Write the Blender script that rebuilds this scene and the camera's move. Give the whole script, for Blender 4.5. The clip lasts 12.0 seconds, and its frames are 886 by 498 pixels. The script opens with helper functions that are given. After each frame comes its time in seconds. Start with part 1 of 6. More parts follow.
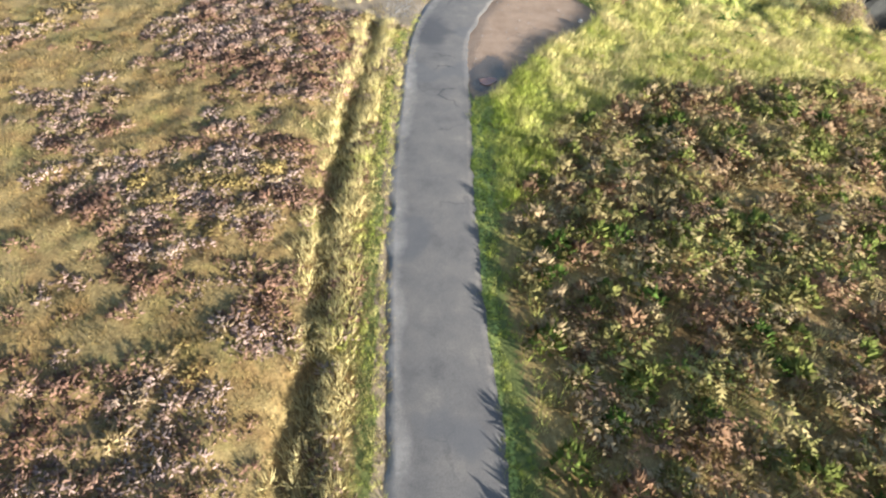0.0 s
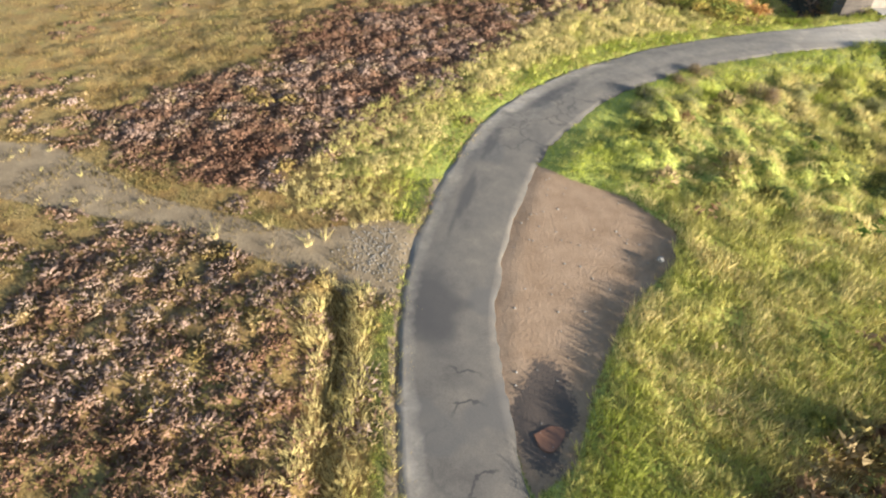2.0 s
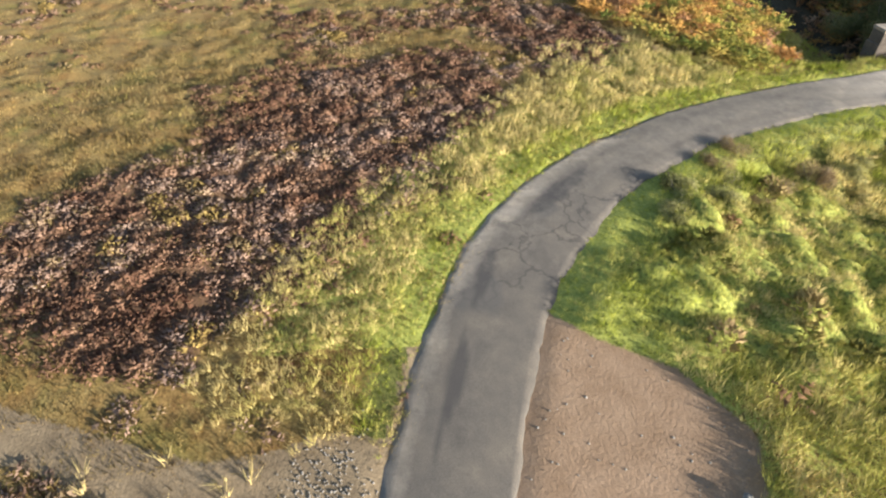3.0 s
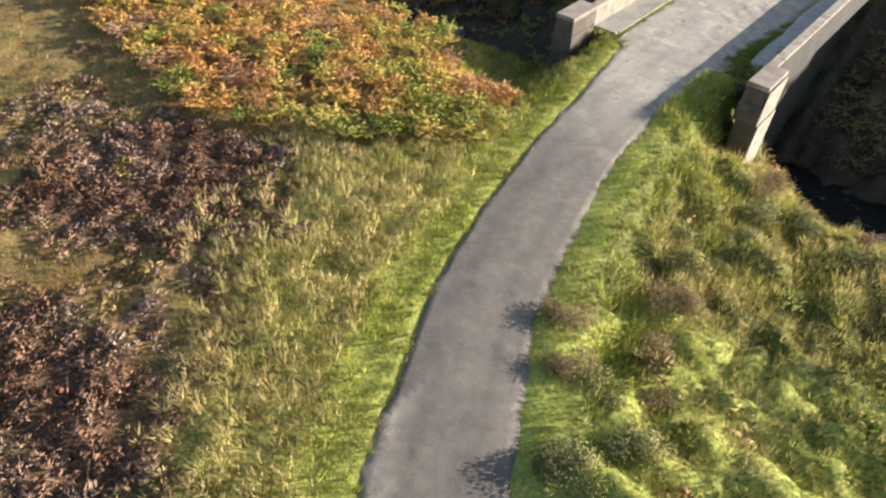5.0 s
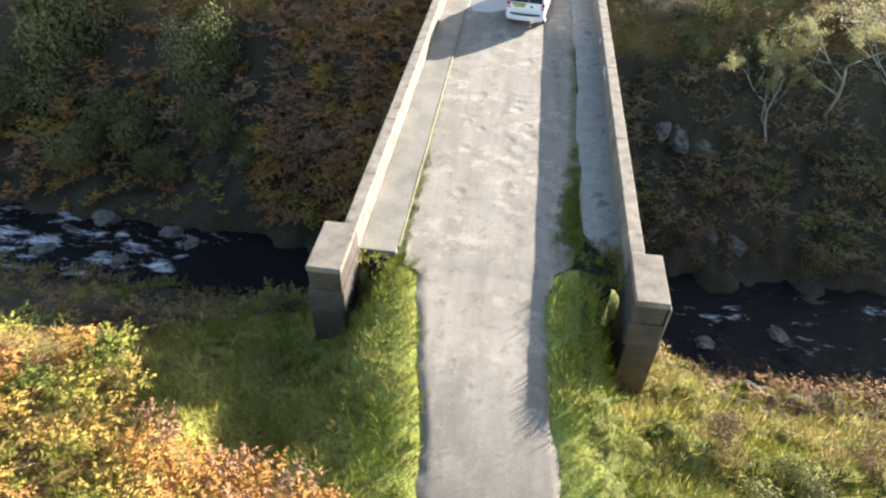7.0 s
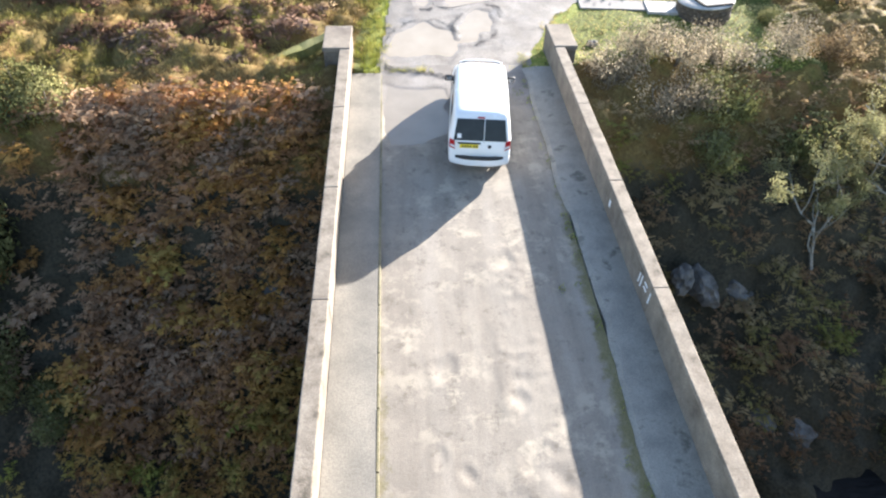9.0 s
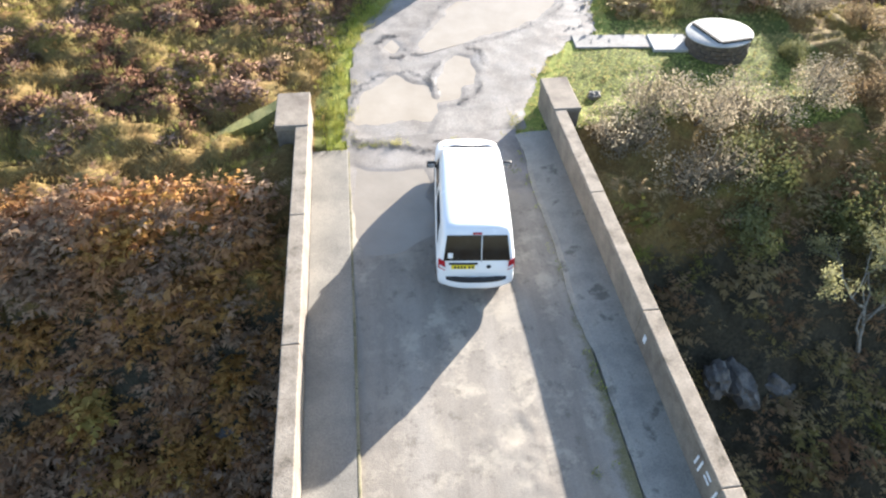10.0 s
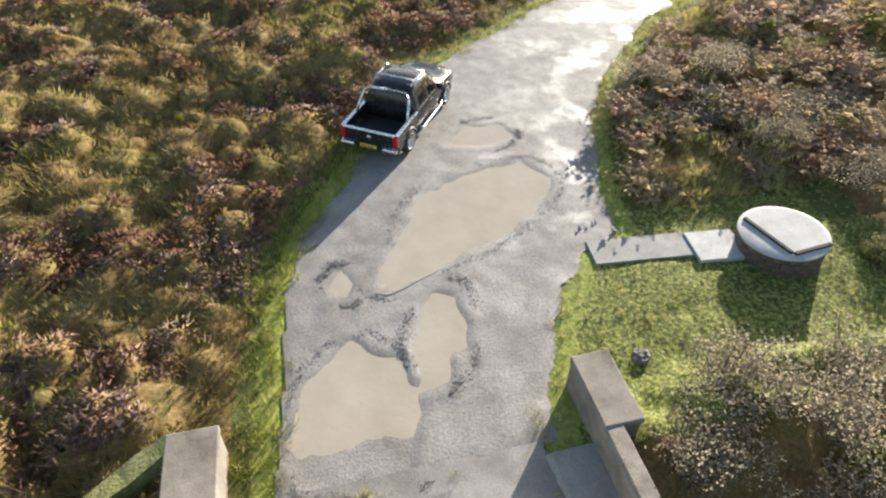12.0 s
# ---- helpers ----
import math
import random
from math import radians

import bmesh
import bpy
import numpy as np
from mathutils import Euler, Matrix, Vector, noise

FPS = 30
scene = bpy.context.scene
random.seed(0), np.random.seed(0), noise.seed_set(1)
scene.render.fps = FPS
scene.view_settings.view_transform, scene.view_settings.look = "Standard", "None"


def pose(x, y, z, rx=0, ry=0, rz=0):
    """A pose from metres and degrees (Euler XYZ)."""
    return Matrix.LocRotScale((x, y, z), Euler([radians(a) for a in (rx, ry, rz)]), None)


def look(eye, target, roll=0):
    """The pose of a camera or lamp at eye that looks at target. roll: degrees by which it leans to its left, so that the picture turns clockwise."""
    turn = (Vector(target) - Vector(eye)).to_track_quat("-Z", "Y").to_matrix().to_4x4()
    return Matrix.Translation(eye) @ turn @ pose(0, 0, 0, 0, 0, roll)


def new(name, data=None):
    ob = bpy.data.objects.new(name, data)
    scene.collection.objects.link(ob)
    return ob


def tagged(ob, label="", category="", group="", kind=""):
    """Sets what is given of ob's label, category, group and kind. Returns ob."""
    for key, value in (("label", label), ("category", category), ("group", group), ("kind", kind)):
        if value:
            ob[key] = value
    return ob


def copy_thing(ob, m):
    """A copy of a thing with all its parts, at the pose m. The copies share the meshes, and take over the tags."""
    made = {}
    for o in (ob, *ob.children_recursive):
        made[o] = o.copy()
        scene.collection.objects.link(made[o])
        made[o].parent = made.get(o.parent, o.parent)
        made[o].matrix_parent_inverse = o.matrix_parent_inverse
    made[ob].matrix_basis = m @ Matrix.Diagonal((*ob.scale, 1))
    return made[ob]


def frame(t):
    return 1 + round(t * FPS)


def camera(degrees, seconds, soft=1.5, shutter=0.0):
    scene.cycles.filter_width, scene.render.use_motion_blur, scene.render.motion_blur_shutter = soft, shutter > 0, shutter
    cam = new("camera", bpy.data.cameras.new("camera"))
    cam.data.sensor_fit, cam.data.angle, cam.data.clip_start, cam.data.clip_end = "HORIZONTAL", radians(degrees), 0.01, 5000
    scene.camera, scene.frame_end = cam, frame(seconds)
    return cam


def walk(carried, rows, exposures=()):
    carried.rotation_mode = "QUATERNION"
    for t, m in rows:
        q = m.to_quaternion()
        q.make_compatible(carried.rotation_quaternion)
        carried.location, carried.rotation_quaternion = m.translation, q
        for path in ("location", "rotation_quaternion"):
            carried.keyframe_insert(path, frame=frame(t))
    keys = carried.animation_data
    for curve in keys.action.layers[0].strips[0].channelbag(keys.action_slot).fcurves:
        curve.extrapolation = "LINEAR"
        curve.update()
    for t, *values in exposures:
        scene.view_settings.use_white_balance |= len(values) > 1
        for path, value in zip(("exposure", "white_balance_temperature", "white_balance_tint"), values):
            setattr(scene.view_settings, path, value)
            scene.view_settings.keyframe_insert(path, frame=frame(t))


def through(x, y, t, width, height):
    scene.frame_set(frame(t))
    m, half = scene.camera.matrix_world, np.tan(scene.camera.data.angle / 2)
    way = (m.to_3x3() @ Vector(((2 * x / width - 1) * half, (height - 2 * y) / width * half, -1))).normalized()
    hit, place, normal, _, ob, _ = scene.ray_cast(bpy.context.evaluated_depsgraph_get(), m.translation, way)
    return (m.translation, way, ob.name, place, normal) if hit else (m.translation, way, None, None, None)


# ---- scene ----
cam = camera(71.0, 12.0, soft=2.2)
PATH = [
    (0, (48.604, -22.006, 13.54), (47.16, -21.96, 12.156), 2.9),
    (0.5, (44.575, -22.5, 13.595), (43.135, -22.434, 12.21), 2.4),
    (1, (40.663, -22.906, 13.411), (39.183, -22.814, 12.069), 1.9),
    (1.5, (36.682, -23.138, 13.419), (35.171, -23.018, 12.114), 1.5),
    (2, (32.158, -23.262, 13.478), (30.638, -23.103, 12.187), 1.2),
    (2.5, (27.59, -23.235, 13.464), (26.085, -23.029, 12.164), 1.5),
    (2.7, (25.837, -23.025, 13.424), (24.334, -22.816, 12.122), 1.4),
    (4.3, (13.37, -19.753, 12.789), (12.098, -18.952, 11.471), 1.0),
    (4.5, (11.735, -19.139, 12.788), (10.544, -18.253, 11.448), 0.8),
    (5, (7.921, -17.156, 12.853), (6.972, -16.103, 11.442), 0.5),
    (5.5, (4.865, -14.865, 12.841), (4.143, -13.649, 11.427), 0.6),
    (6, (2.198, -12.118, 12.82), (1.709, -10.786, 11.411), 0.8),
    (6.5, (0.119, -8.939, 12.652), (-0.187, -7.526, 11.27), 1.1),
    (7, (-1.261, -5.363, 12.458), (-1.437, -3.895, 11.111), 1.4),
    (7.2, (-1.686, -3.851, 12.396), (-1.823, -2.373, 11.056), 1.4),
    (8.8, (-3.438, 8.182, 11.958), (-3.339, 9.611, 10.562), 1.6),
    (9, (-3.527, 9.511, 11.956), (-3.403, 10.929, 10.55), 1.8),
    (9.5, (-3.458, 12.44, 12.012), (-3.293, 13.833, 10.586), 1.3),
    (10, (-3.342, 15.025, 12.059), (-3.153, 16.399, 10.618), 0.9),
    (10.5, (-3.107, 17.463, 12.074), (-2.916, 18.84, 10.636), 0.5),
    (11, (-3.029, 19.91, 12.162), (-2.811, 21.301, 10.741), 0.6),
    (11.5, (-2.873, 22.446, 12.241), (-2.612, 23.871, 10.862), 0.6),
    (12, (-2.644, 25.205, 12.166), (-2.279, 26.647, 10.828), 0.9),
]
walk(cam, [(t, look(eye, target, roll)) for t, eye, target, roll in PATH], exposures=[(0, 2.16, 5850, 11), (0.5, 2.2, 6300, 11), (1.5, 2.11, 6530, 10), (2.7, 1.84, 6640, 11), (4.5, 1.82, 6660, 13), (5.5, 1.92, 6660, 14), (7, 2.2, 6450, 12), (9, 2.34, 6220, 14), (10.5, 2.18, 6270, 13), (11, 2.0, 6370, 12), (12, 1.68, 6480, 10)])

# ---- light ----
SUN_EL, SUN_AZ = radians(15.0), radians(42.5)      # azimuth from +y towards +x
SUN_WAY = Vector((math.sin(SUN_AZ) * math.cos(SUN_EL), math.cos(SUN_AZ) * math.cos(SUN_EL), math.sin(SUN_EL)))
world = bpy.data.worlds.new("sky")
scene.world = world
world.use_nodes = True
sky = world.node_tree.nodes.new("ShaderNodeTexSky")
sky.sky_type, sky.sun_disc, sky.sun_elevation, sky.sun_rotation = "NISHITA", False, SUN_EL, SUN_AZ
world.node_tree.links.new(sky.outputs[0], world.node_tree.nodes["Background"].inputs[0])
world.node_tree.nodes["Background"].inputs[1].default_value = 0.084
sun = new("sun", bpy.data.lights.new("sun", "SUN"))
sun.data.energy, sun.data.angle, sun.data.color = 5.0, radians(0.53), (1.0, 0.93, 0.82)
sun.matrix_world = look(SUN_WAY * 100, (0, 0, 0))


# ---- materials ----
def nodes_of(name):
    m = bpy.data.materials.new(name)
    m.use_nodes = True
    t = m.node_tree
    return m, t, t.nodes["Principled BSDF"], t.nodes["Material Output"]


def node(t, kind, ins=(), **props):
    n = t.nodes.new("ShaderNode" + kind)
    for k, v in props.items():
        setattr(n, k, v)
    for k, v in dict(ins).items():
        if isinstance(v, bpy.types.NodeSocket):
            t.links.new(v, n.inputs[k])
        else:
            n.inputs[k].default_value = v
    return n


def rgb(*c):
    return (*c, 1.0)


def noise_of(t, scale, detail=4.0, rough=0.6, vec=None):
    ins = {"Scale": scale, "Detail": detail, "Roughness": rough}
    if vec is None:
        vec = node(t, "TexCoord").outputs["Object"]
    ins["Vector"] = vec
    return node(t, "TexNoise", ins).outputs["Fac"]


def ramp(t, fac, stops):
    n = node(t, "ValToRGB", {"Fac": fac})
    e = n.color_ramp.elements
    while len(e) < len(stops):
        e.new(0.5)
    for el, (p, c) in zip(e, stops):
        el.position, el.color = p, rgb(*c)
    return n.outputs["Color"]


def mix(t, fac, a, b, mode="MIX"):
    n = node(t, "Mix", data_type="RGBA", blend_type=mode)
    for i, v in ((0, fac), (6, a), (7, b)):
        if isinstance(v, bpy.types.NodeSocket):
            t.links.new(v, n.inputs[i])
        else:
            n.inputs[i].default_value = v
    return n.outputs[2]


def span(t, v, lo, hi, a=0.0, b=1.0):
    return node(t, "MapRange", {"Value": v, "From Min": lo, "From Max": hi, "To Min": a, "To Max": b}, clamp=True).outputs[0]


def attr(t, name):
    return node(t, "Attribute", attribute_name=name).outputs["Fac"]


def bump(t, bsdf, height, dist, strength=1.0):
    b = node(t, "Bump", {"Height": height, "Distance": dist, "Strength": strength})
    t.links.new(b.outputs[0], bsdf.inputs["Normal"])


def plain(name, color, rough=0.5, metal=0.0, vary=0.15, scale=6.0, grain=0.0):
    """A surface of one base colour with grain and slight staining."""
    m, t, p, _ = nodes_of(name)
    n = noise_of(t, scale)
    c2 = tuple(min(1.0, v * (1 + vary)) for v in color)
    c1 = tuple(v * (1 - vary) for v in color)
    t.links.new(ramp(t, n, [(0.35, c1), (0.65, c2)]), p.inputs["Base Color"])
    t.links.new(span(t, n, 0.3, 0.7, max(0.0, rough - 0.08), min(1.0, rough + 0.08)), p.inputs["Roughness"])
    p.inputs["Metallic"].default_value = metal
    if grain:
        bump(t, p, noise_of(t, scale * 9), grain)
    return m


def stony(name, stops, scale, fine, relief, rough=0.9, wet=None, cracks=False, blots=0.0):
    """Asphalt, gravel, concrete: large stains times fine grain."""
    m, t, p, _ = nodes_of(name)
    big, small = noise_of(t, scale, 6, 0.62), noise_of(t, fine, 3, 0.7)
    c = ramp(t, big, stops)
    c = mix(t, 0.55, c, ramp(t, small, [(0.3, (0.5, 0.5, 0.5)), (0.7, (1.35, 1.33, 1.3))]), "MULTIPLY")
    if blots:
        c = mix(t, span(t, noise_of(t, 1.3, 6, 0.65), 0.56, 0.64, 0, blots), c, (0.05, 0.047, 0.04, 1))
    if cracks:
        warp = node(t, "TexNoise", {"Vector": node(t, "TexCoord").outputs["Object"], "Scale": 1.7, "Detail": 4.0}).outputs["Color"]
        co = node(t, "VectorMath", {0: node(t, "TexCoord").outputs["Object"], 1: warp}, operation="ADD").outputs[0]
        dust = span(t, node(t, "Math", {0: attr(t, "dust"), 1: span(t, noise_of(t, 2.2, 6, 0.7), 0.3, 0.7, -0.08, 0.08)}, operation="ADD").outputs[0], 0.2, 0.8)
        streak = noise_of(t, 1.0, 5, 0.6, node(t, "Mapping", {"Vector": node(t, "TexCoord").outputs["Object"], "Scale": (1.5, 0.16, 1.0)}).outputs[0])
        sand = ramp(t, streak, [(0.3, (0.205, 0.178, 0.146)), (0.5, (0.25, 0.222, 0.185)), (0.7, (0.305, 0.275, 0.234))])
        sand = mix(t, 0.3, sand, ramp(t, noise_of(t, 0.55, 6, 0.7), [(0.32, (0.6, 0.6, 0.6)), (0.5, (1, 1, 1)), (0.68, (1.3, 1.28, 1.25))]), "MULTIPLY")
        sand = mix(t, 0.35, sand, ramp(t, small, [(0.3, (0.6, 0.6, 0.6)), (0.7, (1.3, 1.28, 1.25))]), "MULTIPLY")
        rough_spots = node(t, "Math", {0: span(t, noise_of(t, 1.3, 7, 0.72), 0.5, 0.6), 1: span(t, noise_of(t, 0.3, 3), 0.4, 0.56, 0, 0.85)}, operation="MULTIPLY").outputs[0]
        sand = mix(t, rough_spots, sand, (0.38, 0.335, 0.265, 1))
        sand = mix(t, span(t, noise_of(t, 2.1, 6, 0.75), 0.55, 0.65, 0, 0.6), sand, (0.13, 0.112, 0.09, 1))
        line = node(t, "TexVoronoi", {"Vector": co, "Scale": 0.55}, feature="DISTANCE_TO_EDGE").outputs["Distance"]
        k = node(t, "Math", {0: span(t, line, 0.012, 0.03, 1, 0), 1: node(t, "Math", {0: span(t, noise_of(t, 0.23, 2), 0.58, 0.68, 0, 0.5), 1: attr(t, "crack")}, operation="MAXIMUM").outputs[0]}, operation="MULTIPLY").outputs[0]
        c = mix(t, k, c, (0.03, 0.028, 0.027, 1))
        patches = span(t, noise_of(t, 0.33, 3, 0.4), 0.6, 0.64, 0, 0.55)
        c = mix(t, patches, c, (0.062, 0.06, 0.058, 1))
        c = mix(t, attr(t, "dark"), c, (0.035, 0.033, 0.033, 1))
        c = mix(t, dust, c, sand)
        stain = node(t, "Math", {0: attr(t, "moss"), 1: span(t, noise_of(t, 2.4, 6, 0.7), 0.3, 0.7, -0.35, 0.35)}, operation="ADD").outputs[0]
        c = mix(t, span(t, stain, 0.3, 0.75, 0, 0.8), c, ramp(t, small, [(0.3, (0.085, 0.08, 0.025)), (0.7, (0.19, 0.165, 0.06))]))
        grit = mix(t, 0.55, ramp(t, big, [(0.28, (0.147, 0.132, 0.117)), (0.45, (0.205, 0.189, 0.172)), (0.75, (0.296, 0.28, 0.264))]), ramp(t, small, [(0.3, (0.5, 0.5, 0.5)), (0.7, (1.35, 1.33, 1.3))]), "MULTIPLY")
        mud = node(t, "Math", {0: attr(t, "mud"), 1: span(t, noise_of(t, 1.4, 6, 0.7), 0.3, 0.7, -0.3, 0.3)}, operation="ADD").outputs[0]
        c = mix(t, span(t, mud, 0.3, 0.7), c, grit)
    t.links.new(c, p.inputs["Base Color"])
    p.inputs["Roughness"].default_value = rough
    if wet:
        t.links.new(span(t, noise_of(t, wet), 0.5, 0.66, rough, 0.42), p.inputs["Roughness"])
    bump(t, p, small, relief)
    return m


def leafy(name, stops, through=0.35, rough=0.8, lo=(0.75, 0.73, 0.7), hi=(1.28, 1.25, 1.18), blade=0.75):
    """Plant matter: the colour runs with each plant's own tint, with light passing through the blade."""
    m, t, p, out = nodes_of(name)
    tint, isl = attr(t, "tint"), node(t, "NewGeometry").outputs["Random Per Island"]
    c = ramp(t, tint, stops)
    c = mix(t, 1.0, c, ramp(t, isl, [(0.0, lo), (0.5, (1, 1, 1)), (1.0, hi)]), "MULTIPLY")
    t.links.new(c, p.inputs["Base Color"])
    p.inputs["Roughness"].default_value = rough
    p.inputs["Specular IOR Level"].default_value = 0.06
    # each plant is shaded with the rounded form of its cushion or crown
    form = node(t, "VectorTransform", {"Vector": node(t, "Attribute", attribute_name="form").outputs["Vector"]}, vector_type="NORMAL", convert_from="OBJECT", convert_to="WORLD").outputs[0]
    own = node(t, "VectorMath", {0: node(t, "NewGeometry").outputs["Normal"], 3: blade}, operation="SCALE").outputs[0]
    nrm = node(t, "VectorMath", {0: node(t, "VectorMath", {0: form, 1: own}, operation="ADD").outputs[0]}, operation="NORMALIZE").outputs[0]
    t.links.new(nrm, p.inputs["Normal"])
    tr = node(t, "BsdfTranslucent", {"Color": c, "Normal": nrm})
    mx = node(t, "MixShader", {0: through, 1: p.outputs[0], 2: tr.outputs[0]})
    t.links.new(mx.outputs[0], out.inputs["Surface"])
    return m


ASPHALT = stony("asphalt", [(0.3, (0.066, 0.059, 0.052)), (0.45, (0.09, 0.081, 0.07)), (0.58, (0.105, 0.093, 0.078)), (0.72, (0.138, 0.12, 0.096))], 0.8, 30, 0.006, 0.88, cracks=True)
CONCRETE = stony("concrete", [(0.28, (0.105, 0.085, 0.068)), (0.45, (0.184, 0.156, 0.127)), (0.6, (0.24, 0.208, 0.168)), (0.78, (0.3, 0.264, 0.219))], 1.5, 30, 0.006)
PALE_CONCRETE = stony("pale_concrete", [(0.3, (0.350, 0.343, 0.322)), (0.6, (0.462, 0.455, 0.434))], 1.6, 24, 0.004)
PAVING = stony("footway_surface", [(0.3, (0.169, 0.160, 0.141)), (0.55, (0.245, 0.230, 0.198)), (0.75, (0.304, 0.279, 0.236))], 0.8, 30, 0.006)
GRAVEL = stony("gravel", [(0.28, (0.147, 0.130, 0.113)), (0.45, (0.205, 0.187, 0.168)), (0.6, (0.246, 0.229, 0.208)), (0.75, (0.296, 0.278, 0.260))], 0.9, 17, 0.012, 0.8, wet=0.6)
WET_PAVING = stony("wet_footway_surface", [(0.3, (0.189, 0.180, 0.162)), (0.55, (0.276, 0.262, 0.229)), (0.75, (0.344, 0.320, 0.273))], 1.3, 30, 0.004, 0.65, wet=0.9, blots=0.7)
STONE = stony("rock", [(0.3, (0.09, 0.087, 0.08)), (0.55, (0.19, 0.183, 0.17)), (0.75, (0.33, 0.32, 0.3))], 2.2, 22, 0.02)
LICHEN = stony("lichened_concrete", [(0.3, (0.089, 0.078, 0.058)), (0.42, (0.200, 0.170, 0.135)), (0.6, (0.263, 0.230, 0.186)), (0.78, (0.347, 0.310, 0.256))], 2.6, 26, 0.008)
MASONRY = stony("old_masonry", [(0.3, (0.075, 0.057, 0.046)), (0.55, (0.125, 0.1, 0.08)), (0.75, (0.185, 0.152, 0.118))], 1.4, 16, 0.02)

HEATHER = leafy("heather_leaf", [(0.0, (0.17, 0.09, 0.06)), (0.3, (0.26, 0.143, 0.095)), (0.55, (0.32, 0.195, 0.13)), (0.8, (0.41, 0.3, 0.25)), (1.0, (0.38, 0.28, 0.1))], 0.3, 0.8, (0.86, 0.85, 0.84), (1.14, 1.13, 1.12), 0.25)
MOORGRASS = leafy("moor_grass_blade", [(0.0, (0.24, 0.145, 0.06)), (0.25, (0.37, 0.26, 0.1)), (0.5, (0.43, 0.325, 0.125)), (0.75, (0.47, 0.37, 0.18)), (1.0, (0.38, 0.34, 0.1))], 0.35, 0.8, (0.88, 0.87, 0.86), (1.12, 1.11, 1.1), 0.2)
GREENGRASS = leafy("green_grass_blade", [(0.0, (0.15, 0.2, 0.028)), (0.3, (0.35, 0.4, 0.06)), (0.6, (0.52, 0.5, 0.14)), (1.0, (0.7, 0.58, 0.26))], 0.42, 0.8, (0.82, 0.81, 0.8), (1.18, 1.16, 1.12), 0.7)
BRACKEN = leafy("bracken_frond", [(0.0, (0.16, 0.2, 0.05)), (0.2, (0.36, 0.34, 0.08)), (0.4, (0.51, 0.37, 0.115)), (0.6, (0.5, 0.275, 0.085)), (0.8, (0.43, 0.235, 0.12)), (1.0, (0.42, 0.29, 0.19))], 0.36, blade=1.2)
SCRUB = leafy("scrub_frond", [(0.0, (0.1, 0.16, 0.03)), (0.25, (0.24, 0.26, 0.06)), (0.45, (0.34, 0.28, 0.11)), (0.6, (0.44, 0.33, 0.18)), (0.8, (0.34, 0.2, 0.11)), (1.0, (0.24, 0.15, 0.085))], 0.4, 0.8, (0.85, 0.84, 0.83), (1.15, 1.13, 1.1), 0.35)
FERN = leafy("dying_fern_frond", [(0.0, (0.17, 0.22, 0.05)), (0.25, (0.36, 0.34, 0.12)), (0.5, (0.52, 0.41, 0.26)), (0.75, (0.46, 0.31, 0.21)), (1.0, (0.6, 0.49, 0.38))], 0.52, 0.8, (0.8, 0.79, 0.78), (1.2, 1.18, 1.15), 0.6)
BUSHLEAF = leafy("bush_leaf", [(0.0, (0.125, 0.135, 0.05)), (0.5, (0.28, 0.275, 0.115)), (1.0, (0.46, 0.44, 0.22))], 0.35, hi=(1.16, 1.14, 1.1))
BROWNLEAF = leafy("brown_bush_leaf", [(0.0, (0.17, 0.14, 0.1)), (0.5, (0.37, 0.315, 0.225)), (1.0, (0.5, 0.44, 0.33))], 0.52, lo=(0.82, 0.81, 0.8), hi=(1.18, 1.16, 1.12))
RUSTLEAF = leafy("rusty_bush_leaf", [(0.0, (0.16, 0.11, 0.065)), (0.5, (0.31, 0.225, 0.13)), (1.0, (0.43, 0.35, 0.2))], 0.5, lo=(0.82, 0.81, 0.8), hi=(1.18, 1.16, 1.12))
PALE_BARK = plain("pale_bark", (0.36, 0.34, 0.29), 0.85, 0, 0.3, 12, 0.01)
BARK = plain("bark", (0.2, 0.17, 0.14), 0.9, 0, 0.4, 12, 0.01)


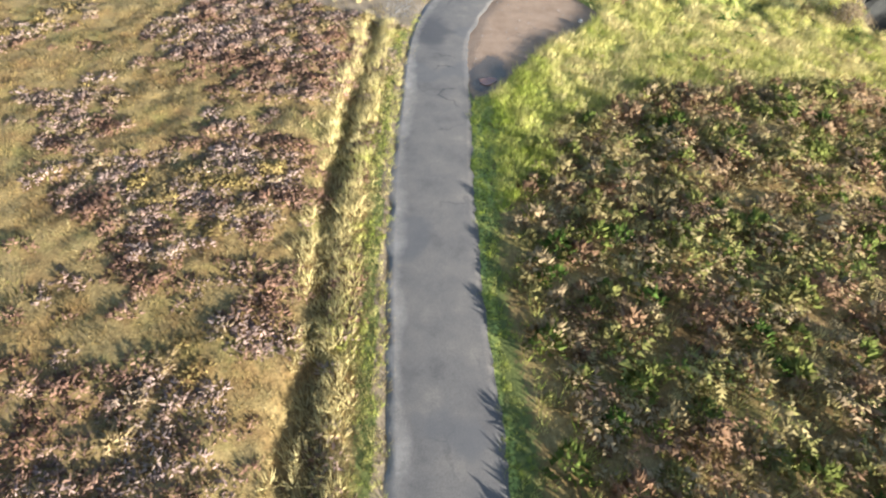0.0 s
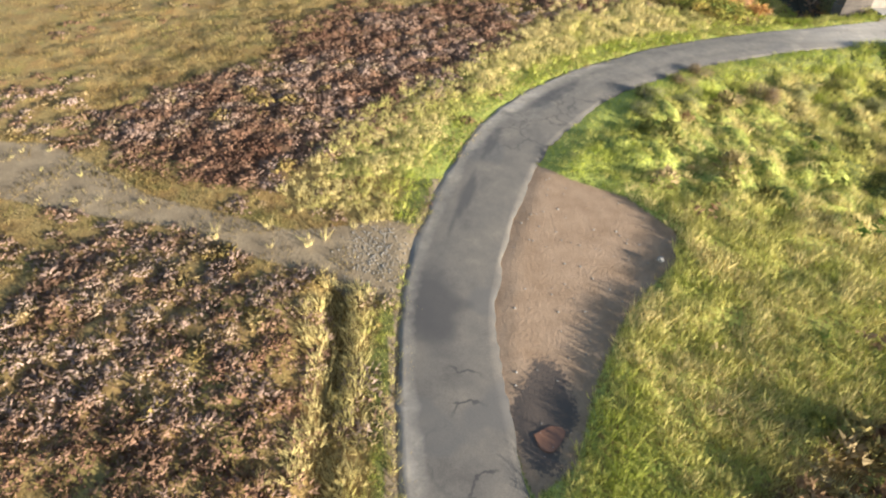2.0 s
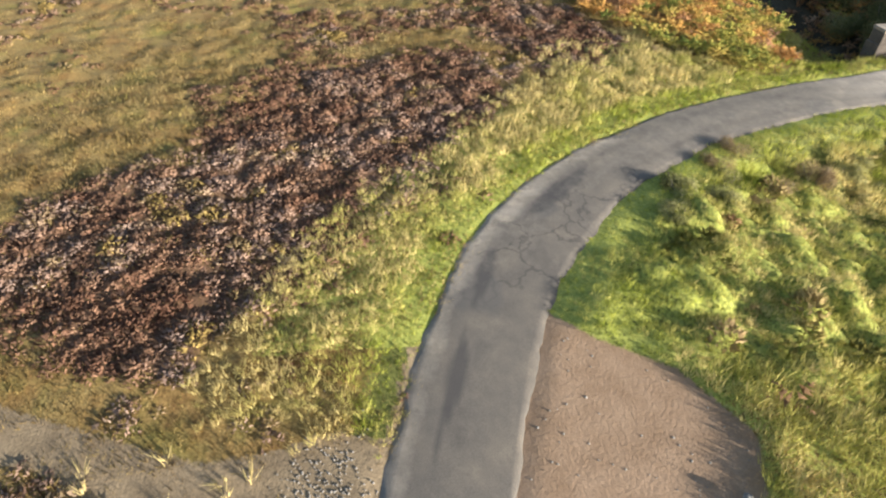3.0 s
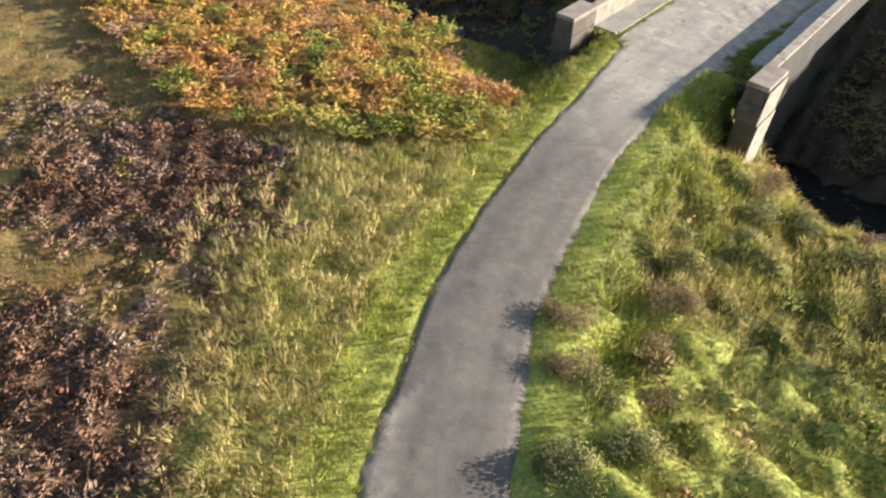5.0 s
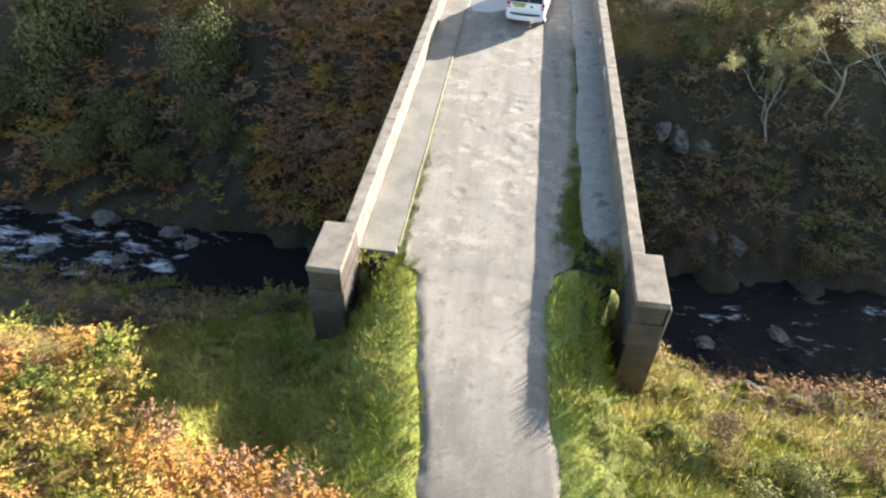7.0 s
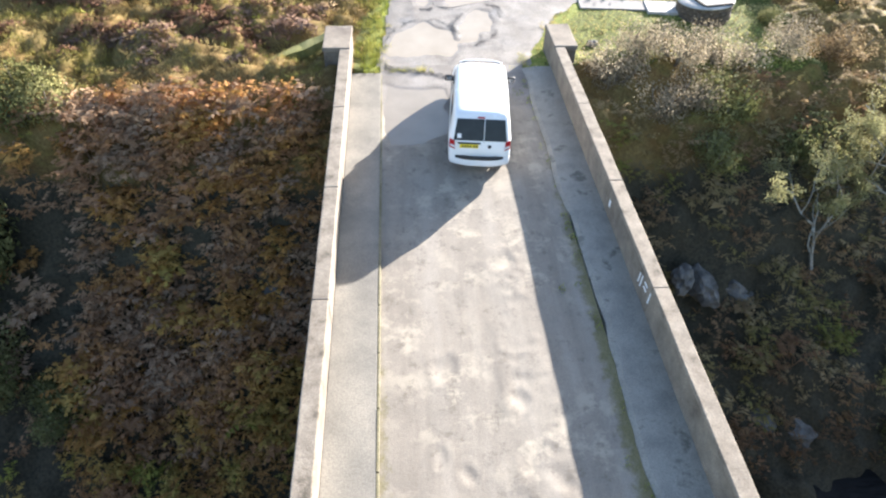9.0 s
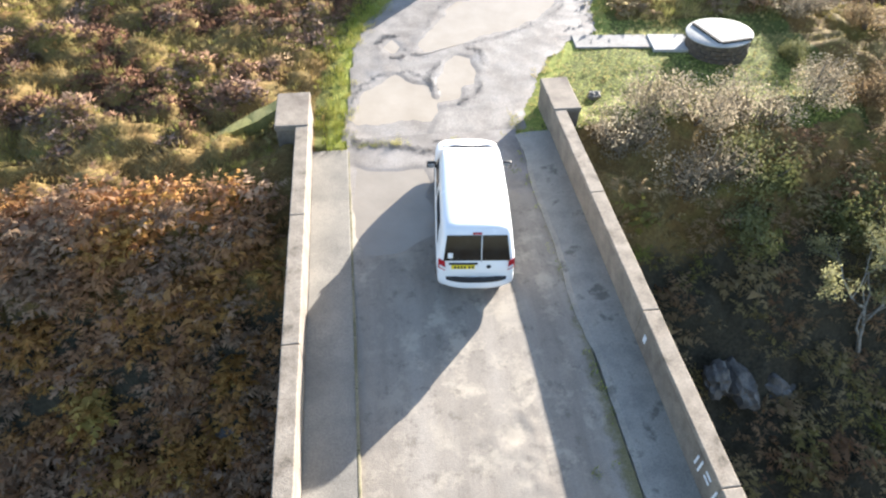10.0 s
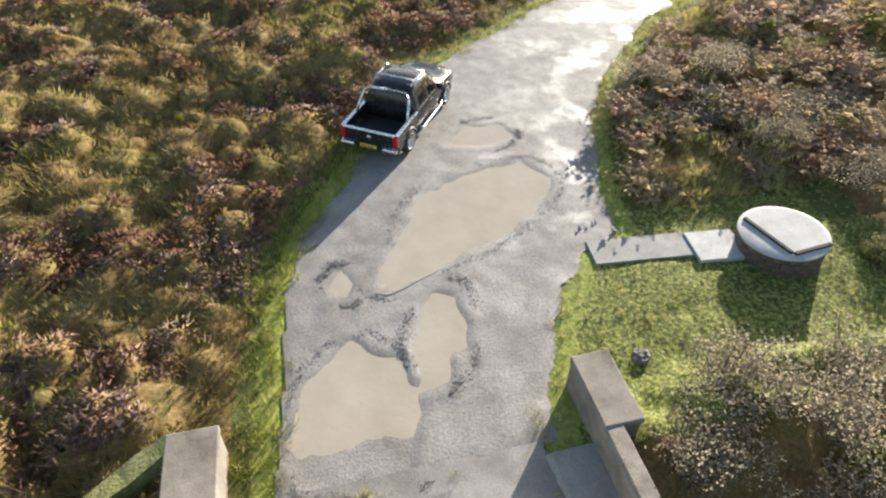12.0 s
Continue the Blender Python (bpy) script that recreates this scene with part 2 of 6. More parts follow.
def ground_material():
    m, t, p, _ = nodes_of("moor_ground")
    fine, mid = noise_of(t, 9, 5, 0.7), noise_of(t, 1.1, 5, 0.65)
    earth = ramp(t, fine, [(0.3, (0.11, 0.077, 0.032)), (0.55, (0.215, 0.155, 0.064)), (0.75, (0.325, 0.25, 0.115))])
    earth = mix(t, 0.75, earth, ramp(t, noise_of(t, 0.7, 6, 0.65), [(0.3, (0.75, 0.55, 0.45)), (0.45, (0.95, 0.85, 0.75)), (0.55, (1.0, 1.0, 0.9)), (0.7, (1.25, 1.25, 1.3))]), "MULTIPLY")
    earth = mix(t, span(t, noise_of(t, 0.45, 5, 0.6), 0.52, 0.68, 0, 0.7), earth, ramp(t, fine, [(0.3, (0.075, 0.075, 0.02)), (0.6, (0.17, 0.165, 0.045)), (0.8, (0.27, 0.25, 0.085))]))
    earth = mix(t, 0.6, earth, ramp(t, noise_of(t, 30, 3, 0.7), [(0.3, (0.6, 0.58, 0.55)), (0.7, (1.3, 1.28, 1.25))]), "MULTIPLY")
    turf = ramp(t, fine, [(0.3, (0.045, 0.052, 0.014)), (0.6, (0.115, 0.125, 0.035)), (0.8, (0.2, 0.195, 0.07))])
    grit = mix(t, 0.6, ramp(t, mid, [(0.3, (0.13, 0.1, 0.065)), (0.7, (0.235, 0.185, 0.12))]), ramp(t, noise_of(t, 16, 3, 0.7), [(0.3, (0.5, 0.5, 0.5)), (0.7, (1.4, 1.35, 1.3))]), "MULTIPLY")
    red = mix(t, 0.5, ramp(t, mid, [(0.3, (0.19, 0.128, 0.082)), (0.7, (0.265, 0.188, 0.128))]), ramp(t, noise_of(t, 20, 3, 0.7), [(0.3, (0.6, 0.6, 0.6)), (0.7, (1.3, 1.28, 1.25))]), "MULTIPLY")
    edge = span(t, fine, 0.3, 0.7, -0.25, 0.25)

    def mask(name):
        s = node(t, "Math", {0: attr(t, name), 1: edge}, operation="ADD").outputs[0]
        return span(t, s, 0.4, 0.6)

    c = mix(t, mask("peat"), earth, ramp(t, fine, [(0.3, (0.055, 0.033, 0.021)), (0.7, (0.145, 0.088, 0.054))]))
    c = mix(t, mask("turf"), c, turf)
    c = mix(t, mask("lime"), c, ramp(t, fine, [(0.3, (0.12, 0.14, 0.032)), (0.55, (0.25, 0.275, 0.065)), (0.8, (0.4, 0.4, 0.13))]))
    c = mix(t, mask("grit"), c, grit)
    c = mix(t, mask("red"), c, red)
    # dark gorge rock and soil, the gorge's shade put into the colour too
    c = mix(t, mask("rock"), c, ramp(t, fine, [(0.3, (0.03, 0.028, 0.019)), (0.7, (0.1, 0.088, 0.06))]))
    c = mix(t, mask("wet"), c, (0.07, 0.055, 0.045, 1))
    t.links.new(c, p.inputs["Base Color"])
    t.links.new(span(t, mask("wet"), 0, 1, 0.92, 0.35), p.inputs["Roughness"])
    p.inputs["Specular IOR Level"].default_value = 0.15
    bump(t, p, fine, 0.03)
    return m


def water_material():
    m, t, p, _ = nodes_of("river_water")
    co = node(t, "Mapping", {"Vector": node(t, "TexCoord").outputs["Object"], "Scale": (0.35, 1.0, 1.0)}).outputs[0]
    foam = noise_of(t, 1.3, 8, 0.72, co)
    s = node(t, "Math", {0: foam, 1: attr(t, "foam")}, operation="ADD").outputs[0]
    f = span(t, s, 0.66, 0.8)
    t.links.new(mix(t, f, (0.012, 0.012, 0.012, 1), (0.75, 0.77, 0.8, 1)), p.inputs["Base Color"])
    t.links.new(span(t, f, 0, 1, 0.15, 0.7), p.inputs["Roughness"])
    p.inputs["Specular IOR Level"].default_value = 0.07
    bump(t, p, noise_of(t, 3.0, 5, 0.6, co), 0.12)
    return m


def puddle_material(name, c1, c2):
    m, t, p, _ = nodes_of(name)
    t.links.new(ramp(t, noise_of(t, 0.9, 4), [(0.3, c1), (0.7, c2)]), p.inputs["Base Color"])
    p.inputs["Roughness"].default_value = 0.10
    p.inputs["Specular IOR Level"].default_value = 0.45
    bump(t, p, noise_of(t, 5.0, 2), 0.004)
    return m


GROUND, WATER = ground_material(), water_material()
MUDDY = puddle_material("muddy_water", (0.35, 0.3, 0.23), (0.41, 0.355, 0.28))
DECK_MUD = puddle_material("settled_mud", (0.255, 0.226, 0.185), (0.3, 0.268, 0.222))
RED_MUD = puddle_material("red_muddy_water", (0.13, 0.065, 0.04), (0.17, 0.085, 0.05))
PAINT = plain("white_car_paint", (0.82, 0.83, 0.84), 0.22, 0, 0.02, 2)
GREYPAINT = plain("dark_grey_car_paint", (0.03, 0.032, 0.036), 0.25, 0.35, 0.15, 4)
SILVER = plain("brushed_metal", (0.6, 0.61, 0.62), 0.28, 0.9, 0.06, 8)
BLACK = plain("black_plastic", (0.02, 0.02, 0.021), 0.5, 0, 0.2, 20)
RUBBER = plain("tyre_rubber", (0.018, 0.018, 0.018), 0.85, 0, 0.3, 30)
REDLAMP = plain("red_lamp_plastic", (0.38, 0.012, 0.016), 0.2, 0, 0.2, 30)
CLEARLAMP = plain("clear_lamp_plastic", (0.7, 0.7, 0.7), 0.15, 0, 0.1, 30)
YELLOW = plain("yellow_plate", (0.8, 0.62, 0.03), 0.4, 0, 0.05, 10)
WHITE = plain("white_sticker", (0.75, 0.76, 0.78), 0.5, 0, 0.1, 20)


def glass_material():
    m, t, p, _ = nodes_of("tinted_glass")
    n = noise_of(t, 3)
    t.links.new(ramp(t, n, [(0.3, (0.008, 0.009, 0.01)), (0.7, (0.018, 0.02, 0.022))]), p.inputs["Base Color"])
    p.inputs["Roughness"].default_value = 0.04
    p.inputs["Specular IOR Level"].default_value = 0.3
    return m


GLASS = glass_material()
WINDSCREEN = plain("windscreen_glass", (0.02, 0.021, 0.022), 0.06, 0, 0.1, 6)
SCREEN = plain("dark_windscreen", (0.012, 0.012, 0.013), 0.4, 0, 0.2, 6)
SCREEN.node_tree.nodes["Principled BSDF"].inputs["Specular IOR Level"].default_value = 0.05


# ---- plan ----
ROAD = np.array([(75, -19.6, 1.4), (55, -20.9, 1.4), (42.3, -21.4, 1.4), (36, -21.8, 1.42), (30, -21.95, 1.47), (26, -21.9, 1.5), (20.6, -21.9, 1.42),
                 (16.7, -21.15, 1.55), (11.4, -19.2, 1.65), (7.9, -17.1, 1.75), (4.6, -13.8, 1.65), (2.25, -9.9, 1.5), (0.9, -6.8, 1.5),
                 (-0.5, -1.5, 1.5), (-1.0, 2, 1.5), (-1.5, 5.5, 1.7), (-1.6, 8.0, 2.0)])
TRACK = [(15.0, -22.6), (14.9, -24.5), (15.0, -26.8), (13.8, -29.5), (12.5, -32.3), (10.6, -34.5), (8.5, -37.2), (7.5, -44), (5, -60), (8, -60), (10.5, -42),
         (13.3, -34.4), (14.5, -30.4), (15.8, -28.6), (16.6, -26.9), (17.6, -25.0), (18.6, -23.3)]
LAYBY = [(11.0, -17.6), (12.5, -16.3), (13.8, -14.5), (16.0, -13.4), (17.5, -14.0), (18.9, -15.6), (20.1, -16.7), (22.1, -18.0), (24.5, -19.2), (25.2, -20.3),
         (20.6, -21.0), (16.8, -20.2), (12.0, -18.4)]
DITCH = [(18.2, -24.9), (22.6, -25.1), (27.0, -25.3), (32.1, -25.4), (36.5, -25.2), (42.4, -24.9), (60, -24.0)]
GRAVEL_L = [(-4.25, 31.2), (-4.3, 33.3), (-4.1, 35.1), (-3.8, 37.3), (-3.2, 39.4), (-1.5, 42.3), (2.1, 48.4), (3.8, 49.5), (8.6, 53.2), (20, 61), (40, 72)]
GRAVEL_R = [(1.35, 31.2), (1.8, 32.5), (2.8, 35.0), (3.6, 36.1), (4.4, 37.0), (5.9, 37.9), (6.3, 40.0), (7.4, 43.2), (9.6, 46.9), (14.0, 51.6), (25, 58.5), (42, 68)]
YARD = GRAVEL_L + GRAVEL_R[::-1]
PUDDLES = [
    [(-4.05, 32.9), (-3.5, 34.5), (-2.4, 35.4), (-1.3, 34.5), (-1.1, 32.6), (-1.5, 31.6), (-2.7, 31.5), (-3.8, 31.9)],
    [(-1.6, 37.2), (-0.7, 38.6), (0.2, 40.4), (2.0, 41.4), (4.2, 41.8), (5.0, 40.7), (4.3, 39.4), (2.3, 38.2), (0.1, 37.3), (-1.1, 36.8)],
    [(-0.9, 35.2), (-0.1, 36.5), (0.8, 36.4), (0.4, 34.6), (-0.3, 33.7), (-0.9, 33.6), (-1.0, 34.4)],
    [(1.9, 43.2), (3.0, 44.2), (4.2, 44.2), (4.4, 43.3), (3.2, 42.7)],
    [(-2.8, 37.3), (-2.4, 37.9), (-1.9, 37.3), (-2.4, 36.7)]]
HEATH_N = [(12.5, -27.6), (9.7, -25.2), (6.4, -22.2), (3.6, -19.8), (0.3, -17.2), (-4.8, -14.3), (-8.0, -18.2), (-4.6, -27.0), (0.9, -28.9), (3.1, -33.1), (8.0, -36.5)]
HEATH_S = [(13.4, -34.5), (14.2, -30.6), (15.6, -28.2), (18.4, -26.2), (21.0, -25.8), (24.9, -25.9), (26.4, -27.0), (26.0, -30.3), (24.9, -32.0), (20.1, -34.1)]
HEATH_STRIP = [(28.2, -30.4), (28.4, -29.4), (30.7, -28.6), (32.5, -28.5), (36.5, -29.2), (38, -31.5), (35, -31.5), (31.7, -30.3)]
HEATH_E = [(39.6, -33.5), (39.4, -29.5), (39.6, -27.4), (41, -25.9), (47, -25.6), (47, -34)]
HEATH_W = [(-11.5, -16.9), (-13.7, -14.0), (-13.2, -9.6), (-10.4, -7.9), (-7.2, -7.2), (-5.4, -8.5), (-4.0, -9.9), (-4.6, -11.6), (-6.2, -12.9), (-8.6, -14.4)]
BRIDGE_PUDDLE = [(-4.0, 30.3), (-1.9, 30.0), (-1.75, 28.6), (-1.9, 27.2), (-3.0, 26.6), (-4.0, 26.4)]
BRACKEN_S = [(-2.7, -1.6), (-4.4, 0.6), (-9.2, 1.6), (-10.5, 4.4), (-16.7, 3.8), (-26, 2.6), (-28.0, -6.0), (-20.0, -8.0), (-11.3, -8.2), (-7.7, -6.6), (-3.6, -3.8)]
SCRUB_E = [(60, -18.6), (34.0, -19.6), (30.5, -17.8), (27.0, -16.6), (25.2, -13.5), (23.6, -8.5), (22.0, -3.5), (21, 5), (60, 5)]
DECK_L, DECK_R, DECK_S, DECK_N = -5.32, 2.36, 7.3, 31.6


def hashed(i, j, seed):
    v = np.sin(i * 127.1 + j * 311.7 + seed * 74.7) * 43758.5453
    return v - np.floor(v)


def vnoise(x, y, size, seed=0):
    """Smooth value noise, 0 to 1, with cells of that size."""
    x, y = np.asarray(x, float) / size, np.asarray(y, float) / size
    i, j = np.floor(x), np.floor(y)
    u, v = x - i, y - j
    u, v = u * u * (3 - 2 * u), v * v * (3 - 2 * v)
    a, b = hashed(i, j, seed), hashed(i + 1, j, seed)
    c, d = hashed(i, j + 1, seed), hashed(i + 1, j + 1, seed)
    return (a * (1 - u) + b * u) * (1 - v) + (c * (1 - u) + d * u) * v


def fbm(x, y, size, seed=0, octaves=4):
    return sum(vnoise(x, y, size / 2 ** k, seed + k) * 0.5 ** k for k in range(octaves)) / sum(0.5 ** k for k in range(octaves))


def step(v, lo, hi):
    u = np.clip((v - lo) / (hi - lo), 0, 1)
    return u * u * (3 - 2 * u)


def line_dist(x, y, pts, closed=False):
    """Distance to a polyline, and the width interpolated along it where it has one."""
    p = np.asarray(pts, float)
    if closed:
        p = np.vstack([p, p[:1]])
    best, wide = np.full(np.shape(x), 1e9), np.zeros(np.shape(x))
    for a, b in zip(p[:-1], p[1:]):
        d = b[:2] - a[:2]
        s = np.clip(((x - a[0]) * d[0] + (y - a[1]) * d[1]) / (d @ d), 0, 1)
        r = np.hypot(x - a[0] - s * d[0], y - a[1] - s * d[1])
        if p.shape[1] > 2:
            wide = np.where(r < best, a[2] + s * (b[2] - a[2]), wide)
        best = np.minimum(best, r)
    return best, wide


def area_dist(x, y, pts):
    """Signed distance to a polygon's edge, negative inside."""
    d, _ = line_dist(x, y, pts, True)
    p = np.asarray(pts, float)
    ins = np.zeros(np.shape(x), bool)
    for a, b in zip(p, np.roll(p, -1, 0)):
        if a[1] != b[1]:
            ins ^= ((a[1] > y) != (b[1] > y)) & (x < (b[0] - a[0]) * (y - a[1]) / (b[1] - a[1]) + a[0])
    return np.where(ins, -d, d)


def road_gap(x, y):
    """Distance from the tarmac's edge, negative on it."""
    d, w = line_dist(x, y, ROAD)
    return d - w - 0.2 * (vnoise(x, y, 0.9, 5) - 0.5) - 0.1 * (vnoise(x, y, 0.3, 6) - 0.5)


def east_of_road(x, y):
    """True on the side of the road that holds the lay-by."""
    cy = np.interp(x, ROAD[:13, 0][::-1], ROAD[:13, 1][::-1])
    cx = np.interp(y, ROAD[9:, 1], ROAD[9:, 0])
    return np.where(y > -13.5, x > cx, y > cy)


def hummocks(x, y):
    """Rounded cushions with narrow gaps between them."""
    a = np.abs(2 * vnoise(x + 0.4 * vnoise(x, y, 0.8, 25), y, 1.3, 23) - 1)
    b = np.abs(2 * vnoise(x, y + 0.4 * vnoise(x, y, 0.8, 26), 0.85, 24) - 1)
    return np.minimum(a * 1.4, 1) ** 0.7 * 0.6 + np.minimum(b * 1.4, 1) ** 0.7 * 0.4 - 0.6


def domes(x, y, size, seed):
    """Rounded cushions of about that width: the height, 0 to 1, and each one's own number."""
    x = x + 0.5 * size * (vnoise(x, y, size * 0.7, seed + 7) - 0.5)
    y = y + 0.5 * size * (vnoise(x, y, size * 0.7, seed + 8) - 0.5)
    i0, j0 = np.floor(x / size), np.floor(y / size)
    best, own = np.full(np.shape(x), 9.0), np.zeros(np.shape(x))
    for di in (-1, 0, 1):
        for dj in (-1, 0, 1):
            i, j = i0 + di, j0 + dj
            px, py = (i + 0.1 + 0.8 * hashed(i, j, seed)) * size, (j + 0.1 + 0.8 * hashed(i, j, seed + 1)) * size
            d = np.hypot(x - px, y - py) / (size * (0.5 + 0.32 * hashed(i, j, seed + 2)))
            own = np.where(d < best, hashed(i, j, seed + 3), own)
            best = np.minimum(best, d)
    return np.sqrt(np.clip(1 - best ** 2, 0, 1)), own


def heath_share(x, y):
    """How thickly the heather stands on the moor south of the gorge."""
    ragged = 3.2 * (fbm(x, y, 2.4, 131) - 0.5)
    inside = np.minimum(np.minimum(area_dist(x, y, HEATH_N), area_dist(x, y, HEATH_S)), np.minimum(np.minimum(area_dist(x, y, HEATH_W), area_dist(x, y, HEATH_E)), area_dist(x, y, HEATH_STRIP)))
    return step(-(inside + ragged), -0.9, 0.7)


def cushions(x, y, free, east):
    """The moor's own relief: moss cushions, heather cushions where it is thick, taller ones beyond the bridge."""
    moss, heath = domes(x, y, 1.15, 221)[0], domes(x, y, 0.75, 211)[0]
    moss = moss * step(fbm(x, y, 2.6, 225, 3), 0.36, 0.62) + 0.8 * fbm(x, y, 0.6, 227, 2)
    thick = heath_share(x, y)
    moor = moss * 0.04 * (1 - thick) + heath * 0.11 * thick
    return free * np.where(y > 30, 0.22 * moss + 0.12 * heath * step(fbm(x, y, 1.8, 161), 0.45, 0.6), np.where(east, 0.0, moor))


RIM_X = [-80, -24, -16.7, -11.7, -9, -6.6, -5.4, 2.4, 3.6, 5.4, 9, 20, 80]
RIM_S = [1, 2.8, 3.6, 4.4, 5.2, 7.0, 8.2, 8.2, 6.8, 6.2, 5.6, 4.5, 0]
RIM_NX = [-80, -14, -8.7, -6.5, -5.4, 2.4, 3.4, 5, 8.1, 11, 15, 80]
RIM_N = [34, 32, 31.6, 31.2, 30.6, 30.6, 31.2, 32.3, 32.3, 33.2, 34, 38]
RIVER_Z = -9.6
RISE_Y, RISE_Z = [33, 46, 60, 100, 3000], [0, 0.42, 0.95, 3.2, 60]


def gorge_depth(x, y):
    ys, yn = np.interp(x, RIM_X, RIM_S), np.interp(x, RIM_NX, RIM_N)
    foot = 13.0 + 1.3 * step(-x, 4, 7)
    s = (y - ys) / (foot - ys)
    n = (yn - y) / (yn - 18.6 + 0.8 * step(-x, 5, 8))
    ds = np.interp(s, [0, 0.14, 0.55, 0.92, 1.0, 1.1], [0, -0.9, -5.2, -9.0, -9.9, -10.3])
    dn = np.interp(n, [0, 0.12, 0.28, 0.42, 0.56, 0.95, 1.0, 1.1], [0, -0.1, -0.7, -3.0, -5.6, -9.2, -9.9, -10.3])
    soft = np.interp(n, [0, 0.12, 0.26, 0.38, 0.52, 0.72, 0.95, 1.0, 1.1], [0, -0.1, -0.6, -2.2, -4.8, -6.9, -9.2, -9.9, -10.3])
    dn = dn + (soft - dn) * step(-x, 4, 7)
    return np.where((s > 0) & (n > 0), np.maximum(ds, dn), 0.0)


def ground_z(x, y):
    x, y = np.asarray(x, float), np.asarray(y, float)
    gap = road_gap(x, y)
    yard = area_dist(x, y, YARD)
    lay, trk = area_dist(x, y, LAYBY), area_dist(x, y, TRACK)
    east = east_of_road(x, y)
    free = step(np.minimum(np.minimum(gap, yard), np.minimum(lay, trk)), 0.1, 3.0)
    lawn = step(x, 2, 3.5) * step(-x, -15, -12.5) * step(y, 32, 33) * step(-y, -40, -38.5)
    free = free * (1 - 0.85 * lawn)
    z = free * ((fbm(x, y, 7, 11) - 0.42) * np.where(y > 20, 0.7, np.where(east, 0.5, 0.2)) + (fbm(x, y, 1.5, 21, 3) - 0.5) * np.where(east | (y > 20), 0.3, 0.17) + hummocks(x, y) * np.where(y > 20, 0.8, np.where(east & (x < 16), 0.9, 0.11)))
    z = z + cushions(x, y, free * (1 - lawn), east)
    z = z + 0.14 * step(lay, 0.0, 0.4) * step(-lay, -3, -0.5) * east * step(gap, 0.3, 1.0)
    near = step(y, -12, 5) * step(-y, -20, -5)
    z = z - 0.5 * east * step(y, -10, -6) * step(-y, -20, -8) * step(-x, -9, -6) * step(gap, 1.15, 1.9)
    z = z - step(y, 3.4, 5.4) * step(-y, -9, -7) * (1.5 * step(x, 1.5, 2.5) + 0.85 * step(-x, 4.2, 5.6)) * np.where(east, x > 0, x < 0)
    z = z - np.where(east, near * np.clip(gap - 0.9, 0, 6) * 0.30, step(y, -1.5, 3) * step(-y, -16, -10) * step(x, -9.0, -6.5) * np.clip(gap - 0.7, 0, 4) * 0.58 + step(y, -4, 4) * step(-y, -16, -10) * step(-x, 6.5, 9.0) * 0.9)
    d, _ = line_dist(x, y, DITCH)
    d = d + 0.7 * (vnoise(x, y, 1.6, 27) - 0.5)
    z = z - 0.5 * np.exp(-(d / 0.28) ** 2)
    z = z + 0.18 * step(-y, 25.3, 27.5) * step(x, 15, 18) * free
    hole = gorge_depth(x, y)
    rough = step(-hole, 0.5, 3)
    z = z + hole + rough * ((fbm(x, y, 4, 31) - 0.5) * 2.2 + (fbm(x, y, 1.2, 41, 3) - 0.5) * 1.0)
    z = z + np.interp(y, RISE_Y, RISE_Z)
    z = np.where((gap < 0.5) & (y < 8), np.minimum(z, 0) - 0.09 * step(-gap, -0.5, 0.3), z)
    z = z - 0.08 * step(-yard, -0.3, 0.5)
    under = (x > DECK_L - 0.4) & (x < DECK_R + 0.4) & (y > DECK_S + 0.6) & (y < DECK_N - 0.5)
    return np.where(under, np.minimum(z, -0.6), z)


# ---- mesh helpers ----
def mesh_of(name, co, tris, attrs=None, smooth=False, mats=()):
    """A mesh of triangles from arrays."""
    me = bpy.data.meshes.new(name)
    co, tris = np.asarray(co, np.float32), np.asarray(tris, np.int32)
    me.vertices.add(len(co))
    me.vertices.foreach_set("co", co.ravel())
    me.loops.add(tris.size)
    me.loops.foreach_set("vertex_index", tris.ravel())
    me.polygons.add(len(tris))
    me.polygons.foreach_set("loop_start", np.arange(len(tris), dtype=np.int32) * 3)
    if smooth:
        me.polygons.foreach_set("use_smooth", np.ones(len(tris), bool))
    for key, v in (attrs or {}).items():
        v = np.asarray(v, np.float32)
        if v.ndim == 2:
            me.attributes.new(key, "FLOAT_VECTOR", "POINT").data.foreach_set("vector", v.ravel())
        else:
            me.attributes.new(key, "FLOAT", "POINT").data.foreach_set("value", v)
    me.update(calc_edges=True)
    for m in mats:
        me.materials.append(m)
    return me


def part(name, bm, material, parent=None, label="", smooth=False):
    """Links a bmesh as one mesh object, under a thing where one is given."""
    me = bpy.data.meshes.new(name)
    if smooth:
        for f in bm.faces:
            f.smooth = True
    bm.normal_update()
    bm.to_mesh(me)
    bm.free()
    me.materials.append(material)
    ob = new(name, me)
    ob.parent = parent
    return tagged(ob, label)


def box(x0, x1, y0, y1, z0, z1, bevel=0.0, bm=None):
    bm = bm or bmesh.new()
    r = bmesh.ops.create_cube(bm, size=1, matrix=Matrix.Translation(((x0 + x1) / 2, (y0 + y1) / 2, (z0 + z1) / 2)) @ Matrix.Diagonal((x1 - x0, y1 - y0, z1 - z0, 1)))
    if bevel:
        edges = list({e for v in r["verts"] for e in v.link_edges})
        bmesh.ops.bevel(bm, geom=edges, offset=bevel, segments=2, affect="EDGES", profile=0.5)
    return bm


def roughen(bm, size, amount, seed=0):
    """Worn, uneven faces: cuts the mesh finer and shifts its points."""
    for v in bm.verts:
        v.co += Vector(noise.noise_vector(v.co / size + Vector((seed, 0, 0)))) * amount
    return bm


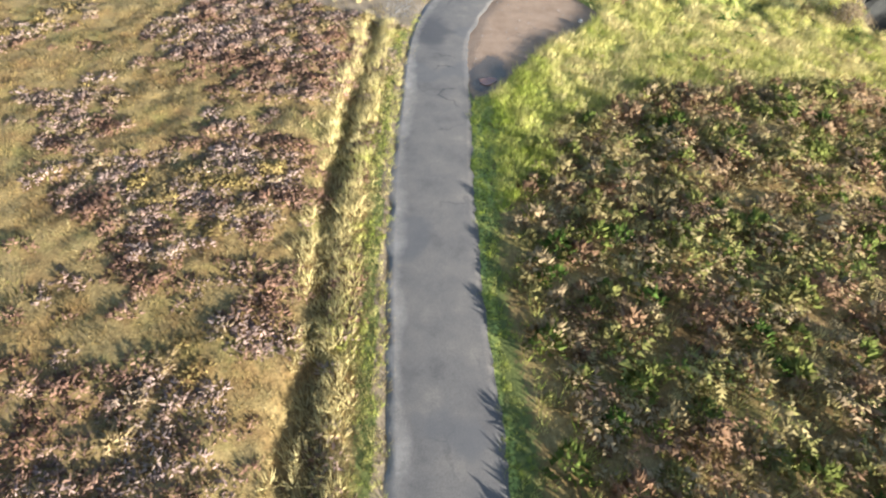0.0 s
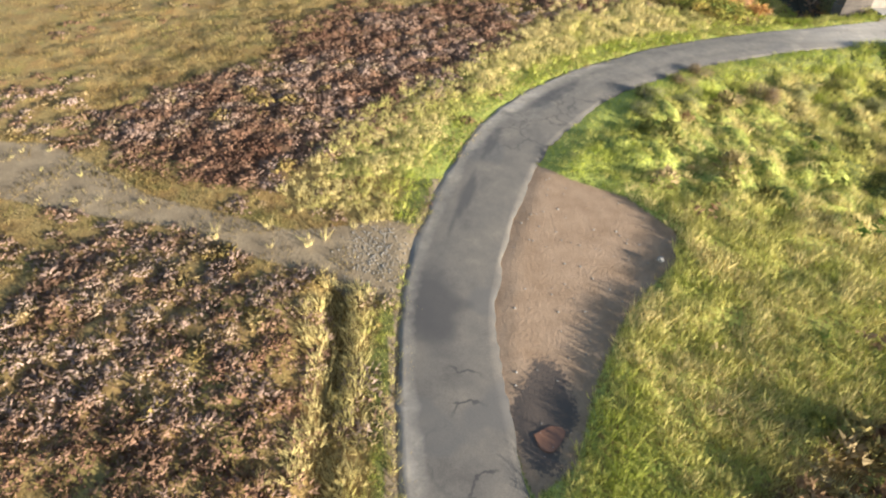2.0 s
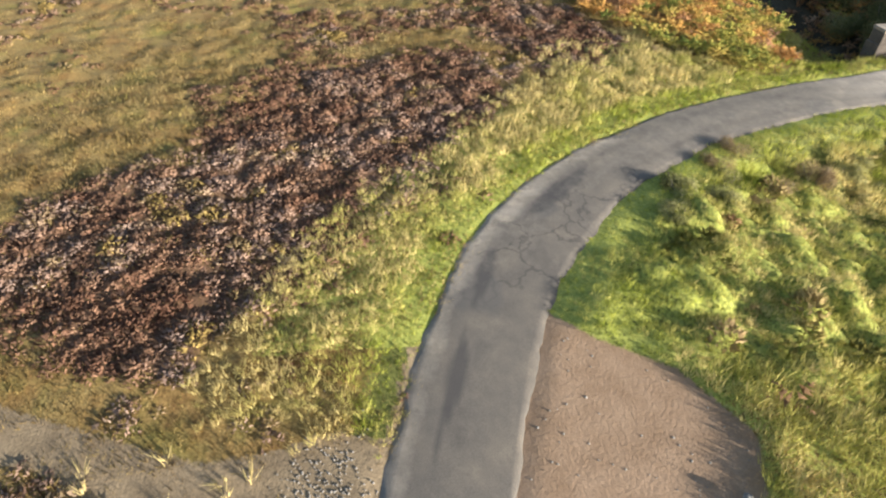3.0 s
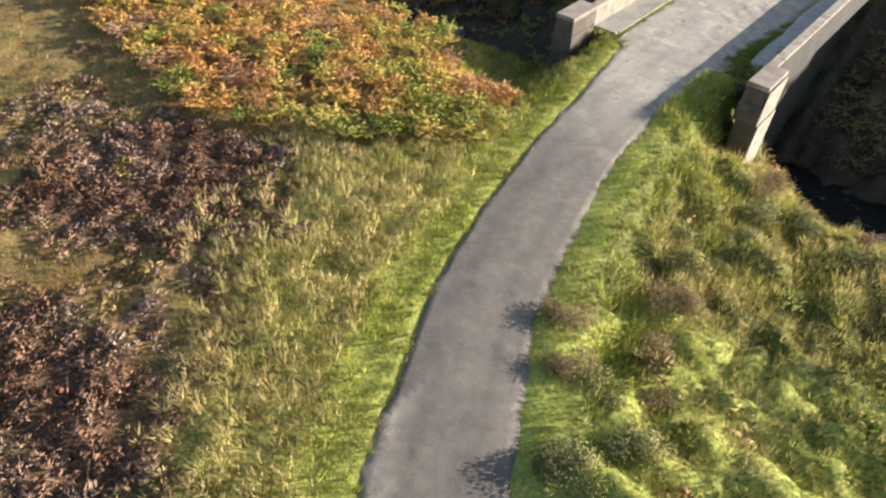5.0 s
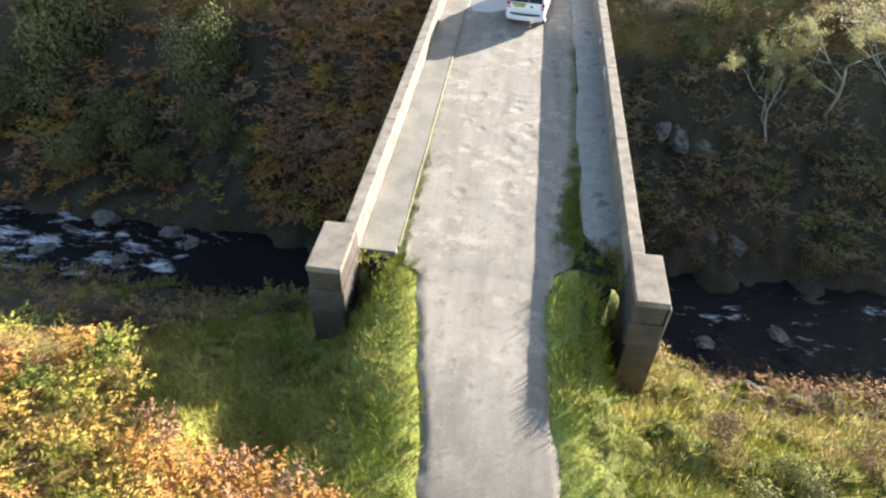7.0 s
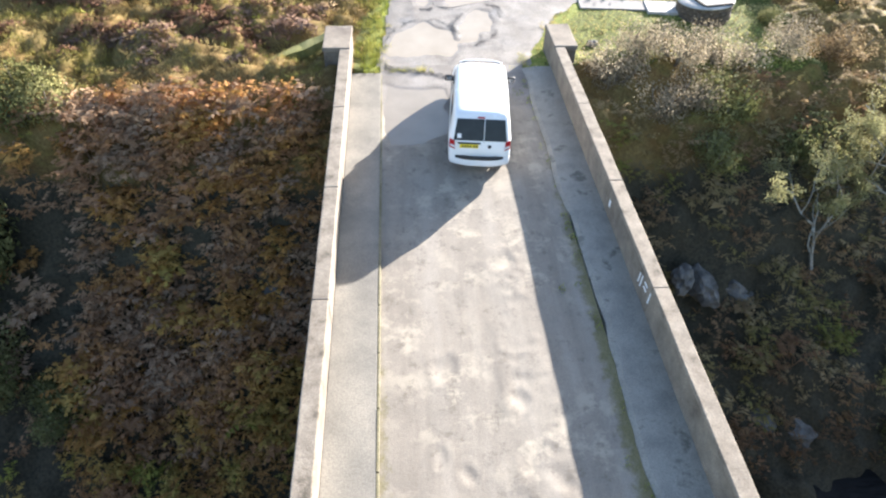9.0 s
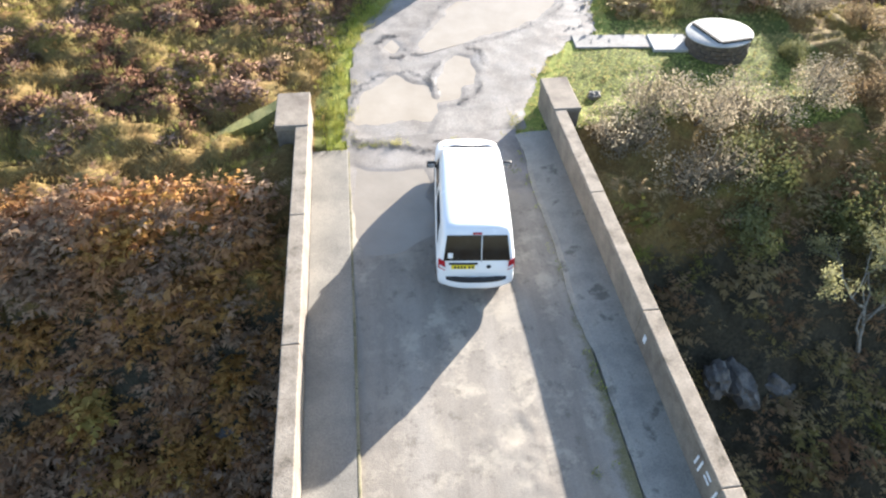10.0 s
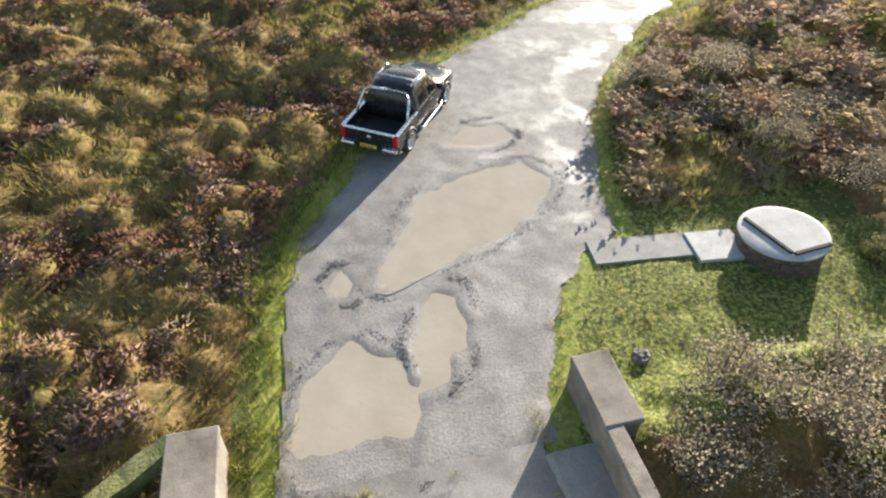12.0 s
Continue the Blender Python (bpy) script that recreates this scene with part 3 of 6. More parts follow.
def grid_tris(nx, ny):
    i = np.arange(nx * ny).reshape(ny, nx)
    a, b, c, d = i[:-1, :-1].ravel(), i[:-1, 1:].ravel(), i[1:, 1:].ravel(), i[1:, :-1].ravel()
    return np.vstack([np.column_stack([a, b, c]), np.column_stack([a, c, d])])


# ---- ground ----
def spread(lo, hi, fine, far):
    """Coordinates that are close together in the middle and open out to the horizon."""
    mid = np.arange(lo, hi, fine)
    out = fine * 1.22 ** np.arange(1, 60)
    out = np.cumsum(out)
    out = out[out < far]
    return np.concatenate([lo - out[::-1], mid, mid[-1] + out])


gx, gy = spread(-24, 46, 0.19, 2600), spread(-40, 56, 0.19, 2600)
X, Y = np.meshgrid(gx, gy)
X, Y = X.ravel(), Y.ravel()
Z = ground_z(X, Y)
gap_v, yard_v, lay_v, trk_v = road_gap(X, Y), area_dist(X, Y, YARD), area_dist(X, Y, LAYBY), area_dist(X, Y, TRACK)
hole_v, east_v = gorge_depth(X, Y), east_of_road(X, Y)
rut = fbm(X, Y, 1.3, 71, 3)
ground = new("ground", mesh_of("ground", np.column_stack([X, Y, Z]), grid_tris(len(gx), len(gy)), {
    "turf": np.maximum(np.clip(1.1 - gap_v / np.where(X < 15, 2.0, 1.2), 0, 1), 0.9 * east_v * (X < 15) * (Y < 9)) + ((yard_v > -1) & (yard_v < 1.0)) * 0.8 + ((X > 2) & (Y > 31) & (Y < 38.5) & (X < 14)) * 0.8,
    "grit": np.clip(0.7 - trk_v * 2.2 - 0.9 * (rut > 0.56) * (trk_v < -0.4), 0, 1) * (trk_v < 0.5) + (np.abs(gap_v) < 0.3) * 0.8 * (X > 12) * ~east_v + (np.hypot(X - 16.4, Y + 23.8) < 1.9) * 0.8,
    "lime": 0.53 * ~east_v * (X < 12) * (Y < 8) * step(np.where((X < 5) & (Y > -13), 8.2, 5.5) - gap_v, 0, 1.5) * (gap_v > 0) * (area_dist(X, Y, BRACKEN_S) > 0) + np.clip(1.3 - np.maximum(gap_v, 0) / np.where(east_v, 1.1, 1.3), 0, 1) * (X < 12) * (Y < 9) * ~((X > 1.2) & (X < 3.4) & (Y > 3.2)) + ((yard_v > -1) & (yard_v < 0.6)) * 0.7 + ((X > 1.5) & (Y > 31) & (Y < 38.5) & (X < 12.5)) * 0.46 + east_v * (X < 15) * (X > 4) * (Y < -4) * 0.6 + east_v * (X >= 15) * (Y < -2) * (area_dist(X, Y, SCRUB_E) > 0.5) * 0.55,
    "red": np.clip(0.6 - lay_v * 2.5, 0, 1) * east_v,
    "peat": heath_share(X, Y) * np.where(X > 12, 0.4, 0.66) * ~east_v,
    # grows with depth below the rim, so the painted shade does as well
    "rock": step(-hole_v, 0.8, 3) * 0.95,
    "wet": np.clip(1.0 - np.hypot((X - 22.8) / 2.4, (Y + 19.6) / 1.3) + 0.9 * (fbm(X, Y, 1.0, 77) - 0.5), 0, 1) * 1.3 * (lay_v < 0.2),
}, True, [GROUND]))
tagged(ground, "heather and grass moorland cut by a deep river gorge", "ground", kind="structure")

# tarmac ribbon
def smooth_line(pts, n):
    """A curve through points (Catmull-Rom)."""
    p = np.asarray(pts, float)
    p = np.vstack([2 * p[0] - p[1], p, 2 * p[-1] - p[-2]])
    t = np.linspace(0, len(p) - 3 - 1e-6, n)
    i = np.floor(t).astype(int)
    u = (t - i)[:, None]
    a, b, c, d = p[i], p[i + 1], p[i + 2], p[i + 3]
    return 0.5 * (2 * b + (c - a) * u + (2 * a - 5 * b + 4 * c - d) * u ** 2 + (3 * b - a - 3 * c + d) * u ** 3)


def ribbon(name, line, across, material, lift, crown, label, edge_seed):
    n = len(line)
    way = np.gradient(line[:, :2], axis=0)
    way /= np.hypot(way[:, :1], way[:, 1:])
    side = np.column_stack([-way[:, 1], way[:, 0]])
    co = []
    for k in range(across):
        s = 2 * k / (across - 1) - 1
        w = line[:, 2]
        if k in (0, across - 1):
            at = line[:, :2] + side * (s * w)[:, None]
            w = w + 0.2 * (vnoise(at[:, 0], at[:, 1], 0.9, edge_seed) - 0.5) + 0.1 * (vnoise(at[:, 0], at[:, 1], 0.3, edge_seed + 1) - 0.5)
        at = line[:, :2] + side * (s * w)[:, None]
        z = lift + crown * (1 - s * s) * (1 - step(at[:, 1], 3.5, 6.2)) + 0.006 * (fbm(at[:, 0], at[:, 1], 1.5, 9) - 0.5) - (0.06 if abs(s) == 1 else 0)
        co.append(np.column_stack([at, np.full(n, 0) + z]))
    co = np.stack(co, 1).reshape(-1, 3)
    x, y = co[:, 0], co[:, 1]
    s = np.tile(np.linspace(-1, 1, across), n)
    u = np.repeat(np.concatenate([[0], np.cumsum(np.hypot(*np.diff(line[:, :2], axis=0).T))]), across)
    dust = 0.2 + 0.7 * step(y, -2.5, 7.5) + 0.1 * step(y, -20, -9) - 0.15 * (x > 10)
    verge = s + 0.7 * (fbm(u, s * 1.5, 2.0, 15, 4) - 0.5)
    dust = dust + (0.28 + 0.3 * fbm(u, s, 3.0, 14, 3)) * step(verge, 0.3, 0.95) * (x > 2)
    # wheel tracks worn smooth, and a drier crown between them
    dust = dust + 0.1 * (fbm(u * 0.22, s * 3.0, 1.0, 16, 3) - 0.5) - 0.07 * np.exp(-((np.abs(s) - 0.45) / 0.16) ** 2)
    dark = 0.8 * step(1.9 - np.hypot((x - 19.0) / 1.5, (y + 22.3) * 1.1) - fbm(x, y, 1.0, 17), 0, 0.7)
    dark = np.maximum(dark, 0.75 * step(0.14 - np.abs(s - 0.1 - 0.5 * fbm(u, u * 0, 4, 18)) - 0.4 * (vnoise(u, s, 2.0, 19) - 0.4), 0, 0.08) * (x > 3) * (x < 17))
    for px, py, r in ((5.0, -14.8, 0.34), (5.5, -15.5, 0.42), (4.3, -14.0, 0.2), (7.0, -17.9, 0.3)):
        dark = np.maximum(dark, 0.95 * step(r - np.hypot(x - px, y - py) - 0.25 * (vnoise(x, y, 0.3, 20) - 0.5), -0.05, 0.1))
    crack = step(x, 20, 22) * step(-x, -29, -26) * step(0.4 - np.abs(s + 0.3), 0, 0.25) + 0.6 * step(x, 4, 6) * step(-x, -12, -9)
    ob = new(name, mesh_of(name, co, grid_tris(across, n), {"dust": dust, "dark": dark, "crack": crack, "mud": np.zeros(len(co)), "moss": np.zeros(len(co))}, True, [material]))
    return tagged(ob, label, "road", kind="structure")


ribbon("road", smooth_line(ROAD, 760), 25, ASPHALT, 0.0, 0.045, "single-track tarmac road, patched, stained and crumbling at its edges", 5)


# gravel yard with puddles
def yard_height(x, y):
    z = np.interp(y, RISE_Y, RISE_Z) + 0.016 * (fbm(x, y, 1.6, 51) - 0.5) + 0.024 * (fbm(x, y, 0.4, 55, 2) - 0.5)
    for k, p in enumerate(PUDDLES):
        d = area_dist(x, y, p) + 0.35 * (vnoise(x, y, 0.6, 60 + k) - 0.5)
        z = z - 0.03 * step(-d, -0.1, 0.2) + 0.007 * np.exp(-((d - 0.2) / 0.12) ** 2)
    return z


def yard_mesh():
    xs, ys = np.arange(-5, 16, 0.12), np.arange(31.2, 56, 0.12)
    x, y = np.meshgrid(xs, ys)
    x, y = x.ravel(), y.ravel()
    d = area_dist(x, y, YARD) + 0.5 * (fbm(x, y, 1.1, 81, 3) - 0.5)
    d = np.where(y < 31.6, np.minimum(d, -0.3) * ((x > -4.2) & (x < 1.3)) + 5 * ((x <= -4.2) | (x >= 1.3)), d)
    z = yard_height(x, y) + 0.02 - 0.022 * step(d, -0.3, 0.14) - 0.04 * (1 - step(y, 31.2, 32.0))
    co = np.column_stack([x, y, z])
    t = grid_tris(len(xs), len(ys))
    t = t[(d[t] < 0.1).all(1)]
    used = np.unique(t)
    remap = np.zeros(len(co), int)
    remap[used] = np.arange(len(used))
    return mesh_of("gravel_road", co[used], remap[t], None, True, [GRAVEL])


tagged(new("gravel_road", yard_mesh()), "pale rutted gravel road with wet patches beyond the bridge", "road", kind="structure")


def flat_area(name, pts, z, material, label, category, grow=0.25, slope=0.0):
    p = smooth_line(list(pts) + [pts[0]], 90)[:-1]
    c = p.mean(0)
    z = z + slope * (c[1] - np.mean([q[1] for q in pts]))
    r = np.hypot(*(p - c).T)
    p = c + (p - c) * (1 + grow / r)[:, None]
    bm = bmesh.new()
    ring = [bm.verts.new((a, b, z + slope * (b - c[1]))) for a, b in p]
    low = [bm.verts.new((a, b, z - 0.05)) for a, b in p]
    bm.faces.new(ring)
    for i in range(len(ring)):
        bm.faces.new((ring[i - 1], low[i - 1], low[i], ring[i]))
    bmesh.ops.recalc_face_normals(bm, faces=bm.faces)
    return tagged(part(name, bm, material), label, category, kind="structure")


for pts in PUDDLES:
    flat_area("puddle", pts, float(np.interp(np.mean([q[1] for q in pts]), RISE_Y, RISE_Z)) + 0.006, MUDDY, "shallow puddle of still, beige, muddy water", "puddle", 0.14, 0.0323)
flat_area("puddle", BRIDGE_PUDDLE, -0.006, DECK_MUD, "thin sheet of beige, muddy water on the bridge's end", "puddle", 0.1)
flat_area("puddle", [(23.6, -20.0), (23.4, -19.5), (23.6, -19.2), (24.1, -19.6), (24.0, -19.9)], 0.03, RED_MUD, "small reddish puddle at the lay-by's edge", "puddle", 0.0)

# river
rx, ry = np.arange(-80, 100, 0.4), np.arange(10.5, 21.5, 0.4)
RX, RY = (v.ravel() for v in np.meshgrid(rx, ry))
fall = step(-RX, 14, 19)
rz = RIVER_Z + 0.25 * (fbm(RX, RY, 1.8, 91) - 0.5) + fall * 0.5 * (fbm(RX, RY, 1.1, 95) - 0.4)
tagged(new("river", mesh_of("river", np.column_stack([RX, RY, rz]), grid_tris(len(rx), len(ry)), {"foam": 0.01 + 0.14 * fall + 0.05 * step(RX, 3, 6)}, True, [WATER])),
       "dark peaty river breaking into white foam over rocks", "river", kind="structure")


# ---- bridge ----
# near-black stone; on arch and abutments it stands in for shade
BLACK_STONE = stony("black_stone", [(0.3, (0.014, 0.014, 0.011)), (0.55, (0.028, 0.027, 0.021)), (0.75, (0.05, 0.047, 0.038))], 1.6, 16, 0.02)
MOSSY = stony("mossy_stone", [(0.3, (0.14, 0.13, 0.07)), (0.55, (0.22, 0.2, 0.125)), (0.75, (0.28, 0.255, 0.185))], 1.5, 18, 0.02)
# darker copy of the old masonry, with the southern faces' shade in it
SHADED_MASONRY = stony("shaded_masonry", [(0.3, (0.045, 0.036, 0.03)), (0.55, (0.08, 0.066, 0.054)), (0.75, (0.125, 0.104, 0.084))], 1.4, 16, 0.02)
bridge = tagged(new("bridge"), "grey concrete road bridge with solid parapets and end pillars", "bridge")


def slab_part(name, x0, x1, y0, y1, z0, z1, material, parent, label="", cuts=0, wear=0.012, bevel=0.02):
    bm = box(x0, x1, y0, y1, z0, z1, bevel)
    if cuts:
        long = [e for e in bm.edges if abs(e.verts[0].co.y - e.verts[1].co.y) > (y1 - y0) * 0.6]
        bmesh.ops.subdivide_edges(bm, edges=long, cuts=cuts, use_grid_fill=True)
    roughen(bm, 0.7, wear, x0 * 3 + y0)
    return part(name, bm, material, parent, label)


def deck_profile():
    """Side view of the arch, drawn along the bridge and thickened across it."""
    bm = bmesh.new()
    pts = [(DECK_S + 0.1, -0.2), (DECK_S + 0.1, -11)]
    pts += [(9.6, -11), (9.6, -6.5)]
    pts += [(19.5 - 9.9 * math.cos(a), -6.5 + 5.2 * math.sin(a)) for a in np.linspace(0.1, math.pi - 0.1, 22)]
    pts += [(29.4, -6.5), (29.4, -11), (DECK_N - 0.4, -11), (DECK_N - 0.4, -0.2)]
    a = [bm.verts.new((DECK_L + 0.6, y, z)) for y, z in pts]
    b = [bm.verts.new((DECK_R - 0.6, y, z)) for y, z in pts]
    for i in range(len(pts)):
        bm.faces.new((a[i - 1], a[i], b[i], b[i - 1]))
    for f in bmesh.ops.contextual_create(bm, geom=a)["faces"] + bmesh.ops.contextual_create(bm, geom=b)["faces"]:
        f.normal_update()
    bmesh.ops.triangulate(bm, faces=[f for f in bm.faces if len(f.verts) > 4])
    bmesh.ops.recalc_face_normals(bm, faces=bm.faces)
    return bm


# recess below the parapets: its shade is put into the near-black colour
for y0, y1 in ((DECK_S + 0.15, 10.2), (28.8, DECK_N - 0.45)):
    slab_part("abutment", DECK_L + 0.3, DECK_R - 0.3, y0, y1, -9.0, -0.2, BLACK_STONE, bridge, "dark damp abutment", 3, 0.03)
part("arch", deck_profile(), BLACK_STONE, bridge, "dark weathered arch and abutments")


POTHOLES = [(-2.7, 17.7, 0.3), (-1.1, 16.8, 0.26), (-0.5, 15.0, 0.26), (-0.9, 21.0, 0.34), (-2.7, 23.2, 0.3), (-2.9, 15.5, 0.2), (-2.4, 15.1, 0.2), (-2.9, 13.7, 0.22), (-1.0, 13.3, 0.3), (-2.7, 11.1, 0.25)]


def roadway():
    xs, ys = np.arange(-4.24, 1.36, 0.08), np.arange(DECK_S - 1.4, DECK_N + 0.2, 0.08)
    x, y = (v.ravel() for v in np.meshgrid(xs, ys))
    z = 0.012 + 0.02 * (fbm(x, y, 1.4, 101) - 0.5) + 0.02 * np.clip(vnoise(x, y, 0.5, 103) - 0.68, 0, 1) * (np.abs(x + 0.7) < 1.4)
    z = z - 0.035 * step(-(area_dist(x, y, BRIDGE_PUDDLE) + 0.5 * (vnoise(x, y, 0.7, 104) - 0.5)), -0.15, 0.25)
    z = z + 0.016 * step(fbm(x, y, 0.45, 108, 3), 0.56, 0.7) * step(y, 9, 11) * step(-y, -23, -19) * step(0.9 - np.abs(x + 0.9), 0, 0.5)
    for a, b, rad in POTHOLES:
        d = np.hypot(x - a, (y - b) * 0.8) / rad + 0.8 * (vnoise(x, y, 0.25, 110) - 0.5)
        z = z - 0.018 * (1 - step(d, 0.3, 1.0)) + 0.008 * np.exp(-((d - 1.15) / 0.3) ** 2)
    t = grid_tris(len(xs), len(ys))
    z = z + 0.008 * (1 - step(y, 7.5, 10)) - 0.07 * (1 - step(y, 5.9, 7.9))
    left = np.interp(y, [6.0, 7.0, 7.5], [-3.0, -3.2, -4.4]) + 0.3 * (vnoise(x, y, 0.4, 105) - 0.5)
    right = np.interp(y, [6.4, 7.6, 8.6, 9.4], [0.15, 0.6, 1.2, 1.4]) + 0.3 * (vnoise(x, y, 0.4, 106) - 0.5)
    ok = ((y > 10.6) | (x > left) & (x < right)) & (y > 5.9 + 1.7 * fbm(x, y, 0.9, 107))
    t = t[ok[t].all(1)]
    bm_me = mesh_of("roadway", np.column_stack([x, y, z]), t, {"dust": np.full(len(x), 1.3), "dark": np.zeros(len(x)), "crack": np.zeros(len(x)), "mud": step(y, 26.5, 31.0), "moss": step(x, 0.75 - 0.5 * (1 - step(y, 9, 20)), 1.3) * (1 - 0.55 * step(y, 16, 28)) + 0.55 * step(-x, 3.75, 4.15) * (1 - step(y, 14, 24))}, True, [ASPHALT])
    ob = new("roadway", bm_me)
    ob.parent = bridge
    return tagged(ob, "dusty beige worn bridge surface")


roadway()
def sunk(ob, drop, lo, hi):
    """Lowers a part towards the bridge's northern end, where mud has buried it."""
    for v in ob.data.vertices:
        v.co.z -= drop * float(step(v.co.y, lo, hi))


sunk(slab_part("footway", DECK_L, -4.22, 7.75, 31.2, -0.4, 0.11, PAVING, bridge, "raised grey concrete footway", 24, 0.008), 0.085, 21, 29)


def worn_footway():
    """The damp footway, its edge broken away in bays."""
    bm = bmesh.new()
    ys = np.arange(8.7, 31.5, 0.12)
    edge = 1.25 + 0.34 * (fbm(ys, ys * 0, 1.6, 109) - 0.5) + 0.5 * (1 - step(ys, 8.7, 9.6))
    rows = [[bm.verts.new((x, y, z)) for x, z in ((e - 0.02, -0.1), (e, 0.035), (e + 0.12, 0.085), (1.75, 0.115 + 0.01 * hashed(y, 1.0, 3)), (DECK_R + 0.05, 0.125))] for e, y in zip(edge, ys)]
    for p, q in zip(rows[:-1], rows[1:]):
        for i in range(4):
            bm.faces.new((p[i], p[i + 1], q[i + 1], q[i]))
    for r in (rows[0], rows[-1]):
        bm.faces.new(r + [bm.verts.new((DECK_R + 0.05, r[0].co.y, -0.1))])
    bmesh.ops.recalc_face_normals(bm, faces=bm.faces)
    return bm


part("footway", worn_footway(), WET_PAVING, bridge, "raised footway, damp, grey and broken along its edge")
n_kerb = 16
for i in range(n_kerb):
    y0, y1 = 8.0 + i * 23.1 / n_kerb, 8.0 + (i + 1) * 23.1 / n_kerb - 0.015
    kerb = slab_part("kerb", -4.22, -4.16, y0, y1, -0.1, 0.115 + 0.003 * (i % 3), MOSSY, bridge, "", 0, 0.004, 0.012)
    sunk(kerb, 0.1, 21, 28)
TOP = 1.03
sections = [7.7, 13.6, 19.0, 23.1, 27.2, 31.2]
for y0, y1 in zip(sections[:-1], sections[1:]):
    for inner, outer in ((DECK_L, DECK_L - 0.36), (DECK_R, DECK_R + 0.36)):
        x0, x1 = min(inner, outer), max(inner, outer)
        wall = slab_part("parapet", x0, x1, y0 + 0.008, y1 - 0.008, -0.62, TOP - 0.12, CONCRETE, bridge, "", 10, 0.01)
        # thin near-black skin over the concrete's outer side
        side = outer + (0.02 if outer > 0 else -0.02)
        slab_part("facing", min(outer, side), max(outer, side), y0 + 0.012, y1 - 0.012, -0.615, TOP - 0.125, BLACK_STONE, wall, "black damp outer face", 10, 0.006, 0.006)
        slab_part("coping", x0 - 0.02, x1 + 0.02, y0 + 0.006, y1 - 0.006, TOP - 0.12, TOP, LICHEN, wall, "weathered coping", 10, 0.01, 0.025)
for x0, x1, y0, y1, zb in ((DECK_L - 0.9, DECK_L, 5.85, 7.7, -3.2), (DECK_R, DECK_R + 0.8, 5.9, 7.7, -4.2), (DECK_L - 0.98, DECK_L, 31.2, 33.0, -1.5), (DECK_R, DECK_R + 0.85, 31.2, 33.0, -1.6)):
    if y0 < 10:
        # three worn courses: a plain block, a cracked band that stands proud, and a shaft, all darkened for shade
        out = 1 if x0 > 0 else -1
        pil = slab_part("pillar", x0, x1, y0, y1, 0.24, TOP - 0.16, SHADED_MASONRY, bridge, "weathered end pillar", 3, 0.015, 0.03)
        slab_part("band_course", x0 - (0.05 if out > 0 else 0.07), x1 + (0.07 if out > 0 else 0.05), y0 - 0.06, y1, -0.56, 0.245, SHADED_MASONRY, pil, "cracked course that stands proud", 3, 0.035, 0.05)
        slab_part("shaft", x0 + (0.06 if out > 0 else -0.12), x1 + (0.12 if out > 0 else -0.06), y0 + 0.02, y1, zb, -0.555, SHADED_MASONRY, pil, "dark damp shaft", 3, 0.02, 0.04)
        slab_part("capstone", x0 - 0.03, x1 + 0.03, y0 - 0.03, y1 + 0.03, TOP - 0.155, TOP + 0.03, CONCRETE, pil, "flat capstone", 3, 0.012, 0.03)
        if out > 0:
            # pale skins paint the sunlight on the eastern side
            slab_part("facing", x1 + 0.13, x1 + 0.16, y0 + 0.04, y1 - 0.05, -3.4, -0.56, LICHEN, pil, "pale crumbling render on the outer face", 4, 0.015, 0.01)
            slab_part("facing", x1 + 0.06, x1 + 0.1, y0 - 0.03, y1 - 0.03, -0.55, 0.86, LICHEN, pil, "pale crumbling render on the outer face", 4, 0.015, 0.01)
        continue
    pil = slab_part("pillar", x0, x1, y0, y1, zb, TOP - 0.16, CONCRETE, bridge, "weathered end pillar", 3, 0.015, 0.03)
    slab_part("capstone", x0 - 0.03, x1 + 0.03, y0 - 0.03, y1 + 0.03, TOP - 0.155, TOP + 0.03, CONCRETE, pil, "flat capstone", 3, 0.012, 0.03)
# painted marks on the inner face, worn beyond reading
for i, (y, z, h, w) in enumerate([(19.0, 0.62, 0.34, 0.05), (19.25, 0.6, 0.05, 0.2), (19.25, 0.75, 0.05, 0.2), (19.6, 0.6, 0.36, 0.05), (19.75, 0.58, 0.3, 0.05), (22.6, 0.55, 0.22, 0.12)]):
    part("painted_mark", box(DECK_R - 0.016, DECK_R + 0.01, y, y + w, z - h / 2, z + h / 2, 0.003), WHITE, bridge, "faded white paint mark")

# bank wall beside the far pillar
wing = tagged(new("retaining_wall"), "low mossy retaining wall running from the bridge pillar", "wall")
bm = bmesh.new()
line = smooth_line([(-6.3, 33.3), (-7.8, 32.4), (-9.3, 31.5), (-10.8, 30.6)], 14)
way = np.gradient(line, axis=0)
way /= np.hypot(way[:, :1], way[:, 1:])
rows = []
for (a, b), (u, v), k in zip(line, way, range(14)):
    top = 0.55 - 0.06 * k
    rows.append([bm.verts.new((a - v * s, b + u * s, z)) for s, z in ((-0.2, -3), (-0.2, top), (0.2, top), (0.2, -3))])
for p, q in zip(rows[:-1], rows[1:]):
    for i in range(3):
        bm.faces.new((p[i], q[i], q[i + 1], p[i + 1]))
for r in (rows[0], rows[-1]):
    bm.faces.new(r)
bmesh.ops.recalc_face_normals(bm, faces=bm.faces)
TURFED = stony("turfed_stone", [(0.3, (0.15, 0.16, 0.045)), (0.5, (0.27, 0.26, 0.085)), (0.7, (0.38, 0.34, 0.14))], 2.2, 14, 0.03)
part("wall_body", roughen(bm, 0.6, 0.07), TURFED, wing)


# ---- vehicles ----
def lerp_rows(rows, y):
    a = np.asarray(rows, float)
    return [np.interp(y, a[:, 0], a[:, k]) for k in range(1, a.shape[1])]


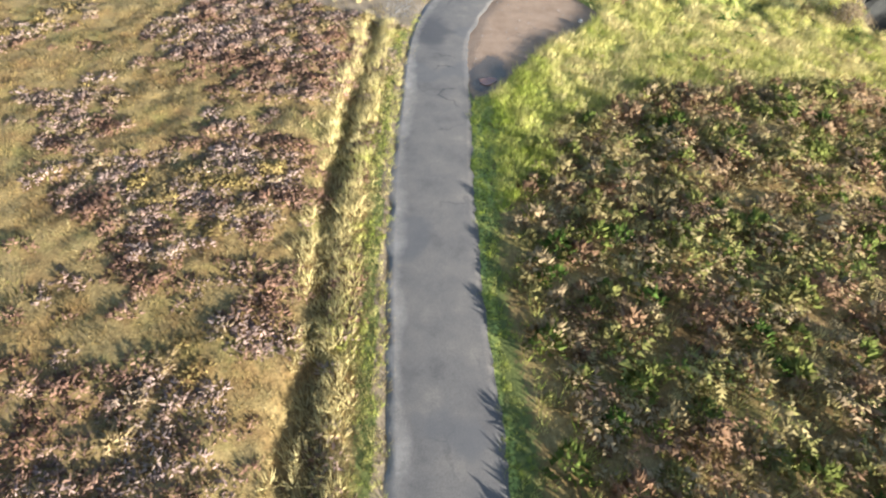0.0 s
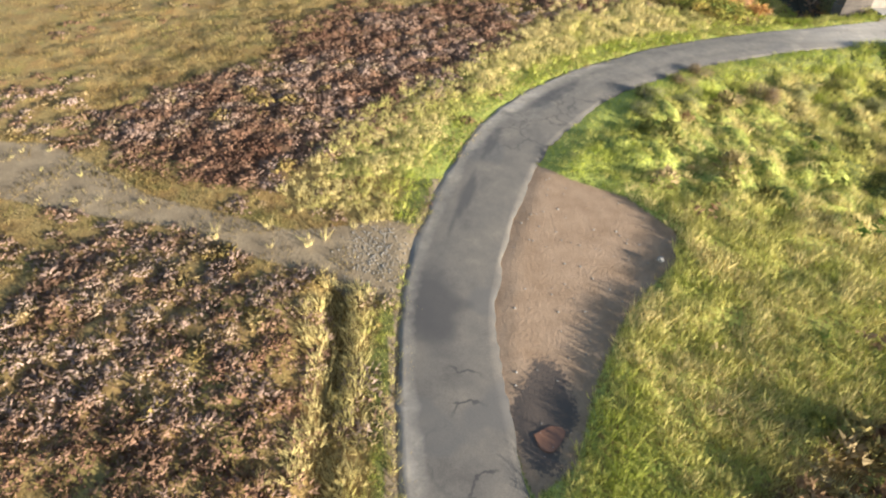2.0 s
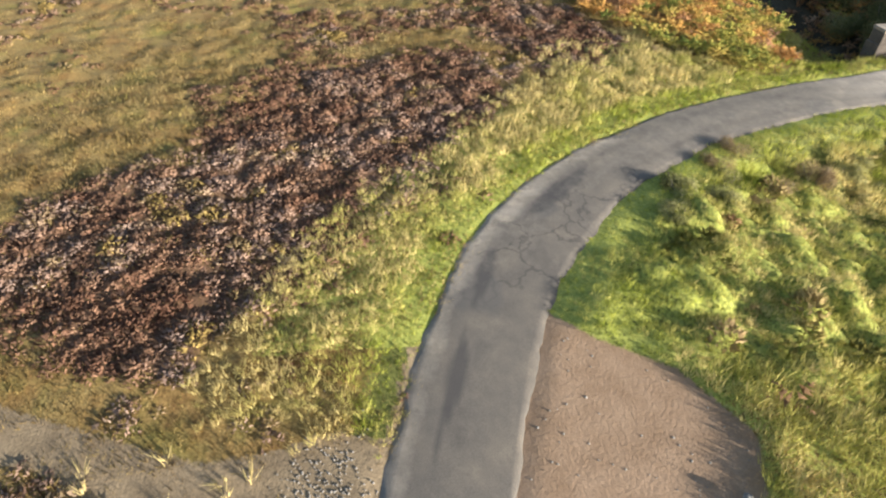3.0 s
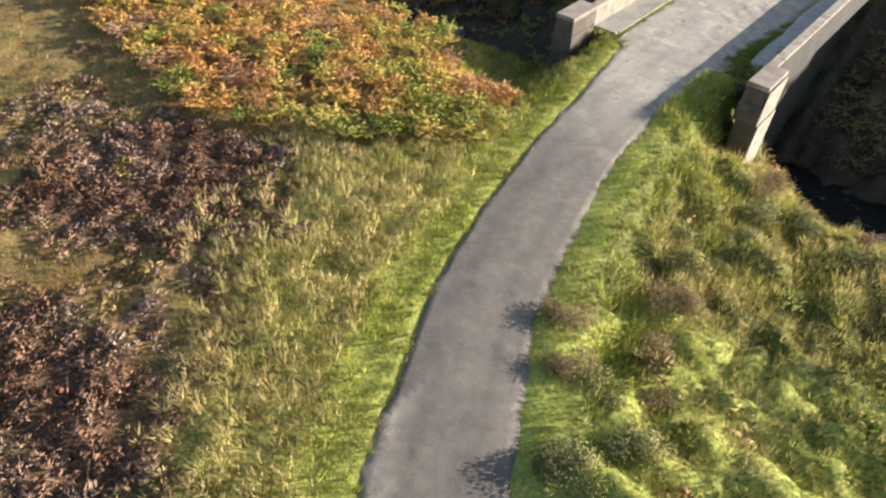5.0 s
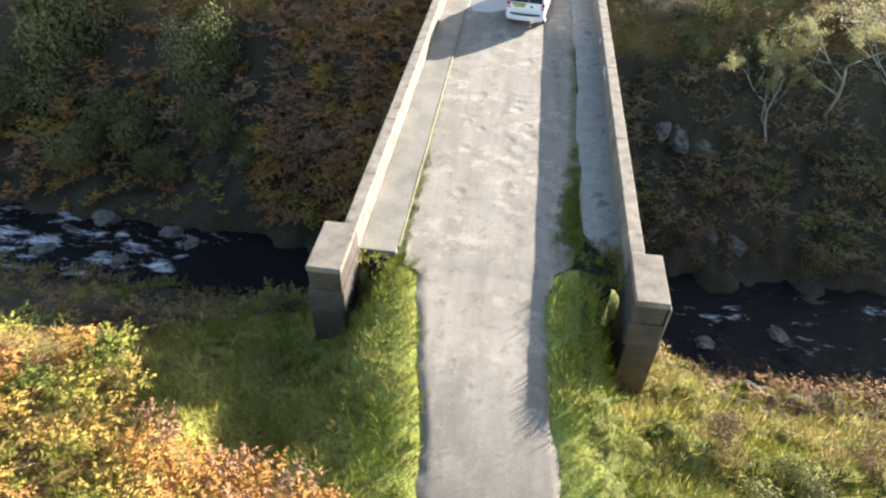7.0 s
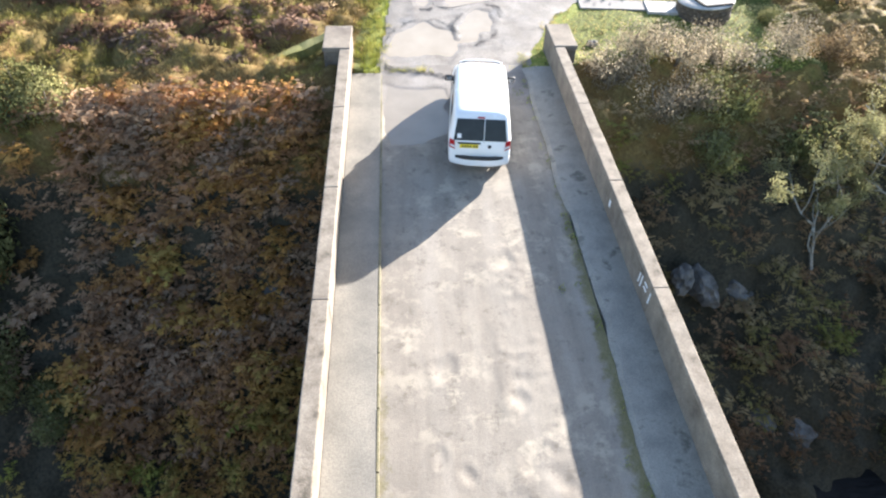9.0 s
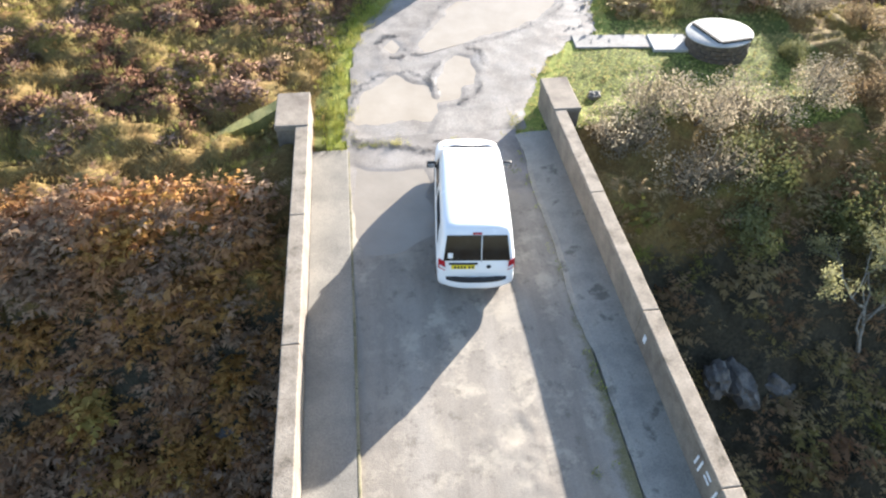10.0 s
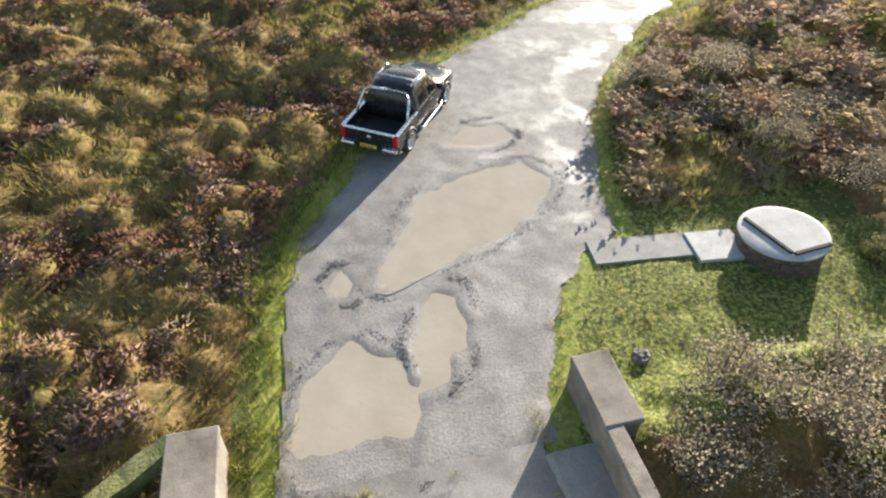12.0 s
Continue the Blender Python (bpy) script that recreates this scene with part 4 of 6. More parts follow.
def ring(spec, y):
    """Cross-section of a car body: from the floor's middle out, up the side and to the roof's middle."""
    zb, zs, zr, wb, wr = lerp_rows(spec, y)
    zs = min(zs, zr - 0.02)
    h = zr - zs
    e = min(0.14, h * 0.35)
    return [(0, zb), (wb * 0.8, zb), (wb * 0.95, zb + 0.04), (wb, zb + 0.16), (wb * 1.0, (zb + zs) / 2), (wb * 0.985, zs - 0.02), (wb * 0.965, zs),
            (wb + (wr - wb) * 0.5, zs + h * 0.45), (wr, zr - e), (wr - 0.03, zr - e * 0.45), (wr - 0.1, zr - e * 0.1), (wr * 0.6, zr + 0.012), (0, zr + 0.02)]


def loft(spec, ys):
    bm = bmesh.new()
    prev = None
    first = last = None
    for y in ys:
        half = ring(spec, y)
        row = [bm.verts.new((w, y, z)) for w, z in half] + [bm.verts.new((-w, y, z)) for w, z in half[-2:0:-1]]
        if prev:
            for i in range(len(row)):
                bm.faces.new((prev[i - 1], prev[i], row[i], row[i - 1]))
        first, last, prev = first or row, row, row
    bm.faces.new(first)
    bm.faces.new(last)
    bmesh.ops.recalc_face_normals(bm, faces=bm.faces)
    for f in bm.faces:
        f.smooth = True
    return bm


def side_x(spec, y, z):
    half = ring(spec, y)
    zs = [p[1] for p in half[3:10]]
    return np.interp(z, zs, [p[0] for p in half[3:10]])


def side_patch(spec, corners, sign, proud=0.008, n=8):
    """A pane on the body's flank: corners (y, z) anticlockwise, lower rear first."""
    bm = bmesh.new()
    a, b, c, d = (np.array(q, float) for q in corners)
    rows = []
    for i in range(n + 1):
        row = []
        for j in range(n + 1):
            u, v = i / n, j / n
            y, z = (a * (1 - u) + b * u) * (1 - v) + (d * (1 - u) + c * u) * v
            row.append(bm.verts.new((sign * (side_x(spec, y, z) + proud), y, z)))
        rows.append(row)
    for i in range(n):
        for j in range(n):
            bm.faces.new((rows[i][j], rows[i + 1][j], rows[i + 1][j + 1], rows[i][j + 1]))
    bmesh.ops.solidify(bm, geom=bm.faces, thickness=0.004)
    bmesh.ops.recalc_face_normals(bm, faces=bm.faces)
    return bm


def panel(points, thick=0.012, bevel=0.004):
    """A thin plate from a ring of 3D points."""
    bm = bmesh.new()
    f = bm.faces.new([bm.verts.new(p) for p in points])
    bm.normal_update()
    n = f.normal.copy()
    r = bmesh.ops.extrude_face_region(bm, geom=[f])
    for v in r["geom"]:
        if isinstance(v, bmesh.types.BMVert):
            v.co += n * thick
    bmesh.ops.recalc_face_normals(bm, faces=bm.faces)
    if bevel:
        bmesh.ops.bevel(bm, geom=list(bm.edges), offset=bevel, segments=1, affect="EDGES")
    return bm


def lathe(profile, segments=28, axis_x=0.0):
    """Turns (radius, x) pairs about the x axis."""
    bm = bmesh.new()
    rows = [[bm.verts.new((x, r * math.cos(a), r * math.sin(a))) for a in np.linspace(0, 2 * math.pi, segments, endpoint=False)] for r, x in profile]
    for p, q in zip(rows[:-1], rows[1:]):
        for i in range(segments):
            bm.faces.new((p[i - 1], p[i], q[i], q[i - 1]))
    bmesh.ops.recalc_face_normals(bm, faces=bm.faces)
    for f in bm.faces:
        f.smooth = True
    return bm


def wheel_part(thing, x, y, r, width, spokes, rim_mat):
    s = 1 if x > 0 else -1
    hub = part("wheel", lathe([(r * 0.66, -width / 2), (r * 0.9, -width / 2), (r * 0.985, -width * 0.36), (r, -width * 0.15), (r, width * 0.15), (r * 0.985, width * 0.36), (r * 0.9, width / 2), (r * 0.66, width / 2)]), RUBBER, thing, "black rubber tyre")
    hub.matrix_basis = pose(x, y, r)
    bm = lathe([(0.01, s * width * 0.3), (r * 0.16, s * width * 0.34), (r * 0.2, s * width * 0.28), (r * 0.22, s * width * 0.1)], 16)
    for k in range(spokes):
        a = 2 * math.pi * k / spokes
        bmesh.ops.create_cube(bm, size=1, matrix=Matrix.Rotation(a, 4, "X") @ Matrix.Translation((s * width * 0.27, 0, r * 0.4)) @ Matrix.Diagonal((0.03, r * 0.17, r * 0.52, 1)))
    part("rim", bm, rim_mat, hub, "alloy rim")
    part("rim_ring", lathe([(r * 0.62, s * width * 0.1), (r * 0.68, s * width * 0.5), (r * 0.64, s * width * 0.5), (r * 0.58, s * width * 0.1)]), rim_mat, hub)
    return hub


def tube(points, radius, segments=8):
    bm = bmesh.new()
    p = [Vector(q) for q in points]
    rows = []
    for i, q in enumerate(p):
        d = (p[min(i + 1, len(p) - 1)] - p[max(i - 1, 0)]).normalized()
        u = d.orthogonal().normalized()
        v = d.cross(u)
        r = radius[i] if isinstance(radius, (list, tuple)) else radius
        rows.append([bm.verts.new(q + (u * math.cos(a) + v * math.sin(a)) * r) for a in np.linspace(0, 2 * math.pi, segments, endpoint=False)])
    for a, b in zip(rows[:-1], rows[1:]):
        for i in range(segments):
            bm.faces.new((a[i - 1], a[i], b[i], b[i - 1]))
    bm.faces.new(rows[0])
    bm.faces.new(rows[-1])
    bmesh.ops.recalc_face_normals(bm, faces=bm.faces)
    for f in bm.faces:
        f.smooth = True
    return bm


VAN = [  # y, floor, belt line, roof, half width low, half width at the roof
    (0.0, 0.34, 0.8, 0.86, 0.70, 0.62), (0.03, 0.3, 0.92, 1.02, 0.80, 0.72), (0.07, 0.28, 1.0, 1.15, 0.84, 0.77), (0.19, 0.27, 1.02, 1.5, 0.87, 0.765),
    (0.30, 0.27, 1.02, 1.76, 0.885, 0.75), (0.40, 0.26, 1.02, 1.82, 0.893, 0.755), (0.7, 0.25, 1.02, 1.84, 0.897, 0.775), (1.6, 0.23, 1.01, 1.85, 0.897, 0.78), (2.5, 0.23, 1.0, 1.83, 0.897, 0.765),
    (2.85, 0.23, 1.0, 1.79, 0.895, 0.74), (3.02, 0.23, 1.0, 1.70, 0.893, 0.72), (3.42, 0.23, 1.0, 1.36, 0.89, 0.74), (3.64, 0.23, 0.99, 1.15, 0.885, 0.76), (3.78, 0.23, 0.95, 1.09, 0.88, 0.77),
    (4.12, 0.23, 0.85, 0.99, 0.85, 0.73), (4.3, 0.25, 0.72, 0.88, 0.78, 0.64), (4.4, 0.3, 0.6, 0.68, 0.62, 0.48)]


def rear_y(z):
    """Where the van's tail stands at a height."""
    return float(np.interp(z, [0.34, 0.86, 1.02, 1.15, 1.5, 1.76, 1.82], [0.0, 0.0, 0.03, 0.07, 0.19, 0.3, 0.4]))


def tail_plate(x0, x1, z0, z1, thick=0.014, taper=0.0, proud=0.008, spec=None):
    pts = [(x0, rear_y(z0) - proud, z0), (x1, rear_y(z0) - proud, z0), (x1 - taper, rear_y(z1) - proud, z1), (x0 + taper, rear_y(z1) - proud, z1)]
    return panel(pts, thick, 0.005)


def tail_pane(x0, x1, u0, u1):
    """A rear pane: its lower and its upper edge."""
    z0, z1 = 1.12, 1.69
    return panel([(x0, rear_y(z0) - 0.008, z0), (x1, rear_y(z0) - 0.008, z0), (u1, rear_y(z1) - 0.008, z1), (u0, rear_y(z1) - 0.008, z1)], 0.014, 0.005)


def bowed(x0, x1, y0, y1, z0, z1, bevel):
    """A bar across the tail that curves forward at its ends."""
    bm = box(x0, x1, y0, y1, z0, z1, bevel)
    bmesh.ops.subdivide_edges(bm, edges=[e for e in bm.edges if abs(e.verts[0].co.x - e.verts[1].co.x) > 0.8], cuts=14, use_grid_fill=True)
    for v in bm.verts:
        v.co.y += 0.2 * (abs(v.co.x) / 0.87) ** 3
    return bm


def build_van():
    van = tagged(new("van"), "white panel van with glazed rear doors standing on the bridge", "van")
    ys = sorted({r[0] for r in VAN} | {0.5, 1.1, 2.0, 3.2, 3.55, 3.95, 4.22})
    part("body", loft(VAN, ys), PAINT, van)
    for s in (-1, 1):
        part("side_window", side_patch(VAN, [(0.55, 1.08), (1.75, 1.08), (1.72, 1.62), (0.72, 1.6)], s), GLASS, van, "dark tinted side pane")
        part("door_window", side_patch(VAN, [(1.95, 1.07), (3.25, 1.05), (2.85, 1.56), (1.98, 1.6)], s), GLASS, van, "dark tinted side pane")
        part("side_trim", side_patch(VAN, [(0.25, 0.56), (3.0, 0.54), (3.0, 0.62), (0.25, 0.64)], s, 0.012), BLACK, van, "black rubbing strip")
        part("door_seam", side_patch(VAN, [(1.86, 0.4), (1.874, 0.4), (1.874, 1.6), (1.86, 1.6)], s, 0.003), BLACK, van)
        part("sill_trim", side_patch(VAN, [(0.9, 0.32), (3.3, 0.32), (3.3, 0.39), (0.9, 0.39)], s, 0.006), BLACK, van, "dark sill")
        mirror = part("mirror", box(s * 0.98 - 0.12, s * 0.98 + 0.12, 3.02, 3.12, 1.03, 1.22, 0.035), BLACK, van, "black door mirror", True)
        part("mirror_glass", box(s * 0.98 - 0.09, s * 0.98 + 0.09, 3.012, 3.022, 1.06, 1.19, 0.003), SILVER, mirror)
        part("mirror_arm", box(min(s * 0.8, s * 0.9), max(s * 0.8, s * 0.9), 3.03, 3.1, 1.04, 1.09, 0.01), BLACK, mirror)
        lamp = part("tail_lamp", panel([(s * 0.69, 0.0, 0.86), (s * 0.85, 0.1, 0.86), (s * 0.84, 0.13, 1.13), (s * 0.7, 0.035, 1.12)][::s], 0.03, 0.012), REDLAMP, van, "red tail lamp")
        part("reversing_lamp", panel([(s * 0.69, -0.03, 0.93), (s * 0.82, 0.05, 0.93), (s * 0.82, 0.06, 0.99), (s * 0.69, -0.02, 0.99)][::s], 0.02, 0.003), CLEARLAMP, lamp, "clear lens")
        part("headlamp", panel([(s * 0.5, 4.26, 0.82), (s * 0.76, 4.1, 0.82), (s * 0.77, 4.02, 0.95), (s * 0.55, 4.18, 0.96)][::-s], 0.02, 0.006), CLEARLAMP, van, "clear headlamp")
        for y in (0.72, 3.42):
            wheel_part(van, s * 0.78, y, 0.315, 0.2, 7, SILVER)
            part("wheel_arch", tube([(s * 0.885, y + 0.37 * math.cos(a), 0.315 + 0.37 * math.sin(a)) for a in np.linspace(0.05, math.pi - 0.05, 16)], 0.025, 6), BLACK, van)
    part("windscreen", panel([(-0.63, 3.06, 1.69), (0.63, 3.06, 1.69), (0.68, 3.5, 1.315), (-0.68, 3.5, 1.315)], 0.03, 0.004), WINDSCREEN, van, "sloping windscreen")
    part("cowl", panel([(-0.7, 3.49, 1.335), (0.7, 3.49, 1.335), (0.68, 3.62, 1.22), (-0.68, 3.62, 1.22)], 0.035, 0.006), SCREEN, van, "black cowl below the windscreen")
    part("windscreen_seal", tube([(0.66 * math.sin(a), 3.02 + 0.1 * math.cos(a), 1.765 - 0.05 * math.sin(a) ** 2) for a in np.linspace(-1.45, 1.45, 15)], 0.022, 6), PAINT, van, "white roof lip above the windscreen")
    part("wiper", tube([(-0.5, 3.6, 1.28), (-0.1, 3.5, 1.36), (0.15, 3.47, 1.385)], 0.012, 5), BLACK, van, "black wiper arm")
    part("rear_window", tail_pane(-0.74, 0.095, -0.66, 0.095), GLASS, van, "dark rear door pane")
    part("rear_window", tail_pane(0.115, 0.74, 0.115, 0.66), GLASS, van, "dark rear door pane")
    part("door_seam", tail_plate(0.1, 0.112, 0.52, 1.12, 0.006), BLACK, van)
    part("door_handle", tail_plate(-0.62, 0.02, 1.03, 1.07, 0.03), BLACK, van, "dark handle strip")
    plate = part("number_plate", tail_plate(-0.56, -0.04, 0.91, 1.02, 0.016, 0, 0.01), YELLOW, van, "yellow number plate")
    for k in range(6):
        x = -0.5 + 0.072 * k + (0.03 if k > 3 else 0)
        part("plate_bar", tail_plate(x, x + 0.045, 0.935, 0.995, 0.006, 0, 0.028), BLACK, plate)
    part("badge", lathe([(0.001, 0.0), (0.055, 0.0), (0.05, 0.015), (0.001, 0.018)], 20), GREYPAINT, van, "round dark badge").matrix_basis = Matrix.Translation((0.27, rear_y(0.96) - 0.005, 0.96)) @ Matrix.Rotation(-math.pi / 2, 4, "Z")
    bumper = part("bumper", bowed(-0.87, 0.87, -0.12, 0.06, 0.34, 0.62, 0.05), PAINT, van, "white rear bumper", True)
    part("bumper_strip", bowed(-0.68, 0.68, -0.135, -0.02, 0.585, 0.65, 0.012), BLACK, bumper, "black step strip")
    part("brake_lamp", tail_plate(-0.1, 0.1, 1.71, 1.75, 0.03), REDLAMP, van, "high brake lamp")
    part("sticker", tail_plate(-0.64, -0.53, 1.19, 1.31, 0.004, 0, 0.024), WHITE, van, "pale blue and white sticker")
    part("aerial", tube([(0, 2.75, 1.83), (0, 2.6, 2.0)], 0.006, 5), BLACK, van)
    return van


van = build_van()
van.matrix_basis = pose(-1.17, 24.85, 0.02, 0, 0, -6) @ Matrix.Diagonal((1.08, 1.215, 1.05, 1))

CAB = [(1.6, 0.42, 1.1, 1.18, 0.955, 0.8), (1.66, 0.42, 1.1, 1.6, 0.955, 0.72), (1.85, 0.4, 1.1, 1.77, 0.955, 0.7), (2.4, 0.4, 1.1, 1.82, 0.955, 0.7), (2.9, 0.4, 1.09, 1.79, 0.955, 0.68),
       (3.15, 0.4, 1.08, 1.7, 0.955, 0.67), (3.75, 0.4, 1.07, 1.22, 0.95, 0.72), (3.9, 0.4, 1.05, 1.14, 0.95, 0.78), (4.7, 0.4, 0.98, 1.06, 0.93, 0.74), (5.05, 0.42, 0.85, 0.98, 0.88, 0.66), (5.2, 0.48, 0.7, 0.8, 0.8, 0.6)]


def build_pickup():
    pick = tagged(new("pickup_truck"), "dark grey double-cab pickup with open bed and silver bars", "pickup")
    part("body", loft(CAB, sorted({r[0] for r in CAB} | {2.1, 3.4, 3.6, 4.2, 4.5})), GREYPAINT, pick, "dark grey cab and bonnet")
    bed = part("bed", box(-0.95, 0.95, 0.05, 1.62, 0.46, 0.62, 0.03), BLACK, pick, "black lined load bed")
    for s in (-1, 1):
        part("bed_side", box(min(s * 0.955, s * 0.86), max(s * 0.955, s * 0.86), 0.06, 1.62, 0.5, 1.08, 0.03), GREYPAINT, bed, "dark grey bed side")
        part("bed_rail", box(min(s * 0.96, s * 0.84), max(s * 0.96, s * 0.84), 0.06, 1.64, 1.078, 1.11, 0.01), SILVER, bed, "bright bed rail")
        part("side_window", side_patch(CAB, [(1.85, 1.15), (2.55, 1.15), (2.55, 1.6), (1.98, 1.6)], s), GLASS, pick, "dark side pane")
        part("door_window", side_patch(CAB, [(2.65, 1.15), (3.5, 1.14), (3.1, 1.56), (2.65, 1.6)], s), GLASS, pick, "dark side pane")
        part("window_trim", side_patch(CAB, [(1.75, 1.1), (3.6, 1.09), (3.6, 1.13), (1.75, 1.14)], s, 0.012), SILVER, pick, "bright waist trim")
        part("door_seam", side_patch(CAB, [(2.59, 0.5), (2.604, 0.5), (2.604, 1.1), (2.59, 1.1)], s, 0.004), BLACK, pick)
        part("door_handle", box(s * 0.96 - 0.02, s * 0.96 + 0.02, 2.65, 2.85, 0.98, 1.01, 0.008), SILVER, pick)
        part("side_step", tube([(s * 0.98, 1.75, 0.42), (s * 1.02, 1.9, 0.38), (s * 1.02, 3.5, 0.38), (s * 0.98, 3.65, 0.42)], 0.045), SILVER, pick, "silver side step")
        part("roof_rail", tube([(s * 0.62, 1.9, 1.82), (s * 0.63, 2.0, 1.88), (s * 0.63, 2.9, 1.88), (s * 0.62, 3.0, 1.82)], 0.028), SILVER, pick, "silver roof rail")
        part("sports_bar", tube([(s * 0.86, 0.95, 1.1), (s * 0.82, 1.22, 1.42), (s * 0.74, 1.42, 1.68), (s * 0.62, 1.5, 1.76), (0, 1.53, 1.77)], 0.045), SILVER, pick, "silver sports bar")
        mirror = part("mirror", box(s * 1.06 - 0.12, s * 1.06 + 0.12, 3.22, 3.34, 1.1, 1.3, 0.04), GREYPAINT, pick, "dark door mirror", True)
        part("mirror_arm", box(min(s * 0.88, s * 0.97), max(s * 0.88, s * 0.97), 3.24, 3.32, 1.11, 1.16, 0.01), BLACK, mirror)
        part("tail_lamp", box(s * 0.87 - 0.085, s * 0.87 + 0.085, -0.02, 0.1, 0.7, 1.06, 0.02), REDLAMP, pick, "tall red tail lamp")
        part("bumper_corner", box(s * 0.7 - 0.24, s * 0.7 + 0.24, -0.12, 0.08, 0.5, 0.64, 0.04), SILVER, pick, "chrome bumper corner")
        part("headlamp", panel([(s * 0.5, 5.06, 0.8), (s * 0.84, 4.9, 0.8), (s * 0.85, 4.8, 0.95), (s * 0.55, 5.0, 0.96)][::-s], 0.02, 0.006), CLEARLAMP, pick)
        for y in (0.95, 4.15):
            wheel_part(pick, s * 0.86, y, 0.385, 0.25, 8, SILVER)
            part("wheel_arch", tube([(s * 0.95, y + 0.45 * math.cos(a), 0.4 + 0.43 * math.sin(a)) for a in np.linspace(0.0, math.pi, 16)], 0.035, 6), BLACK, pick, "black arch trim")
    for y in (2.1, 2.75):
        part("roof_bar", tube([(-0.66, y, 1.92), (-0.3, y, 1.95), (0.3, y, 1.95), (0.66, y, 1.92)], 0.03), SILVER, pick, "silver roof cross bar")
    gate = part("tailgate", box(-0.76, 0.76, 0.0, 0.08, 0.6, 1.08, 0.02), GREYPAINT, pick, "dark grey tailgate")
    part("tailgate_cap", box(-0.86, 0.86, -0.01, 0.1, 1.078, 1.115, 0.012), SILVER, gate, "pale tailgate top edge")
    part("badge", lathe([(0.001, 0.0), (0.075, 0.0), (0.07, 0.02), (0.001, 0.022)], 20), SILVER, gate, "round silver badge").matrix_basis = Matrix.Translation((0.0, -0.004, 0.9)) @ Matrix.Rotation(-math.pi / 2, 4, "Z")
    plate = part("number_plate", box(-0.27, 0.27, -0.1, -0.085, 0.56, 0.67, 0.004), YELLOW, pick, "yellow number plate")
    for k in range(6):
        part("plate_bar", box(-0.23 + 0.075 * k, -0.185 + 0.075 * k, -0.106, -0.098, 0.585, 0.645), BLACK, plate)
    part("bumper_step", box(-0.34, 0.34, -0.085, 0.08, 0.48, 0.7, 0.02), BLACK, pick, "black bumper step")
    part("rear_window", panel([(-0.6, 1.615, 1.2), (0.6, 1.615, 1.2), (0.56, 1.68, 1.6), (-0.56, 1.68, 1.6)], 0.012, 0.004), GLASS, pick, "dark rear pane")
    part("windscreen", panel([(-0.58, 3.2, 1.675), (0.58, 3.2, 1.675), (0.64, 3.68, 1.27), (-0.64, 3.68, 1.27)], 0.02, 0.004), GLASS, pick, "sloping windscreen")
    part("bonnet_bulge", box(-0.5, 0.5, 3.95, 4.8, 1.0, 1.1, 0.05), GREYPAINT, pick)
    return pick


pickup = build_pickup()
pickup.matrix_basis = pose(-0.73, 42.85, 0.34, 1.85, 0, -35) @ Matrix.Diagonal((1.08, 1.04, 1.03, 1))

# ---- the round tank and its path ----
tank = tagged(new("water_tank"), "squat round stone tank with a pale concrete lid on grass", "tank")
tank.matrix_basis = pose(10.15, 35.98, 0.1, -2, -4, 0)
TANK_R = 1.23


def turned(profile, segments=48):
    bm = lathe(profile, segments)
    bmesh.ops.rotate(bm, verts=bm.verts, matrix=Matrix.Rotation(-math.pi / 2, 3, "Y"))
    return bm


lid = part("lid", turned([(0.01, 0.7), (TANK_R * 0.5, 0.7), (TANK_R - 0.02, 0.697), (TANK_R, 0.685), (TANK_R, 0.655), (TANK_R - 0.05, 0.65), (0.01, 0.65)]), PALE_CONCRETE, tank, "pale concrete lid")
hatch = bmesh.new()
outline = [(-0.3, -0.86), (-0.62, 0.86)] + [(1.11 * math.cos(a), 1.11 * math.sin(a)) for a in np.linspace(2.1, -0.62, 18)] + [(0.85, -0.8)]
low = [hatch.verts.new((a, b, 0.68)) for a, b in outline]
top = [hatch.verts.new((a, b, 0.714)) for a, b in outline]
hatch.faces.new(top)
for i in range(len(low)):
    hatch.faces.new((low[i - 1], low[i], top[i], top[i - 1]))
bmesh.ops.recalc_face_normals(hatch, faces=hatch.faces)
part("hatch", hatch, PALE_CONCRETE, lid, "raised pale hatch slab")
part("hatch_rim", box(-0.075, 0.03, -0.88, 0.88, 0.69, 0.765, 0.006), BLACK_STONE, lid, "dark edge strip").matrix_basis = pose(-0.5, 0.0, 0, 0, 0, 10.5)
part("hatch_rim", box(-0.58, 0.58, -0.075, 0.03, 0.69, 0.765, 0.006), BLACK_STONE, lid, "dark edge strip").matrix_basis = pose(0.27, -0.87, 0, 0, 0, 3)
part("core", turned([(0.01, 0.649), (TANK_R - 0.2, 0.649), (TANK_R - 0.2, -0.5), (0.01, -0.5)], 32), MASONRY, tank, "dark mortar core")
rng = random.Random(4)
for course in range(5):
    n = 20
    for k in range(n):
        a = 2 * math.pi * (k + 0.5 * (course % 2)) / n
        w = TANK_R * 2 * math.pi / n * rng.uniform(0.86, 0.94)
        bm = box(-0.1, 0.1 * rng.uniform(0.7, 1.0), -w / 2, w / 2, 0, 0.16, 0.018)
        st = part("stone", roughen(bm, 0.3, 0.02, k + course * 40), MASONRY, tank)
        st.matrix_basis = Matrix.Rotation(a, 4, "Z") @ Matrix.Translation((TANK_R - 0.14, 0, -0.212 + course * 0.172))
PATH_CONCRETE = stony("path_concrete", [(0.3, (0.2, 0.192, 0.178)), (0.55, (0.28, 0.27, 0.252)), (0.75, (0.345, 0.335, 0.316))], 1.2, 26, 0.006)
